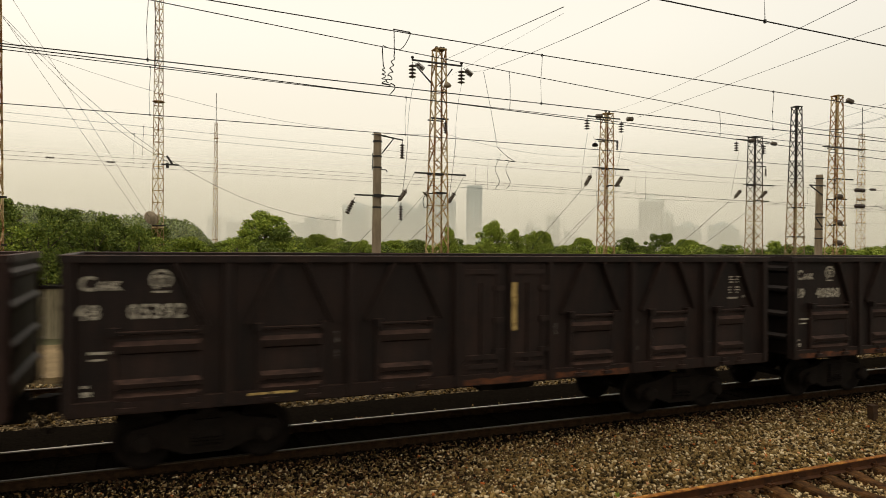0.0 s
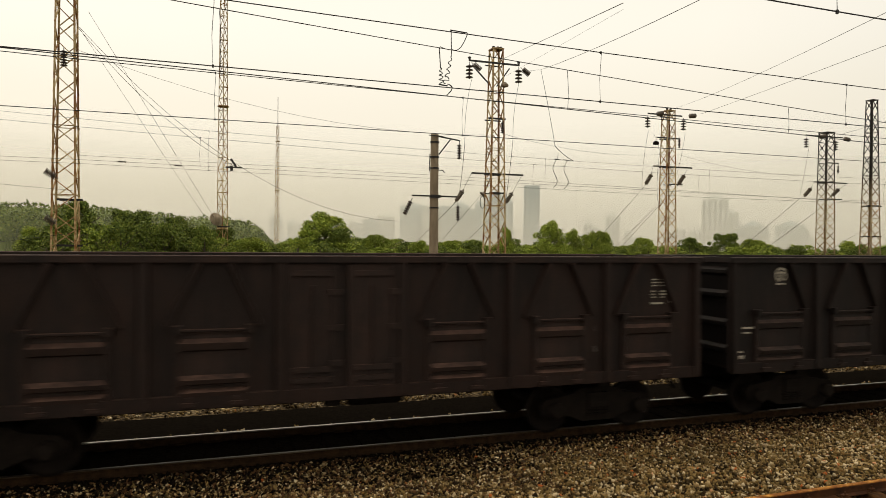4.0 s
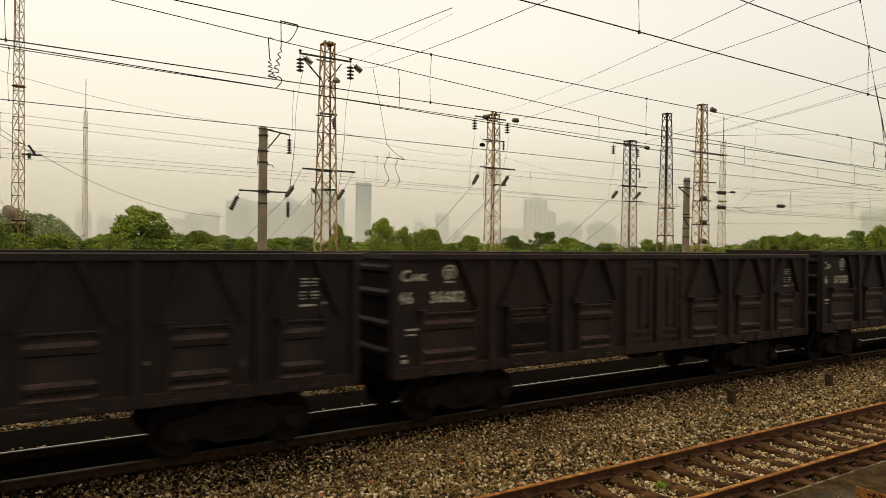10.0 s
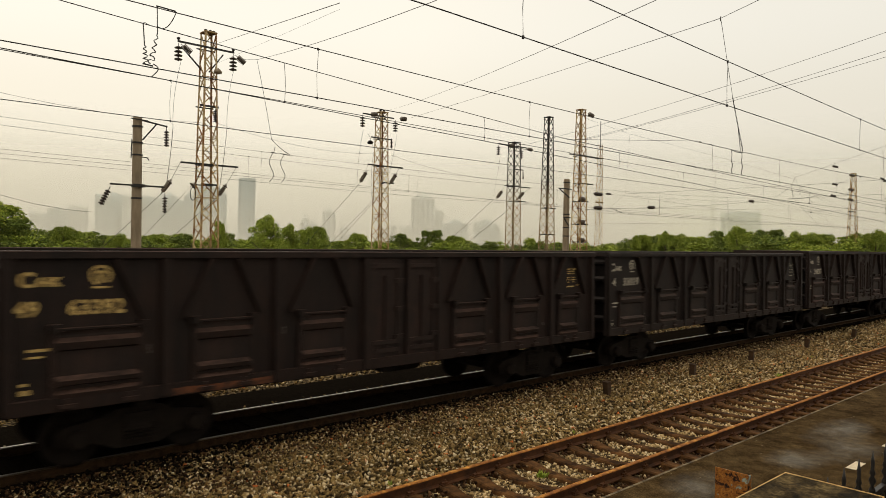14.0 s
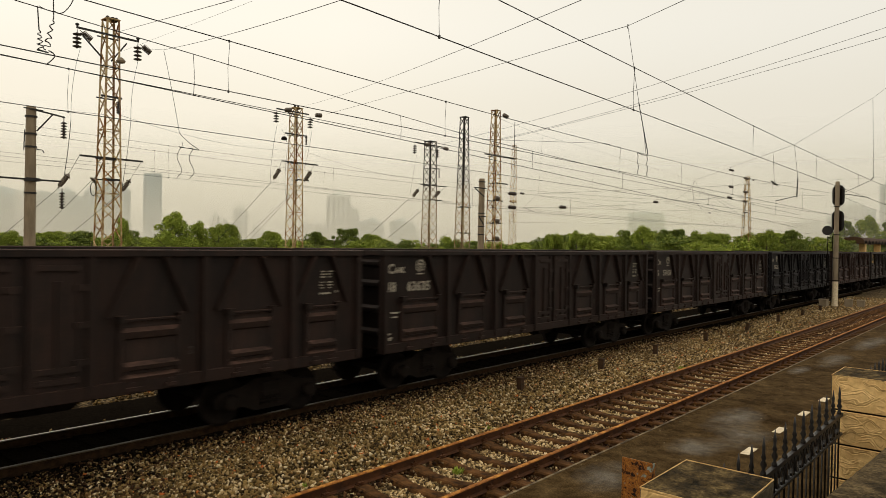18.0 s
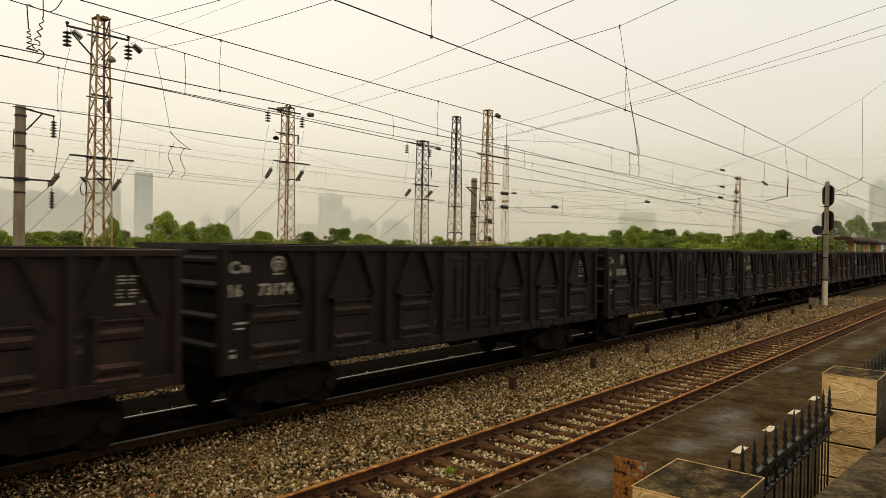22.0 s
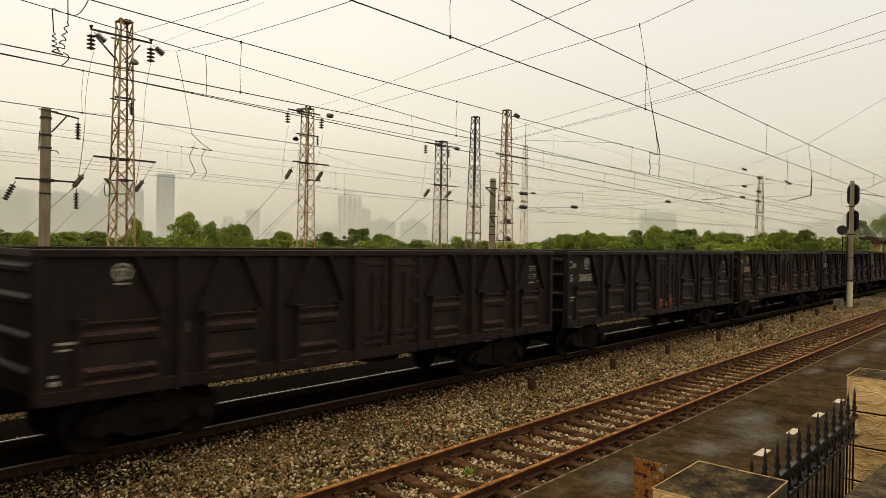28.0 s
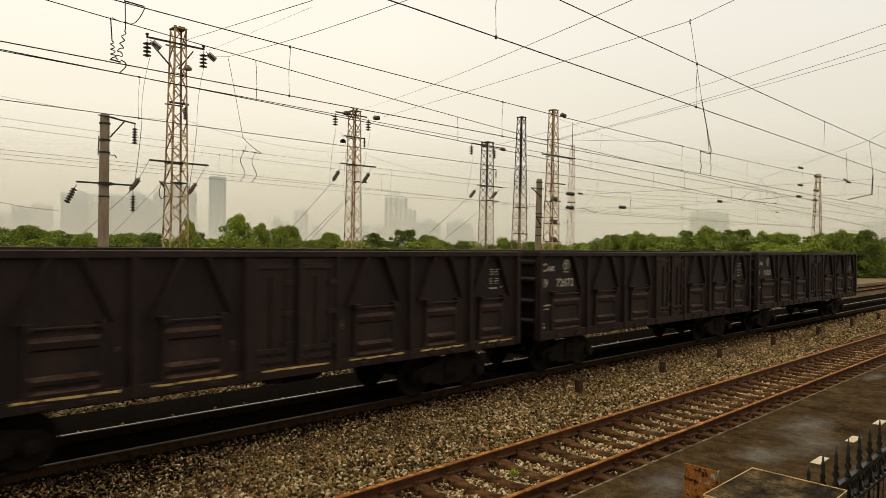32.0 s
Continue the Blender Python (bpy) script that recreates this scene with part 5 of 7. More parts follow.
for z in (6.4, 4.2):
    crossarm(t4, z, 0.75, 0.7)
t5 = lattice_mast(44.6, 33.2, 14.0, 1.12, 0.55, LATTICE, "rusty steel lattice mast carrying a long boom")
crossarm(t5, 10.35, 1.8, 2.1)
crossarm(t5, 8.2, 0.4, 1.3)
hang(t5, STRING_G_ME, (0.35, -0.4, 13.75), (1.3, -0.5, 13.5))
for z in (6.8, 5.0, 3.6):
    crossarm(t5, z, 0.6, 0.7)
    hang(t5, STRING_G_ME, (0.2, -0.4, z + 0.15), (-0.5, -0.4, z + 0.2))
t6 = lattice_mast(108.0, 33.3, 14.0, 1.5, 0.55, LATTICE, "pale far lattice steel mast by the tracks")
crossarm(t6, 8.6, 3.0, 0.6)
for k, (x, z) in enumerate(((-2.0, 13.6), (-2.2, 11.6), (-2.4, 10.2))):
    for s in (0.0, 0.9):
        hang(t6, STRING_G_ME, (x + s, -0.4, z), (x + s - 0.8, -0.4, z - 0.02))


def concrete_pole(x, y, top, r, arms):
    t = thing("concrete_pole", "grey round concrete pole with steel brackets and insulators", "pole", pose(x, y, 0), "concrete poles")
    bm = bmesh.new()
    lathe(bm, [(r * 1.15, -0.75), (r, 2.5), (r * 0.86, top - 0.05), (r * 0.8, top)], 18)
    part("shaft", bm, POLE, t)
    for z in arms:
        bm = bmesh.new()
        lathe(bm, [(r * 1.06, z - 0.03), (r * 1.06, z + 0.03)], 14)
        part("collar", bm, IRON, t)
    return t


p1 = concrete_pole(8.76, 26.59, 7.84, 0.185, (7.5, 6.9, 6.45, 5.28, 4.85))
bm = bmesh.new()
box(bm, -1.0, 0.92, -0.24, -0.19, 5.28, 5.34)
box(bm, -0.21, 0.21, -0.25, -0.185, 5.25, 5.37)
part("crossarm", bm, IRON, p1)
bm = bmesh.new()
bar(bm, (0.1, -0.2, 7.72), (1.02, -0.2, 7.60), 0.05)
bar(bm, (0.12, -0.2, 7.0), (0.62, -0.2, 7.64), 0.045)
bar(bm, (-0.3, -0.2, 7.75), (0.3, -0.2, 7.73), 0.035)
part("bracket", bm, IRON, p1)
bm = bmesh.new()
for p, q in (((0.1, -0.2, 6.36), (0.30, -0.2, 6.36)), ((0.30, -0.2, 6.36), (0.36, -0.2, 6.26)), ((-0.28, -0.2, 6.3), (-0.26, -0.2, 7.0))):
    bar(bm, p, q, 0.03)
part("hook", bm, IRON, p1)
hang(p1, STRING_S_ME, (0.99, -0.2, 7.58))
hang(p1, STRING_S_ME, (0.96, -0.2, 5.08))
hang(p1, STRING_S_ME, (-0.98, -0.2, 5.2), (-1.35, -0.3, 4.5))
strain_set(p1, (1.14, -0.2, 5.52), (0.82, -0.2, 5.08), False, 0.62)
p2 = concrete_pole(33.23, 25.69, 7.3, 0.20, (7.1, 5.2, 4.4, 3.9))
for z, l in ((6.7, 1.0), (5.0, 0.5)):
    bm = bmesh.new()
    bar(bm, (-l, -0.2, z), (0.2, -0.2, z), 0.06)
    bar(bm, (-l, -0.2, z), (0.0, -0.2, z - 0.5), 0.05)
    part("bracket", bm, IRON, p2)


def radio_mast(x, y, top, width, spike, label):
    t = thing("radio_mast", label, "radio mast", pose(x, y, 0), "thin radio masts")
    r = width / 1.73
    for k in range(3):
        a = radians(120 * k + 30)
        bm = bmesh.new()
        bar(bm, (r * math.cos(a), r * math.sin(a), -0.75), (r * 0.55 * math.cos(a), r * 0.55 * math.sin(a), top), 0.10, sides=6)
        part("leg", bm, LATTICE, t)
    n = int(top / 1.4)
    for f in range(3):
        bm = bmesh.new()
        a, b = radians(120 * f + 30), radians(120 * f + 150)
        for k in range(n):
            z0, z1 = -0.75 + (top + 0.75) * k / n, -0.75 + (top + 0.75) * (k + 1) / n
            s0, s1 = r * (1 - 0.45 * k / n), r * (1 - 0.45 * (k + 1) / n)
            u, v = (a, b) if k % 2 else (b, a)
            bar(bm, (s0 * math.cos(u), s0 * math.sin(u), z0), (s1 * math.cos(v), s1 * math.sin(v), z1), 0.06)
            bar(bm, (s1 * math.cos(a), s1 * math.sin(a), z1), (s1 * math.cos(b), s1 * math.sin(b), z1), 0.06)
        tagged(part("bracing", bm, LATTICE, t), kind="stuff")
    if spike:
        bm = bmesh.new()
        bar(bm, (0, 0, top - 0.5), (0, 0, top + spike), 0.14, sides=6)
        part("spike", bm, LATTICE_DARK, t)
    for z in (top * 0.12, top * 0.5, top * 0.88):
        bm = bmesh.new()
        lathe(bm, [(r * 0.75, z), (r * 0.95, z + 0.1), (r * 0.75, z + 0.2)], 8)
        part("platform_ring", bm, LATTICE, t)
    return t


radio_mast(2.0, 90.0, 40.0, 1.35, 0, "tall thin pale lattice radio mast behind the trees")
dish = thing("antenna_dish", "grey antenna dish on the foot of the radio mast", "antenna", pose(1.28, 89.0, 6.09))
bm = bmesh.new()
lathe(bm, [(0.1, 0.5), (0.5, 0.3), (0.85, 0.0), (0.88, -0.06), (0.5, 0.12), (0.05, 0.2)], 14, pose(0, 0, 0, 70, 0, 30))
part("reflector", bm, POLE, dish)
bm = bmesh.new()
bar(bm, (0.1, 0.3, -0.9), (1.6, 0.3, -0.9), 0.16)
bar(bm, (0.1, 0.3, -0.9), (0.1, 0.3, 0.2), 0.14)
part("bracket", bm, IRON, dish)
radio_mast(16.2, 169.0, 31.0, 1.15, 7, "slender far radio mast with a spike")
radio_mast(122.7, 86.2, 24.5, 1.7, 5, "slender hazy radio mast among trees")

# ---- overhead line ----
def tube(bm, pts, r):
    r *= 0.8
    prev = None
    for i, p in enumerate(pts):
        d = (pts[min(i + 1, len(pts) - 1)] - pts[max(i - 1, 0)]).normalized()
        q = d.to_track_quat("Z", "Y")
        ring = [bm.verts.new(p + q @ Vector((r * math.cos(a), r * math.sin(a), 0))) for a in (0.5, 2.07, 3.64, 5.21)]
        if prev:
            for k in range(4):
                bm.faces.new((prev[k], prev[(k + 1) % 4], ring[(k + 1) % 4], ring[k]))
        prev = ring


def span(a, b, sag=0.0, n=12):
    a, b = Vector(a), Vector(b)
    return [a.lerp(b, k / n) - Vector((0, 0, 4 * sag * (k / n) * (1 - k / n))) for k in range(n + 1)]


def wire(name, a, b, sag=0.0, r=0.010, bow=0.0, label="thin dark overhead wire", parent=None):
    bm = bmesh.new()
    pts = span(a, b, sag)
    if bow:
        pts = [p + Vector((4 * bow * k / 12 * (1 - k / 12), 0, 0)) for k, p in enumerate(pts)]
    tube(bm, pts, r)
    ob = part(name, bm, WIRE, parent)
    return ob if parent else tagged(ob, label, "wire", "overhead wires")


def level_at(points, x):
    """The height of a line through (x, z) points."""
    for (x0, z0), (x1, z1) in zip(points, points[1:]):
        if x0 <= x <= x1:
            return z0 + (z1 - z0) * (x - x0) / (x1 - x0)
    return points[-1][1]


def catenary(name, y, masts, peak, sag, contact, drops, label, r=0.012):
    """A messenger wire that sags between span ends fitted to the camera's view, the contact wire below it and the
    droppers between.
    """
    t = thing(name, label, "overhead line")
    pts = []
    for x0, x1 in zip(masts, masts[1:]):
        s = span((x0, y, peak), (x1, y, peak), sag * ((x1 - x0) / (masts[2] - masts[1])) ** 2, 24)
        pts += s if not pts else s[1:]
    for word, line in (("messenger_wire", pts), ("contact_wire", [Vector((x, y, z)) for x, z in contact])):
        bm = bmesh.new()
        tube(bm, line, r)
        part(word, bm, WIRE, t)
    over = [(p.x, p.z) for p in pts]
    for x in drops:
        top, foot = level_at(over, x), level_at(contact, x)
        bm = bmesh.new()
        tube(bm, [Vector((x, y, foot)), Vector((x - 0.02, y, foot + (top - foot) * 0.45)), Vector((x + 0.015, y, top))], 0.007)
        part("dropper", bm, WIRE, t)
        for z in (foot, top):
            bm = bmesh.new()
            box(bm, x - 0.014, x + 0.014, y - 0.014, y + 0.014, z - 0.028, z + 0.022)
            part("clamp", bm, IRON, t)
    return t


catenary("siding_overhead_line", Y_A + GAUGE / 2, (-120, -56, 8, 72, 136, 200), 7.38, 0.32, [(-120, 6.5), (6, 6.44), (46, 6.04), (72, 5.95), (200, 5.95)],
         (-10, -2, 7.6, 14.0, 22.25, 30.2, 38.5, 46.1, 54, 62, 80, 88), "contact and messenger wires over the siding", 0.011)
catenary("main_overhead_line", TRACK_B, (-152, -81, -10, 61, 132, 203), 7.775, 0.655, [(-152, 6.5), (-10, 6.37), (11, 6.29), (61, 6.05), (203, 6.0)],
         (-14, -7, 0.1, 7.5, 14.05, 24.25, 30.2, 37, 44, 51, 58, 66, 74, 82), "contact and messenger wires over the main track", 0.012)
catenary("far_overhead_line", 17.35, (-300, -160, -20, 120, 260), 7.83, 0.83, [(-300, 6.3), (200, 6.33)],
         (-16, -8, 0.2, 6.5, 31.7, 41, 48, 56, 64, 72), "contact and messenger wires over the far track", 0.012)
catenary("outer_overhead_line", 27.0, (-152, -80, -8, 64, 136, 208), 7.52, 0.78, [(-152, 6.4), (-4, 6.22), (28, 5.86), (64, 5.8), (208, 5.8)],
         (-9, -0.2, 13.4, 22.1, 34, 46, 57, 70), "thin contact and messenger wires over the outer track", 0.0075)
catenary("second_outer_overhead_line", 27.6, (-152, -80, -8, 64, 136, 208), 7.90, 0.80, [(-152, 6.3), (-4, 6.14), (23, 5.77), (64, 5.78), (208, 5.8)],
         (-10, 0.1, 14.3, 23.2, 36, 47, 58, 71), "thin paired wires further out", 0.0075)
wire("anchor_wire", (-14.0, 12.6, 8.55), (16.1, 12.6, 6.50), 0.143, 0.010)
wire("anchor_wire", (16.05, 12.6, 6.51), (52.0, 12.6, 5.75), 0.04, 0.011)
wire("contact_wire", (-14.0, 12.6, 6.70), (12.84, 12.6, 6.06), 0.0, 0.011)
wire("contact_wire", (12.84, 12.6, 6.06), (52.0, 12.6, 4.85), 0.0, 0.011)
wire("feeder_wire", (-4.3, 27.0, 6.37), (27.8, 27.0, 5.85), -0.06, 0.0075)
wire("feeder_wire", (27.8, 27.0, 5.85), (60.0, 27.0, 5.6), 0.1, 0.009)
for x, top, foot in ((0.2, 7.45, 6.36), (7.0, 6.99, 6.19), (12.8, 6.66, 6.06), (18.95, 6.43, 5.88), (25.4, 6.29, 5.67)):
    wire("dropper", (x, 12.6, top), (x + 0.02, 12.6, foot), 0.0, 0.007, 0.02)

# cross-spans that leave the masts towards the platform
for a, b, sag, r in (((14.78, 33.6, 13.18), (7.92, 12.0, 8.29), 0.0, 0.010), ((14.79, 33.6, 12.18), (9.24, 14.0, 8.95), 0.0, 0.004), ((14.23, 28.0, 11.27), (10.18, 11.0, 8.80), 0.11, 0.010),
                     ((16.58, 34.3, 12.88), (14.23, 28.0, 11.27), 0.0, 0.008), ((31.46, 41.0, 13.17), (9.48, 5.0, 7.28), 0.2, 0.007), ((33.67, 41.0, 12.90), (19.51, 9.6, 10.09), 0.05, 0.011),
                     ((19.51, 9.6, 10.09), (13.68, 5.0, 8.51), 0.0, 0.009), ((47.27, 41.0, 12.33), (37.43, 4.0, 14.92), 0.42, 0.013), ((45.10, 33.2, 11.80), (37.61, 4.0, 14.07), 0.33, 0.013),
                     ((45.10, 33.2, 11.71), (41.47, 4.4, 14.64), 0.22, 0.013), ((117.97, 45.0, 14.87), (69.54, 17.35, 13.03), 0.0, 0.018), ((69.54, 17.35, 13.03), (68.38, 11.0, 16.38), 0.0, 0.014),
                     ((68.38, 11.0, 16.38), (79.56, 7.5, 22.52), 0.0, 0.014)):
    wire("cross_span_wire", a, b, sag, r)
# feeders and guys of the first mast
wire("feeder_wire", (-5.35, 34.3, 12.85), (9.38, 34.3, 4.52), 1.99, 0.012, 0, "thin feeder wire sagging from mast to pole")
wire("feeder_wire", (-5.33, 34.2, 12.73), (1.31, 34.2, 6.96), 0.59, 0.012)
wire("guy_wire", (-5.01, 34.5, 13.63), (0.40, 34.5, 4.50), 0, 0.010)
wire("guy_wire", (-5.38, 34.5, 12.86), (0.07, 34.5, 4.39), 0, 0.010)
wire("feeder_wire", (-5.48, 34.5, 11.89), (14.64, 34.5, 9.30), 1.00, 0.009)
wire("feeder_wire", (-5.6, 34.4, 5.6), (-30.0, 31.0, 8.5), 0.4, 0.011)
wire("feeder_wire", (-5.6, 34.4, 3.7), (-26.0, 30.0, 1.2), 0.2, 0.011)
bm = bmesh.new()
bar(bm, (1.12, 34.15, 7.31), (1.36, 34.15, 6.94), 0.09)
bar(bm, (0.89, 34.15, 6.91), (1.64, 34.15, 6.91), 0.07)
bar(bm, (1.14, 34.15, 6.98), (1.16, 34.15, 6.74), 0.13)
tagged(part("wire_clamp", bm, IRON), "dark steel clamp where two feeder wires part", "wire clamp")
# hanging feeders and stays of the middle masts
for a, b, bow, r in (((13.42, 34.5, 12.20), (13.06, 34.5, 8.84), -0.12, 0.011), ((13.06, 34.5, 8.84), (12.75, 34.5, 5.87), 0.03, 0.018), ((16.19, 34.5, 12.21), (15.87, 34.5, 9.11), -0.10, 0.011),
                     ((15.87, 34.5, 9.11), (15.47, 34.5, 5.72), 0.03, 0.015), ((29.08, 40.8, 11.38), (28.60, 40.8, 7.38), -0.10, 0.012), ((32.16, 40.8, 11.40), (31.50, 40.8, 8.51), 0.06, 0.012),
                     ((30.03, 40.8, 9.90), (29.90, 40.8, 6.55), -0.10, 0.014), ((29.5, 40.8, 11.2), (30.0, 40.8, 10.0), 0.1, 0.010), ((44.14, 41.4, 10.99), (43.37, 41.4, 7.44), 0.02, 0.012)):
    wire("feeder_wire", a, b, 0.0, r, bow)
for a, b, r in (((13.48, 34.5, 7.23), (12.95, 34.5, 6.20), 0.012), ((12.59, 34.5, 5.62), (9.8, 34.5, 2.85), 0.015), ((16.44, 34.5, 7.21), (15.83, 34.5, 6.16), 0.012), ((15.34, 34.5, 5.49), (12.2, 34.5, 2.63), 0.014),
                ((14.46, 34.5, 6.54), (10.9, 34.5, 2.54), 0.011), ((29.51, 40.8, 8.96), (29.33, 40.8, 8.31), 0.012), ((28.78, 40.8, 7.47), (24.5, 40.8, 3.13), 0.016), ((32.42, 40.8, 8.93), (32.07, 40.8, 8.35), 0.012),
                ((30.29, 40.8, 6.58), (25.8, 40.8, 2.63), 0.016), ((30.15, 40.8, 6.29), (26.2, 40.8, 2.53), 0.013), ((44.79, 41.4, 8.52), (44.37, 41.4, 7.90), 0.012), ((43.24, 41.4, 7.09), (36.9, 41.4, 2.62), 0.016),
                ((48.24, 41.4, 8.53), (47.23, 41.4, 7.94), 0.012), ((45.00, 41.4, 6.19), (39.0, 41.4, 2.6), 0.016), ((49.98, 41.4, 4.83), (45.2, 41.4, 2.65), 0.014)):
    wire("stay_wire", a, b, 0.0, r)
wire("feeder_wire", (15.23, 34.5, 9.41), (30.6, 41.0, 9.85), 0.45, 0.009)
wire("feeder_wire", (31.62, 40.8, 9.84), (45.23, 40.8, 8.88), 0.41, 0.010)
# long thin lines towards the far masts
for a, b, sag, r in (((215.0, 22.0, 23.0), (57.7, 22.0, 8.40), 0, 0.014), ((57.7, 22.0, 8.40), (33.8, 22.0, 6.31), 0, 0.009), ((235.7, 24.0, 19.9), (75.2, 24.0, 8.67), 0, 0.014), ((75.2, 24.0, 8.67), (66.0, 24.0, 7.95), 0, 0.010),
                     ((75.83, 31.0, 8.57), (43.16, 31.0, 6.12), 0.24, 0.011), ((42.06, 31.0, 12.79), (48.11, 31.0, 12.30), 0, 0.008), ((48.11, 31.0, 12.30), (81.28, 31.0, 11.11), -0.13, 0.009),
                     ((16.27, 12.6, 6.49), (23.29, 12.2, 7.18), 0, 0.007), ((55.7, 40.0, 6.56), (128.8, 40.0, 6.99), 0, 0.011), ((55.7, 40.0, 5.50), (128.8, 40.0, 7.39), 0, 0.011), ((52.87, 36.0, 6.74), (112.96, 36.0, 9.06), 0, 0.011),
                     ((58.68, 38.0, 8.21), (122.37, 38.0, 6.71), -0.09, 0.011), ((48.11, 31.0, 12.30), (47.61, 31.0, 7.49), 0, 0.008), ((47.61, 31.0, 7.49), (45.53, 31.0, 6.28), 0, 0.008), ((45.53, 31.0, 6.28), (47.5, 31.0, 5.92), 0, 0.018),
                     ((106.5, 33.0, 13.4), (94.5, 31.0, 11.5), 0.1, 0.012), ((106.5, 33.0, 11.4), (94.0, 31.0, 10.0), 0.1, 0.012), ((88.4, 31.0, 9.73), (106.5, 33.0, 9.0), 0.2, 0.012)):
    wire("feeder_wire", a, b, sag, r)
for x, y, top, foot in ((62.6, 38.0, 8.15, 6.6), (74.0, 38.0, 7.85, 6.75), (88.0, 38.0, 7.5, 6.7), (66.0, 36.0, 7.24, 6.2)):
    wire("dropper", (x, y, top), (x - 0.2, y, foot), 0.0, 0.009)


def squiggle(a, b, turns, amp, start=0.35, n=56):
    """A slack connecting wire, straight at first and coiled further down."""
    a, b = Vector(a), Vector(b)
    out = []
    for k in range(n + 1):
        f = k / n
        w = max(0.0, (f - start) / (1 - start)) * (1.0 if f < 0.92 else (1 - f) / 0.08)
        out.append(a.lerp(b, f) + Vector((amp * (0.45 + 0.55 * w) * math.sin(turns * 6.28 * (f - start) / (1 - start)) if f > start else 0.0, 0, 0.02 * math.sin(turns * 12.5 * f) * w)))
    return out


jumper = thing("jumper_cable", "dark coiled jumper cable between overhead wires", "jumper cable")
for pts, r in ((span((4.30, TRACK_B, 7.38), (4.31, TRACK_B, 6.93), 0.0), 0.016), (squiggle((4.31, TRACK_B, 6.93), (4.20, TRACK_B, 6.38), 4, 0.055, 0.1), 0.018),
               (span((4.63, TRACK_B, 7.36), (4.33, TRACK_B, 7.03), 0.12), 0.016), (span((4.33, TRACK_B, 7.03), (4.09, TRACK_B, 7.06), 0.02), 0.016),
               (squiggle((4.07, TRACK_B, 7.05), (4.12, TRACK_B, 6.36), 4, 0.055, 0.55), 0.018), (span((4.24, TRACK_B, 6.38), (4.22, TRACK_B, 6.16), -0.04), 0.018),
               (span((4.28, TRACK_B, 7.385), (4.62, TRACK_B, 7.37), 0.0), 0.022), (span((4.07, TRACK_B, 6.36), (4.24, TRACK_B, 6.345), 0.0), 0.026)):
    bm = bmesh.new()
    if abs(pts[0].z - pts[-1].z) > 0.2 and abs(pts[0].x - pts[-1].x) < 0.03 and pts[0].z < 6.5:
        pts = [p + Vector((0.10 * math.sin(math.pi * k / (len(pts) - 1)), 0, 0)) for k, p in enumerate(pts)]
    tube(bm, pts, r * 0.65)
    part("cable", bm, WIRE, jumper)
dropline = thing("drop_cable", "long hanging connecting cable with clamps over the tracks", "drop cable")
for pts, r in ((span((19.51, 9.6, 10.09), (25.75, TRACK_B, 9.10), 0.0), 0.012), (squiggle((25.75, TRACK_B, 9.10), (26.69, TRACK_B, 7.16), 9, 0.03, 0.05), 0.026), (span((26.2, TRACK_B, 8.2), (26.5, TRACK_B, 7.15), 0.0), 0.016),
               (span((25.74, TRACK_B, 7.12), (26.75, TRACK_B, 7.12), 0.05), 0.02), (squiggle((25.74, TRACK_B, 7.10), (25.84, TRACK_B, 6.23), 2, 0.07, 0.05), 0.017), (squiggle((26.6, TRACK_B, 7.1), (26.68, TRACK_B, 6.23), 2, 0.07, 0.05), 0.017),
               (span((18.9, 9.3, 9.92), (20.1, 9.9, 10.22), 0.0), 0.022)):
    bm = bmesh.new()
    tube(bm, pts, r)
    part("cable", bm, WIRE, dropline)
dropline = thing("drop_cable", "thin hanging connecting cable between far wires", "drop cable")
for pts, r in ((span((14.23, 28.0, 11.23), (14.98, 28.0, 7.87), -0.1), 0.012), (span((14.98, 28.0, 7.87), (15.9, 28.0, 7.27), 0.06), 0.017), (span((15.15, 28.0, 7.55), (15.1, 28.0, 7.28), 0.0), 0.012), (span((14.95, 28.0, 7.29), (15.25, 28.0, 7.27), 0.0), 0.024),
               (squiggle((15.05, 28.0, 7.28), (14.9, 28.0, 5.96), -1, 0.2, 0.02), 0.016), (squiggle((15.6, 28.0, 7.26), (15.47, 28.0, 5.95), -1, 0.2, 0.02), 0.016), (span((15.4, 28.0, 7.28), (15.9, 28.0, 7.24), 0.0), 0.024)):
    bm = bmesh.new()
    tube(bm, pts, r)
    part("cable", bm, WIRE, dropline)
dropline = thing("drop_cable", "slack cables gathered under a triangular wire clamp", "drop cable")
for pts, r in ((span((81.27, 31, 11.31), (80.26, 31, 10.3), 0.0), 0.02), (span((80.26, 31, 10.3), (75.0, 31, 8.53), 0.1), 0.016), (span((81.27, 31, 11.31), (82.2, 31, 10.55), 0.0), 0.02), (span((82.2, 31, 10.55), (83.3, 31, 10.35), 0.0), 0.03),
               (squiggle((80.4, 31, 10.3), (81.1, 31, 8.9), 3, 0.2, 0.05), 0.022), (squiggle((82.5, 31, 10.4), (83.0, 31, 9.45), 2, 0.18, 0.05), 0.022), (span((77.4, 31, 8.6), (82.6, 31, 8.55), 0.0), 0.03), (span((79.6, 31, 8.85), (88.4, 31, 9.73), 0.12), 0.035),
               (span((83.2, 31, 10.3), (100, 33, 6.2), 0.2), 0.012), (span((81.2, 31, 8.9), (96, 32, 5.2), 0.2), 0.012), (span((82.5, 31, 10.5), (112, 33, 7.2), 0.2), 0.012)):
    bm = bmesh.new()
    tube(bm, pts, r)
    part("cable", bm, WIRE, dropline)
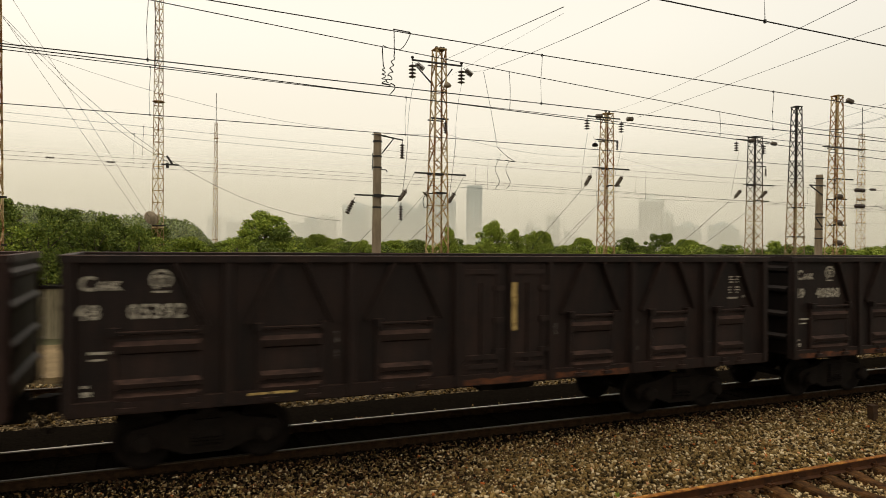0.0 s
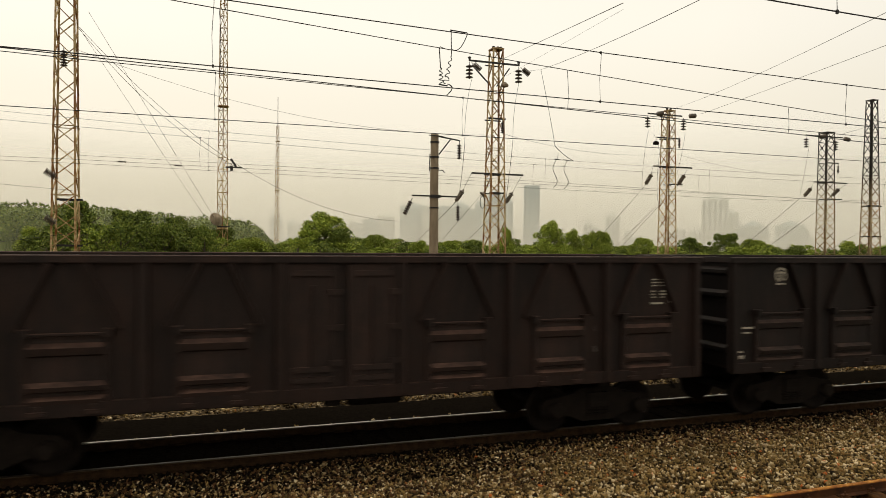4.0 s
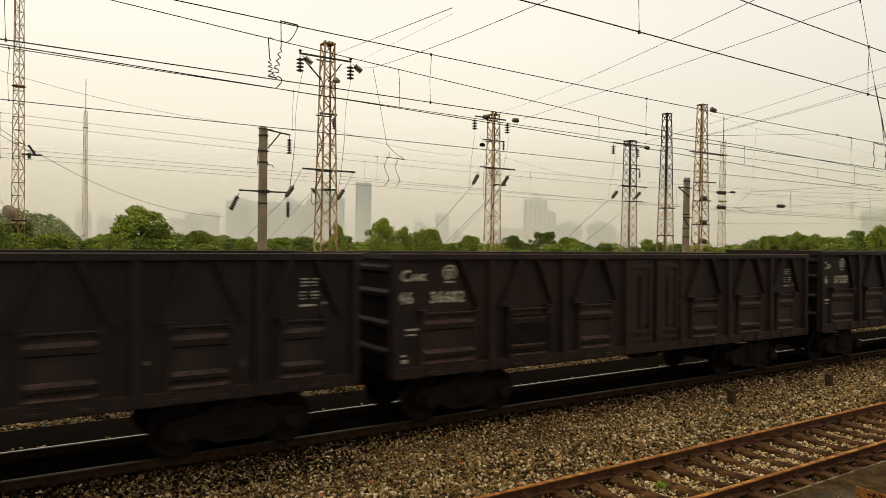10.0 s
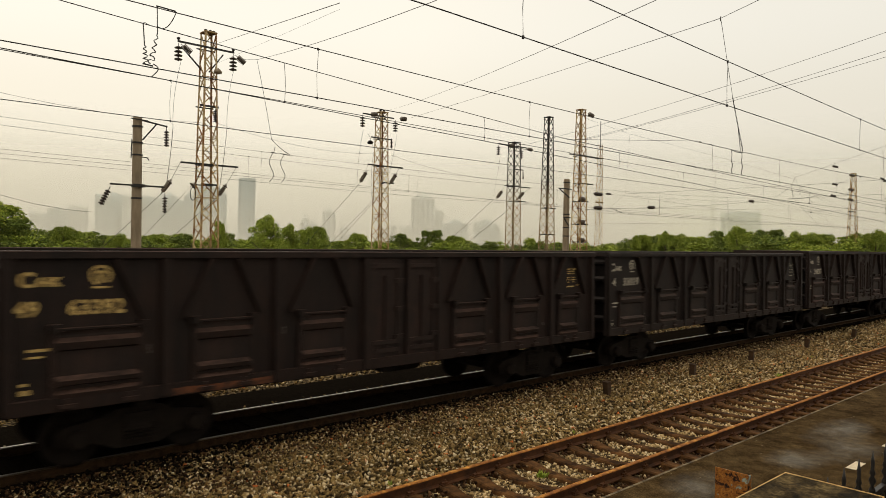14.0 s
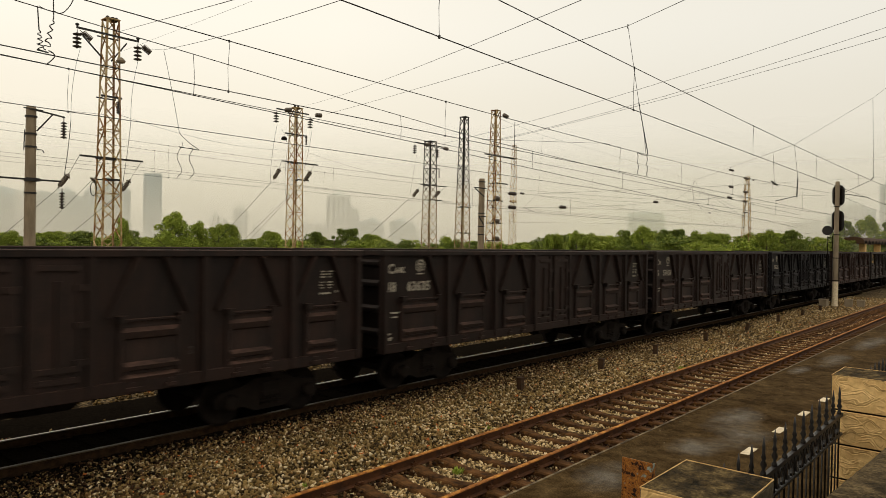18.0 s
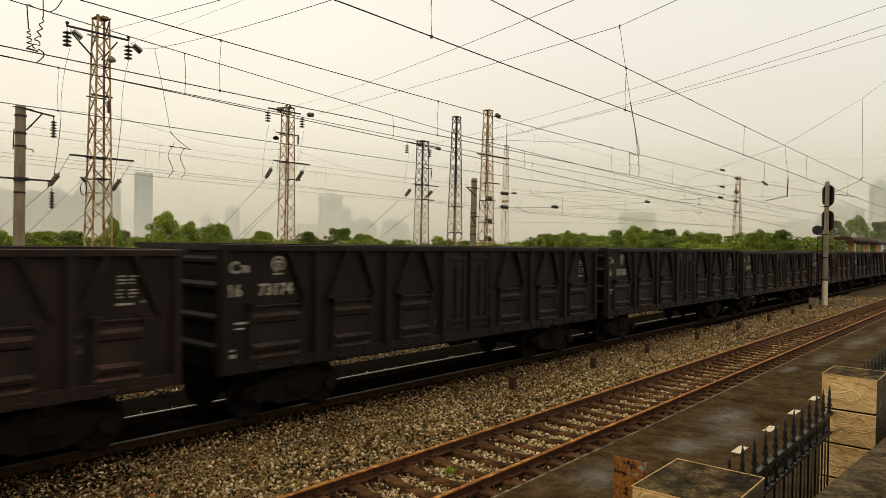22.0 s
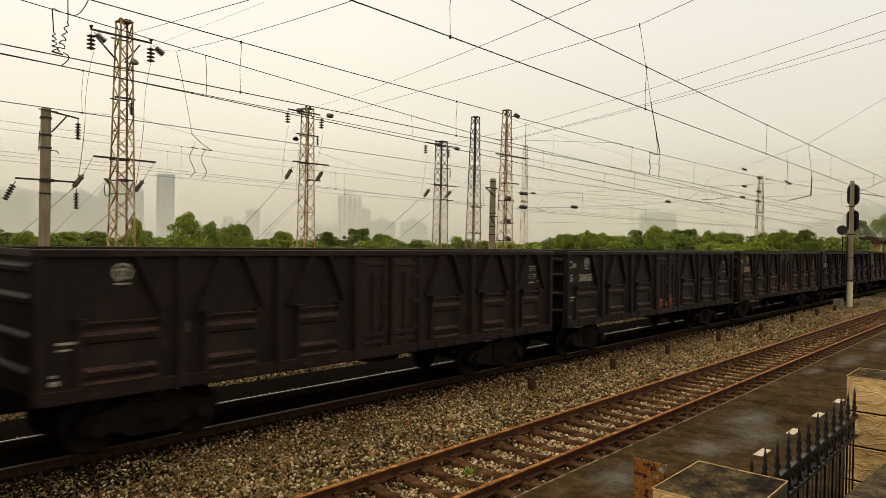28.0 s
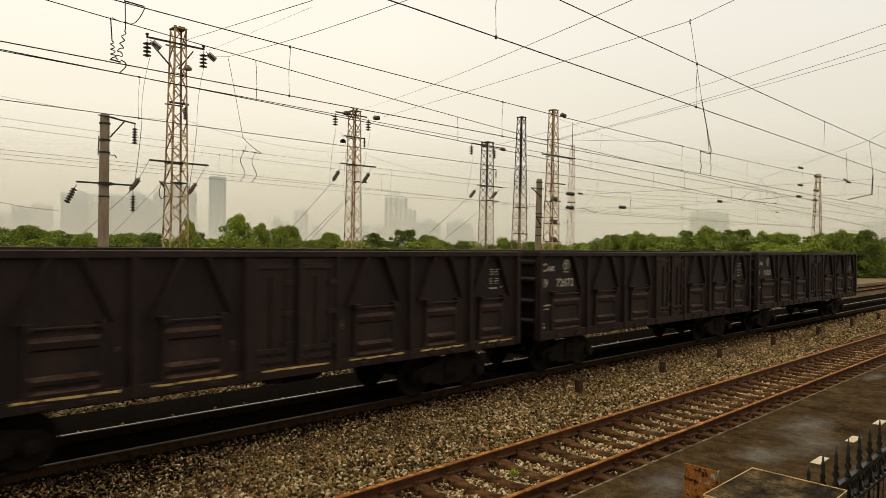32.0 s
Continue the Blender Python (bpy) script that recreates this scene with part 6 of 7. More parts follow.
for x, y, z, k in ((93.2, 31.0, 13.62, 1), (93.2, 31.0, 11.42, 1), (92.7, 31.0, 9.97, 1), (70.2, 31.0, 8.09, 1), (51.3, 31.0, 6.59, 1), (43.8, 31.0, 7.26, 1), (45.2, 31.0, 7.36, 0), (43.8, 31.0, 6.21, 1), (85.5, 31.0, 8.65, 0), (86.1, 31.0, 7.63, 0), (103.0, 31.0, 13.05, 0), (113.2, 31.0, 13.15, 0),
                   (23.29, TRACK_B, 7.14, 0), (24.05, TRACK_B, 7.13, 0), (-2.87, 27.0, 6.21, 0), (-1.00, 27.0, 6.16, 0)):
    me, size = (STRING_S_ME, 1.35) if k else (STRING_S_ME, 0.8 if x > 30 else 0.22 if y < 20 else 0.4)
    ob = part("line_insulator", me, None, m=pose(x - 0.35 * size, y, z, 0, -90, 0))
    ob.scale = (size, size, size * (1.9 if x > 90 and k else 1.1))
    tagged(ob, "dark ribbed insulator set into an overhead wire", "insulator", "line insulators")
cant = thing("registration_arm", "dark steel arm hanging from the overhead wires", "cantilever")
for a, b, w in (((71.0, 17.35, 10.10), (70.76, 17.35, 8.27), 0.09), ((70.76, 17.35, 8.35), (63.78, 17.35, 7.49), 0.06), ((69.54, 17.35, 13.03), (71.0, 17.35, 10.1), 0.025), ((62.96, 17.35, 11.33), (63.48, 17.35, 9.04), 0.025), ((62.6, 17.35, 9.1), (64.3, 17.35, 8.9), 0.10)):
    bm = bmesh.new()
    bar(bm, a, b, w)
    part("tube", bm, IRON, cant)
cant = thing("registration_arm", "thin steel arm hanging beside the signal", "cantilever")
for a, b, w in (((68.38, 11.0, 16.38), (69.57, 11.0, 9.74), 0.025), ((69.57, 11.0, 9.74), (68.28, 11.0, 9.34), 0.06), ((68.28, 11.0, 9.34), (57.2, 11.0, 7.50), 0.03), ((57.2, 11.0, 7.5), (67.44, 11.0, 7.84), 0.045)):
    bm = bmesh.new()
    bar(bm, a, b, w)
    part("tube", bm, IRON, cant)

# ---- trees ----
def crown_mesh(seed, leaves_n, size, shape, material):
    """A crown of many small leaves on uneven rounded clumps, about one metre wide, standing on z = 0 to 1."""
    rg = np.random.default_rng(seed)
    clumps = []
    for k in range(84):
        a, u = rg.uniform(0, 6.283), rg.uniform(0, 1) ** 1.25
        rad = 0.40 * shape(u) * math.sqrt(rg.uniform(0.1, 1.0))
        clumps.append((rad * math.cos(a), rad * math.sin(a), 0.03 + 0.86 * u, rg.uniform(0.07, 0.15) * (1.2 - 0.5 * u)))
    c = np.array(clumps)[rg.integers(len(clumps), size=leaves_n)]
    d = rg.normal(size=(leaves_n, 3))
    d[:, 2] += 0.35
    d /= np.linalg.norm(d, axis=1, keepdims=True)
    p = c[:, :3] + d * (c[:, 3] * rg.uniform(0.2, 1.1, leaves_n) ** 0.5)[:, None] * np.array((1, 1, 0.8))
    u = d * 0.5 + rg.normal(size=(leaves_n, 3)) * 0.7
    u /= np.linalg.norm(u, axis=1, keepdims=True)
    w = np.cross(u, rg.normal(size=(leaves_n, 3)))
    w /= np.linalg.norm(w, axis=1, keepdims=True)
    s = (size * rg.uniform(0.55, 1.35, leaves_n))[:, None]
    v = np.stack([p - u * s * 0.5, p + w * s * 0.3, p + u * s * 0.5, p - w * s * 0.3], 1).reshape(-1, 3)
    me = bpy.data.meshes.new("crown")
    me.from_pydata(v.tolist(), [], np.arange(leaves_n * 4).reshape(-1, 4).tolist())
    me.materials.append(material)
    return me


def trunk_mesh(seed):
    rg = random.Random(seed)
    bm = bmesh.new()
    lathe(bm, [(0.035, -0.05), (0.024, 0.1), (0.018, 0.4), (0.008, 0.75)], 8)
    for k in range(7):
        a, z = rg.uniform(0, 6.28), rg.uniform(0.18, 0.55)
        bar(bm, (0, 0, z), (0.26 * math.cos(a), 0.26 * math.sin(a), z + rg.uniform(0.12, 0.3)), 0.012, sides=5)
    return mesh_of("trunk", bm, BARK)


def oval(u):
    return 1.08 * math.sin(math.pi * (0.36 + 0.58 * u))


def broad(u):
    return 1.25 - 0.75 * u


def cone(u):
    return 1.05 - 0.8 * u


SHAPES = ((oval, LEAF), (broad, LEAF), (oval, LEAF_DARK), (cone, LEAF), (broad, LEAF_DARK))
CROWNS = [crown_mesh(k + 11, 17000, 0.030, *SHAPES[k]) for k in range(5)]
BUSHES = [crown_mesh(k + 31, 6000, 0.040, *SHAPES[k]) for k in range(5)]
TRUNKS = [trunk_mesh(k) for k in range(3)]


def tree(x, y, height, width, kind, label="leafy green tree in full summer foliage beyond the tracks"):
    """Height to the top; width of the crown."""
    t = thing("tree", label, "tree", pose(x, y, -0.75, 0, 0, rng.uniform(0, 360)), "trees beyond the tracks")
    t.scale = (width, width, height)
    part("trunk", TRUNKS[kind % 3], None, t)
    part("crown", (BUSHES if "bush" in label else CROWNS)[kind], None, t)
    return t


# the trees that stand out, then the lower growth between them
for x, y, h, w, k in ((-13.3, 84.0, 8.9, 9, 2), (-8.0, 86, 8.0, 8, 4), (-3.5, 90, 7.4, 8, 2), (1.5, 95.0, 6.2, 8, 4), (6.4, 105, 5.0, 8, 2), (12.0, 106, 4.6, 7, 1),
                      (13.7, 83.9, 8.3, 10.6, 0), (14.6, 82.6, 6.2, 8.5, 4), (12.0, 83.2, 5.6, 7.0, 2), (16.0, 83.6, 5.4, 6.5, 2), (22, 92.4, 5.6, 6, 1), (27.8, 90.8, 4.8, 6, 0), (33.9, 94.1, 4.9, 6, 1), (39.5, 88, 6.9, 4.0, 3), (41.2, 90.7, 6.5, 4, 3), (41.9, 79.7, 7.6, 7, 0),
                      (46.5, 82, 6.6, 5, 0), (52, 86, 6.4, 6, 0), (55.5, 89.1, 6.6, 5, 1), (60.4, 85.9, 5.6, 6, 1), (65.6, 82, 5.6, 7, 2), (69.3, 78.9, 6.3, 6, 4), (74, 79, 5.5, 7, 1),
                      (85.1, 52.6, 6.0, 5, 1), (90, 56, 5.8, 6, 0), (99.7, 57.3, 6.8, 6, 0), (101.9, 50, 6.9, 7, 2), (100, 45.8, 7.6, 8, 0), (104, 43, 7.2, 7, 4), (106.9, 40.3, 7.0, 7, 0),
                      (112, 38, 6.6, 8, 2), (114.7, 35.3, 6.4, 7, 4), (106.7, 30, 7.2, 7, 0), (110, 27.5, 7.2, 7, 2), (182, 29.5, 12.6, 10, 0), (178, 33.5, 11.2, 10, 2), (190, 26.0, 11.4, 10, 4), (118, 30, 6.6, 8, 1), (93, 50, 5.9, 7, 1), (96, 53, 6.3, 7, 0), (105, 47, 6.9, 8, 1), (103, 36, 6.5, 7, 1), (109, 33, 6.8, 8, 0), (98, 42, 6.2, 7, 2), (116, 41, 7.0, 9, 0), (122, 33, 7.2, 9, 1)):
    tree(x, y, h, w, k)
for k in range(210):
    a = radians(102 - 95 * (k + rng.random()) / 210)
    r = rng.uniform(88, 150)
    h = rng.uniform(3.4, 4.8) if r < 120 else rng.uniform(4.2, 5.6)
    if a > radians(91):
        h += 1.2
    elif a > radians(80):
        h *= 0.85
    if r * math.sin(a) < 25:
        continue
    if a < radians(33):
        h += 1.3
    tree(r * math.cos(a), r * math.sin(a), h, rng.uniform(5, 9), rng.randrange(5), "low leafy bush in the green belt beyond the tracks")
for k in range(34):
    a, r = radians(rng.uniform(80, 101)), rng.uniform(72, 86)
    low = 4.4 if a < radians(90) else 6.2
    tree(r * math.cos(a), r * math.sin(a), low + rng.uniform(-0.8, 0.8), rng.uniform(5, 7.5), rng.choice((1, 2, 4, 4)), "low leafy bush in the green belt beyond the tracks")
# a wooded rise far behind on one side and distant woods, too far to count
def wood_top(az, r):
    step = min(1.0, max(0.0, (az - 84.2) / 2.6))
    hill = 7.4 * step * step * (3 - 2 * step) * (1 + 0.03 * (az - 87))
    return 2.6 + hill + 1.4 * noise.noise((az * 0.6, r * 0.02, 0)) + 0.8 * noise.noise((az * 2.6, 5, 0)) + 0.45 * noise.noise((az * 8, r * 0.1, 2))


rg = np.random.default_rng(3)
verts, faces = [], []
ROWS_OUT = ((200, 0.0), (203, 0.45), (208, 0.75), (216, 0.93), (228, 1.0), (245, 1.0))
for k in range(500):
    az = 6 + k * 0.2
    for r, f in ROWS_OUT:
        q = r + 2.5 * noise.noise((az * 3, f * 4, 9))
        verts.append((q * math.cos(radians(az)), q * math.sin(radians(az)), -0.7 + f * wood_top(az, r)))
n = len(ROWS_OUT)
for k in range(499):
    for i in range(n - 1):
        faces.append((k * n + i, k * n + n + i, k * n + n + i + 1, k * n + i + 1))
for k in range(42000):
    az, f = rg.uniform(6, 105.6), rg.uniform(0.1, 1.0) ** 0.6
    r = 199 + 26 * max(0.0, f - 0.3) ** 2
    p = np.array((r * math.cos(radians(az)), r * math.sin(radians(az)), -0.5 + (wood_top(az, 216) + 0.1) * f))
    u, w = rg.normal(size=3), rg.normal(size=3)
    u /= np.linalg.norm(u)
    w = np.cross(u, w)
    w /= np.linalg.norm(w)
    s = rg.uniform(0.2, 0.5)
    i = len(verts)
    verts += [tuple(p - u * s), tuple(p + w * s * 0.6), tuple(p + u * s), tuple(p - w * s * 0.6)]
    faces.append((i, i + 1, i + 2, i + 3))
me = bpy.data.meshes.new("distant_woods")
me.from_pydata(verts, [], faces)
me.materials.append(LEAF_DARK)
tagged(new("distant_woods", me), "hazy belt of distant green woodland", "woods", "", "stuff")

# ---- the far city, in haze ----
def tower_block(az, width, height, r, material, crown=0, band=3.2, depth=0.8, gable=0.0):
    """A far high-rise: wall, roof and rows of windows set back in it."""
    a = radians(az)
    t = thing("apartment_building", "pale high-rise building far off in the haze", "building", pose(r * math.cos(a), r * math.sin(a), -0.75, 0, 0, az - 90), "far high-rise buildings")
    w, d = width / 2, width * depth / 2
    bm = bmesh.new()
    box(bm, -w, w, -d, d, 0, height)
    part("wall", bm, material, t)
    bm = bmesh.new()
    box(bm, -w * 0.96, w * 0.96, -d * 0.96, d * 0.96, height, height + 1.2)
    if crown:
        box(bm, -w * 0.5, w * 0.5, -d * 0.5, d * 0.5, height + 1.2, height + crown)
        box(bm, -w * 0.2, w * 0.25, -d * 0.3, d * 0.3, height + crown, height + crown * 1.5)
    if gable:
        prism(bm, [(-w, height + 1.2), (w, height + 1.2), (w, height + 1.2 + gable * 0.25), (w * 0.3, height + 1.2 + gable * 0.45), (-w * 0.75, height + 1.2 + gable), (-w, height + 1.2 + gable)], -d, d, "y")
    part("roof", bm, material, t)
    bm = bmesh.new()
    n = max(2, int(width / 6))
    for k in range(int(height / band)):
        z = 1.5 + k * band
        for i in range(n):
            x = -w + width * (i + 0.5) / n
            vs = [bm.verts.new(p) for p in ((x - width / n * 0.22, -d - 0.1, z), (x + width / n * 0.22, -d - 0.1, z), (x + width / n * 0.22, -d - 0.1, z + band * 0.5), (x - width / n * 0.22, -d - 0.1, z + band * 0.5))]
            bm.faces.new(vs)
    tagged(part("window", bm, GLASS, t), "rows of dark far windows", "", "", "stuff")
    return t


for az, w, h, r in ((84.6, 24, 46, 1250), (83.3, 18, 36, 1250), (78.2, 20, 30, 1050), (77.0, 22, 33, 1000), (75.7, 24, 38, 1000), (73.9, 24, 52, 1000), (73.0, 20, 56, 1020), (72.1, 22, 52, 980), (71.2, 24, 55, 1000),
                    (70.4, 26, 50, 980), (69.5, 22, 57, 1000), (68.6, 20, 52, 1020), (68.0, 15, 66, 1100), (65.6, 15, 73, 1150), (57.2, 23, 50, 1150), (59.1, 14, 38, 1150),
                    (46.8, 36, 30, 1000), (44.3, 40, 35, 1150), (43.6, 22, 30, 1150), (10.2, 27, 60, 1000), (9.3, 18, 53, 1000), (8.0, 20, 79, 950), (12.9, 27, 42, 1050), (11.3, 18, 45, 1000), (13.9, 20, 38, 1050), (6.6, 26, 60, 950)):
    tower_block(az, w, h, r, TOWER_PALE if rng.random() < 0.6 else TOWER_GREY, rng.choice((0, 3, 5)), gable=rng.uniform(3, 7) if 68.3 < az < 78.5 else 0.0)
tower_block(66.7, 40, 82, 1150, TOWER_GREY, 6, 3.6)
tower_block(63.7, 25, 95, 1100, CURTAIN, 0, 3.8)
tower_block(49.5, 34, 66, 1000, TOWER_PALE, 7)
tower_block(48.3, 18, 48, 1000, TOWER_PALE, 3)
tower_block(24.5, 44, 44, 900, TOWER_GREY, 2, 5.0)
for k in range(60):
    az = rng.uniform(40, 86) if k < 48 else rng.uniform(5, 15)
    tower_block(az, rng.uniform(14, 34), rng.uniform(14, 34), rng.uniform(1100, 1500), TOWER_PALE, rng.choice((0, 2, 4)))
t = thing("broadcast_tower", "slender pale broadcast tower far off in haze", "tower", pose(1969, 982, -0.75))
bm = bmesh.new()
lathe(bm, [(9, 0), (5, 60), (4, 115), (9, 122), (9, 132), (4, 140), (2.2, 175), (0.6, 205)], 16)
part("shaft", bm, TOWER_PALE, t)
bm = bmesh.new()
n = 24
rows = []
for j in range(9):
    r = 95 * math.cos(j / 8 * math.pi / 2)
    rows.append([bm.verts.new((r * 1.6 * math.cos(2 * math.pi * i / n), r * math.sin(2 * math.pi * i / n), 17 * math.sin(j / 8 * math.pi / 2) + 2.5 * noise.noise((i, j, 4)))) for i in range(n)])
for a, b in zip(rows, rows[1:]):
    for i in range(n):
        bm.faces.new((a[i], a[(i + 1) % n], b[(i + 1) % n], b[i]))
ob = part("far_hill", bm, LEAF_DARK, m=pose(830, 372, -1.5))
tagged(ob, "low wooded hill far off in the haze", "hill", "", "structure")

# platform canopy on the far side of the yard
cp = thing("platform_canopy", "dark scalloped platform canopy on pale yellow columns", "platform canopy", pose(150, 24.5, 0))
bm = bmesh.new()
prism(bm, [(-1.7, 4.5), (1.7, 4.5), (1.7, 5.0), (1.3, 5.5), (0, 5.7), (-1.3, 5.5), (-1.7, 5.0)], -13, 75)
part("roof", bm, STUBM, cp, "dark rust-brown roof")
for k in range(27):
    bm = bmesh.new()
    lathe(bm, [(1.2, 0.0), (1.1, 0.12), (0.7, 0.4), (0.0, 0.62)], 8, pose(-11.4 + k * 3.3, -1.72, 4.5, 0, 0, 0) @ Matrix.Diagonal((1, 0.12, 1, 1)))
    part("scallop", bm, GRIME, cp)
for k in range(5):
    bm = bmesh.new()
    box(bm, -9.4 + k * 14.5, -8.3 + k * 14.5, -1.3, -0.3, -0.6, 4.5)
    box(bm, -9.6 + k * 14.5, -8.1 + k * 14.5, -1.5, -0.1, -0.6, 0.1)
    part("column", bm, TAN, cp, "pale yellow column")

# ---- haze, in thin layers ----
def haze(r, density, top, a0=-30, a1=150):
    bm = bmesh.new()
    n = 48
    lo = [bm.verts.new((r * math.cos(radians(a0 + (a1 - a0) * k / n)), r * math.sin(radians(a0 + (a1 - a0) * k / n)), -0.7)) for k in range(n + 1)]
    hi = [bm.verts.new((v.co.x, v.co.y, top)) for v in lo]
    for k in range(n):
        bm.faces.new((lo[k], lo[k + 1], hi[k + 1], hi[k]))
    ob = part("haze_layer", bm, haze_material("thin_haze", density, top))
    tagged(ob, "thin pale haze hanging in the distance", "haze", "", "structure")


haze(165, 0.10, 24)
haze(420, 0.22, 60)
haze(850, 0.77, 150)

# ---- loose stones, plants ----
def stones(name, areas, material, seed, label):
    """Crushed stones scattered over the ballast, each a small uneven lump."""
    rg = np.random.default_rng(seed)
    base = np.array([(1, 0, 0), (-1, 0, 0), (0, 1, 0), (0, -1, 0), (0, 0, 1), (0, 0, -1)], float)
    tri = np.array([(0, 2, 4), (2, 1, 4), (1, 3, 4), (3, 0, 4), (2, 0, 5), (1, 2, 5), (3, 1, 5), (0, 3, 5)])
    vs, fs, at = [], [], 0
    for x0, x1, y0, y1, z, count, s0, s1 in areas:
        n = count
        c = np.stack([rg.uniform(x0, x1, n), rg.uniform(y0, y1, n), np.full(n, z) + rg.uniform(-0.012, 0.022, n)], 1)
        s = rg.uniform(s0, s1, (n, 1, 1)) * rg.uniform(0.6, 1.25, (n, 6, 1)) * np.array((1.0, 1.0, 0.75))
        q = rg.normal(size=(n, 4))
        q /= np.linalg.norm(q, axis=1, keepdims=True)
        w, x, y, zz = q.T
        R = np.stack([1 - 2 * (y * y + zz * zz), 2 * (x * y - zz * w), 2 * (x * zz + y * w), 2 * (x * y + zz * w), 1 - 2 * (x * x + zz * zz), 2 * (y * zz - x * w),
                      2 * (x * zz - y * w), 2 * (y * zz + x * w), 1 - 2 * (x * x + y * y)], 1).reshape(n, 3, 3)
        p = np.einsum("nij,nkj->nki", R, base[None] * s) + c[:, None]
        vs.append(p.reshape(-1, 3))
        fs.append((tri[None] + (np.arange(n) * 6)[:, None, None] + at).reshape(-1, 3))
        at += n * 6
    v, f = np.concatenate(vs), np.concatenate(fs)
    me = bpy.data.meshes.new(name)
    me.vertices.add(len(v))
    me.vertices.foreach_set("co", v.ravel())
    me.loops.add(f.size)
    me.loops.foreach_set("vertex_index", f.ravel().astype(np.int32))
    me.polygons.add(len(f))
    me.polygons.foreach_set("loop_start", np.arange(0, f.size, 3, dtype=np.int32))
    me.update(calc_edges=True)
    me.materials.append(material)
    tagged(new(name, me), label, "stones", "", "stuff")


stones("ballast_stones", [(-4, 12, 7.62, 9.2, -0.15, 14000, 0.022, 0.055), (12, 28, 7.62, 9.2, -0.15, 12000, 0.022, 0.055), (-4, 12, 9.0, 10.85, -0.155, 25000, 0.016, 0.042), (12, 28, 9.0, 10.85, -0.155, 18000, 0.018, 0.044), (28, 60, 7.62, 10.85, -0.155, 20000, 0.024, 0.055),
                          (-4, 30, 10.8, 11.15, -0.158, 2000, 0.018, 0.045)], STONE, 4, "loose brown crushed stones on the ballast")
# extra stones at x -4 to 5, here and in the rusty set, darken that end
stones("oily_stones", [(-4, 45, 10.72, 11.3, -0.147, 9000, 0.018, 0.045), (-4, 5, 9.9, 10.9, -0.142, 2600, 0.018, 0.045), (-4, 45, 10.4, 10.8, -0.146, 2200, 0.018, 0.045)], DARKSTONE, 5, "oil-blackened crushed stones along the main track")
stones("pale_ballast_stones", [(1.5, 16, 6.05, 7.4, -0.243, 8500, 0.018, 0.045), (16, 45, 6.05, 7.4, -0.243, 9500, 0.02, 0.046), (1.5, 40, 5.2, 6.0, -0.215, 1500, 0.018, 0.04)], PALESTONE, 6, "loose cream and tan stones between the siding sleepers")
stones("rusty_ballast_stones", [(1.5, 40, 4.97, 6.1, -0.215, 13000, 0.02, 0.045), (1.5, 40, 7.2, 7.75, -0.175, 4000, 0.02, 0.045), (-4, 30, 10.1, 11.2, -0.148, 10000, 0.018, 0.045), (-4, 5, 8.8, 10.2, -0.15, 2500, 0.018, 0.045)], RUSTSTONE, 7, "rust-brown stones beside the siding rails")
stones("far_ballast_stones", [(-6, 40, 13.0, 13.6, -0.16, 900, 0.025, 0.05), (-6, 40, 15.1, 19.5, -0.18, 11000, 0.03, 0.06)], STONE, 8, "crushed stones beyond the train")


def weed(x, y, z, n, size, seed, label="small green weed growing in the ballast"):
    rg = random.Random(seed)
    bm = bmesh.new()
    for k in range(n):
        a, lean = rg.uniform(0, 6.28), rg.uniform(0.2, 1.0)
        l = size * rg.uniform(0.5, 1.1)
        p = Vector((rg.uniform(-1, 1) * size * 0.5, rg.uniform(-1, 1) * size * 0.5, 0))
        d = Vector((math.cos(a) * lean, math.sin(a) * lean, 1.0)).normalized()
        s = d.cross(Vector((0, 0, 1))).normalized() * l * 0.14
        vs = [bm.verts.new(q) for q in (p, p + d * l * 0.5 + s, p + d * l, p + d * l * 0.5 - s)]
        bm.faces.new(vs)
    tagged(part("weed", bm, LEAF, m=pose(x, y, z)), label, "weed", "weeds in the ballast")


for k, (x, y, n, s) in enumerate(((19.6, 7.75, 60, 0.16), (8.25, 6.75, 70, 0.12), (10.6, 7.9, 30, 0.10), (6.2, 7.9, 26, 0.10), (31, 8.2, 30, 0.14), (24, 8.5, 24, 0.1))):
    weed(x, y, -0.17, n, s, k)


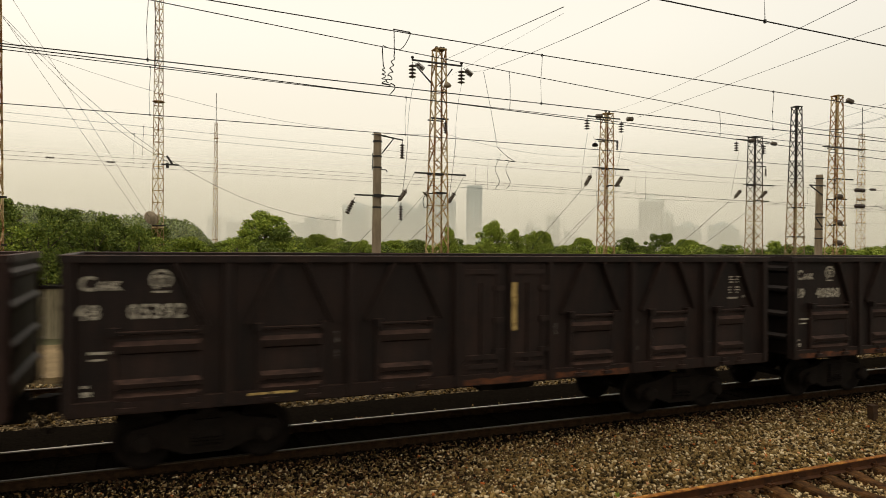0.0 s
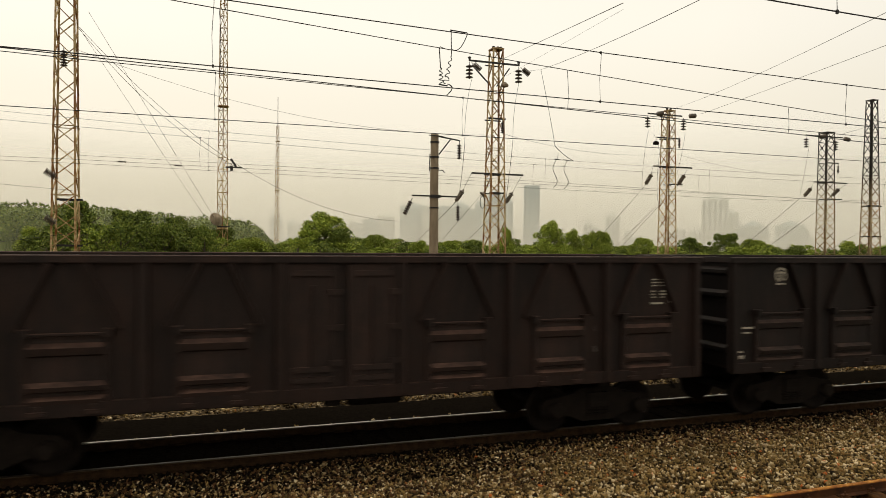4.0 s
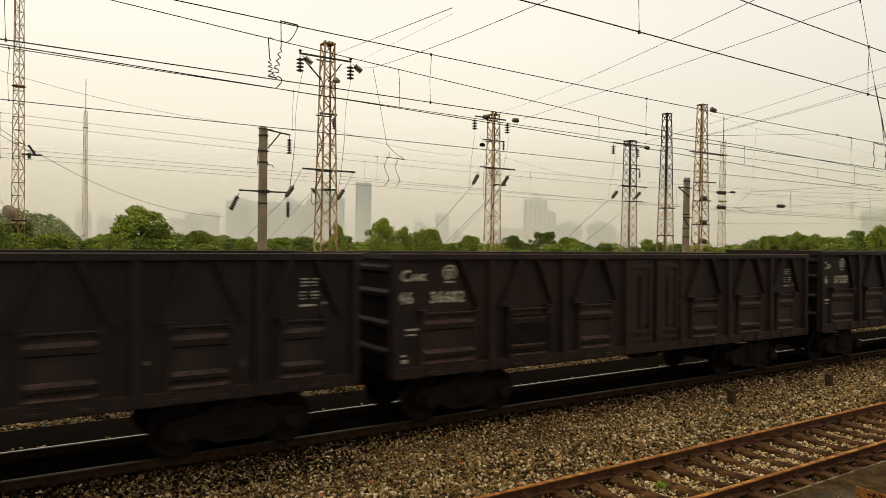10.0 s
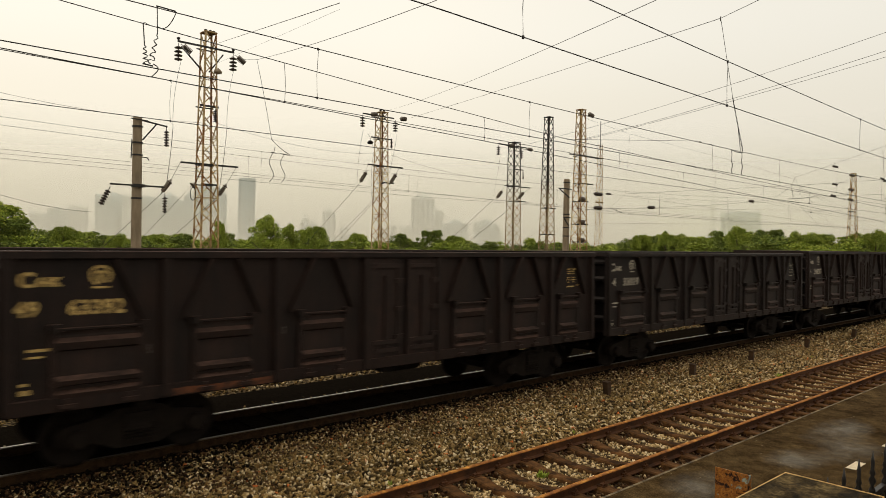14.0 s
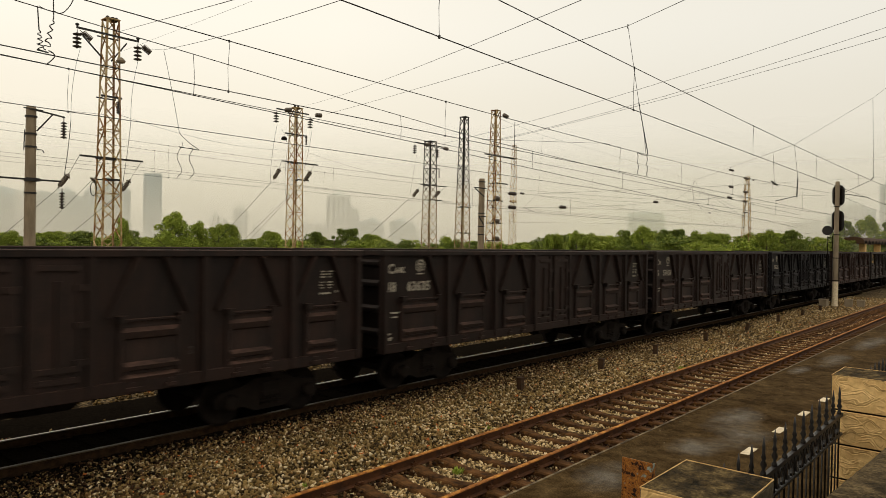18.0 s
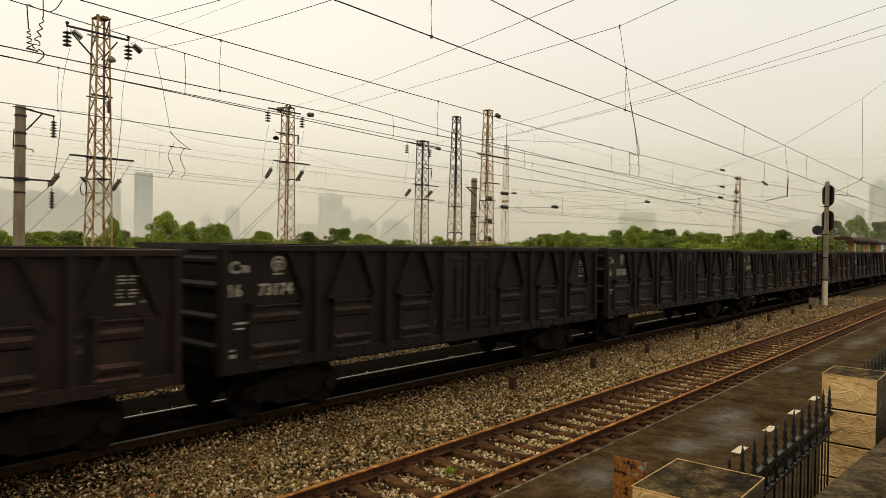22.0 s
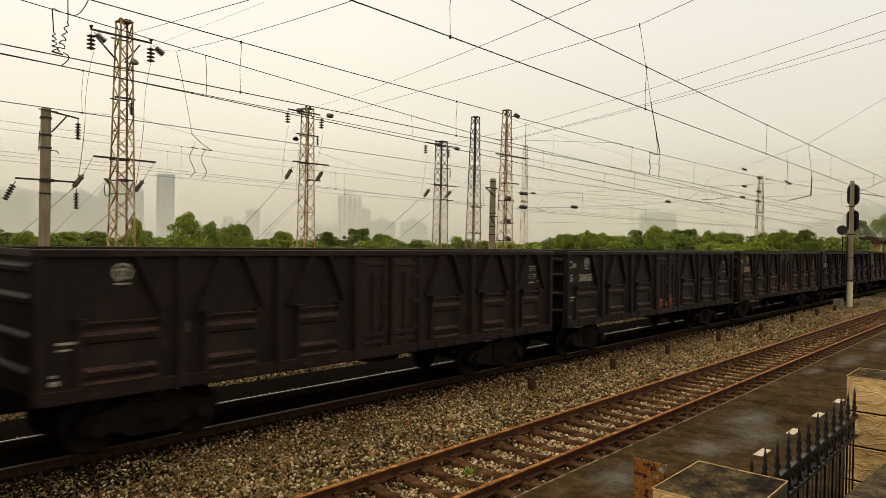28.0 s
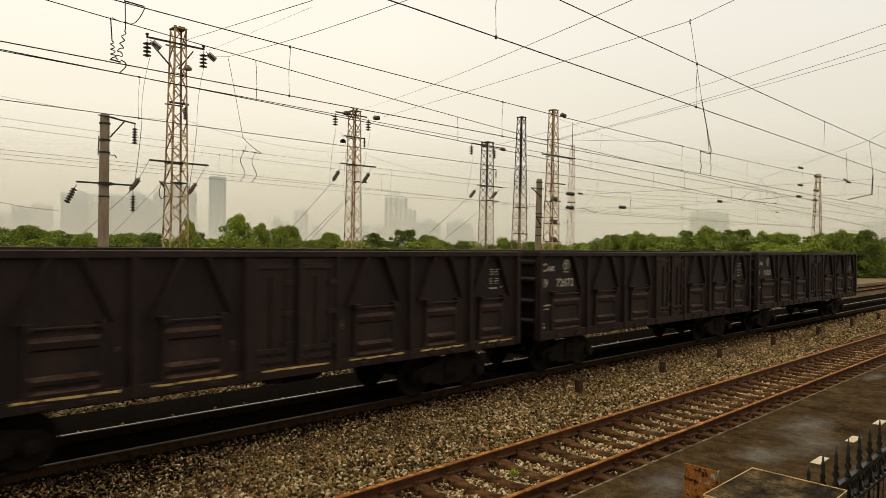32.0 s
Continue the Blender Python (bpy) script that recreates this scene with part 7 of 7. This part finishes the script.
# a tall weed in front of the camera; root, height and gust leaning fit the camera's view
gust_weed = thing("tall_weed", "tall leafy green weed swaying in the wind", "weed", pose(0.69, 1.10, 0.32))
bm = bmesh.new()
tube(bm, [Vector((0.012 * math.sin(k), 0.012 * math.cos(k * 1.3), 0.275 * k)) for k in range(11)], 0.003)
part("stalk", bm, LEAF_DARK, gust_weed)
for k in range(18):
    a, z, l = k * 2.4, (1.2 + k * 0.11 if k < 9 else 2.25 + (k - 9) * 0.06), 0.034 + 0.008 * (k % 3)
    bm = bmesh.new()
    c, s = math.cos(a), math.sin(a)
    mid = [bm.verts.new((c * l * f, s * l * f, z + 0.05 * f - 0.035 * f * f)) for f in (0.0, 0.25, 0.5, 0.75, 1.0)]
    for e in (-1, 1):
        side = [bm.verts.new((c * l * f - s * e * w, s * l * f + c * e * w, z + 0.05 * f - 0.035 * f * f + 0.004)) for f, w in ((0.25, 0.009), (0.5, 0.013), (0.75, 0.010))]
        for q in ((mid[0], mid[1], side[0]), (mid[1], mid[2], side[1], side[0]), (mid[2], mid[3], side[2], side[1]), (mid[3], mid[4], side[2])):
            bm.faces.new(q)
    part("leaf", bm, LEAF_BRIGHT, gust_weed)


def motions():
    """The train runs past at a steady speed; the tall weed's gusts are timed and leaned to fit the camera's view."""
    for w, x0, *_ in WAGONS:
        walk(w, [(t, pose(x0 - SPEED * t, TRACK_B, 0)) for t in (0, 16, 32)])
    root = Matrix.Translation((0.69, 1.10, 0.32))
    along, across = Vector((0.69, 1.10, 0.0)).normalized(), Vector((1.10, -0.69, 0.0)).normalized()
    walk(gust_weed, [(t, root @ Matrix.Rotation(radians(lean), 4, along) @ Matrix.Rotation(radians(bow), 4, across)) for t, lean, bow in (
        (0.0, 0, 24), (19.86, 2, 24), (19.97, 2.4, 0), (20.02, 2.2, 0), (20.10, -6, 0), (20.22, -8, 24), (20.84, -4, 24), (20.96, -1.7, 1), (21.02, -1.7, 1), (21.10, -1.6, 3.0), (21.22, 0, 24), (32.0, 0, 24))])


motions()
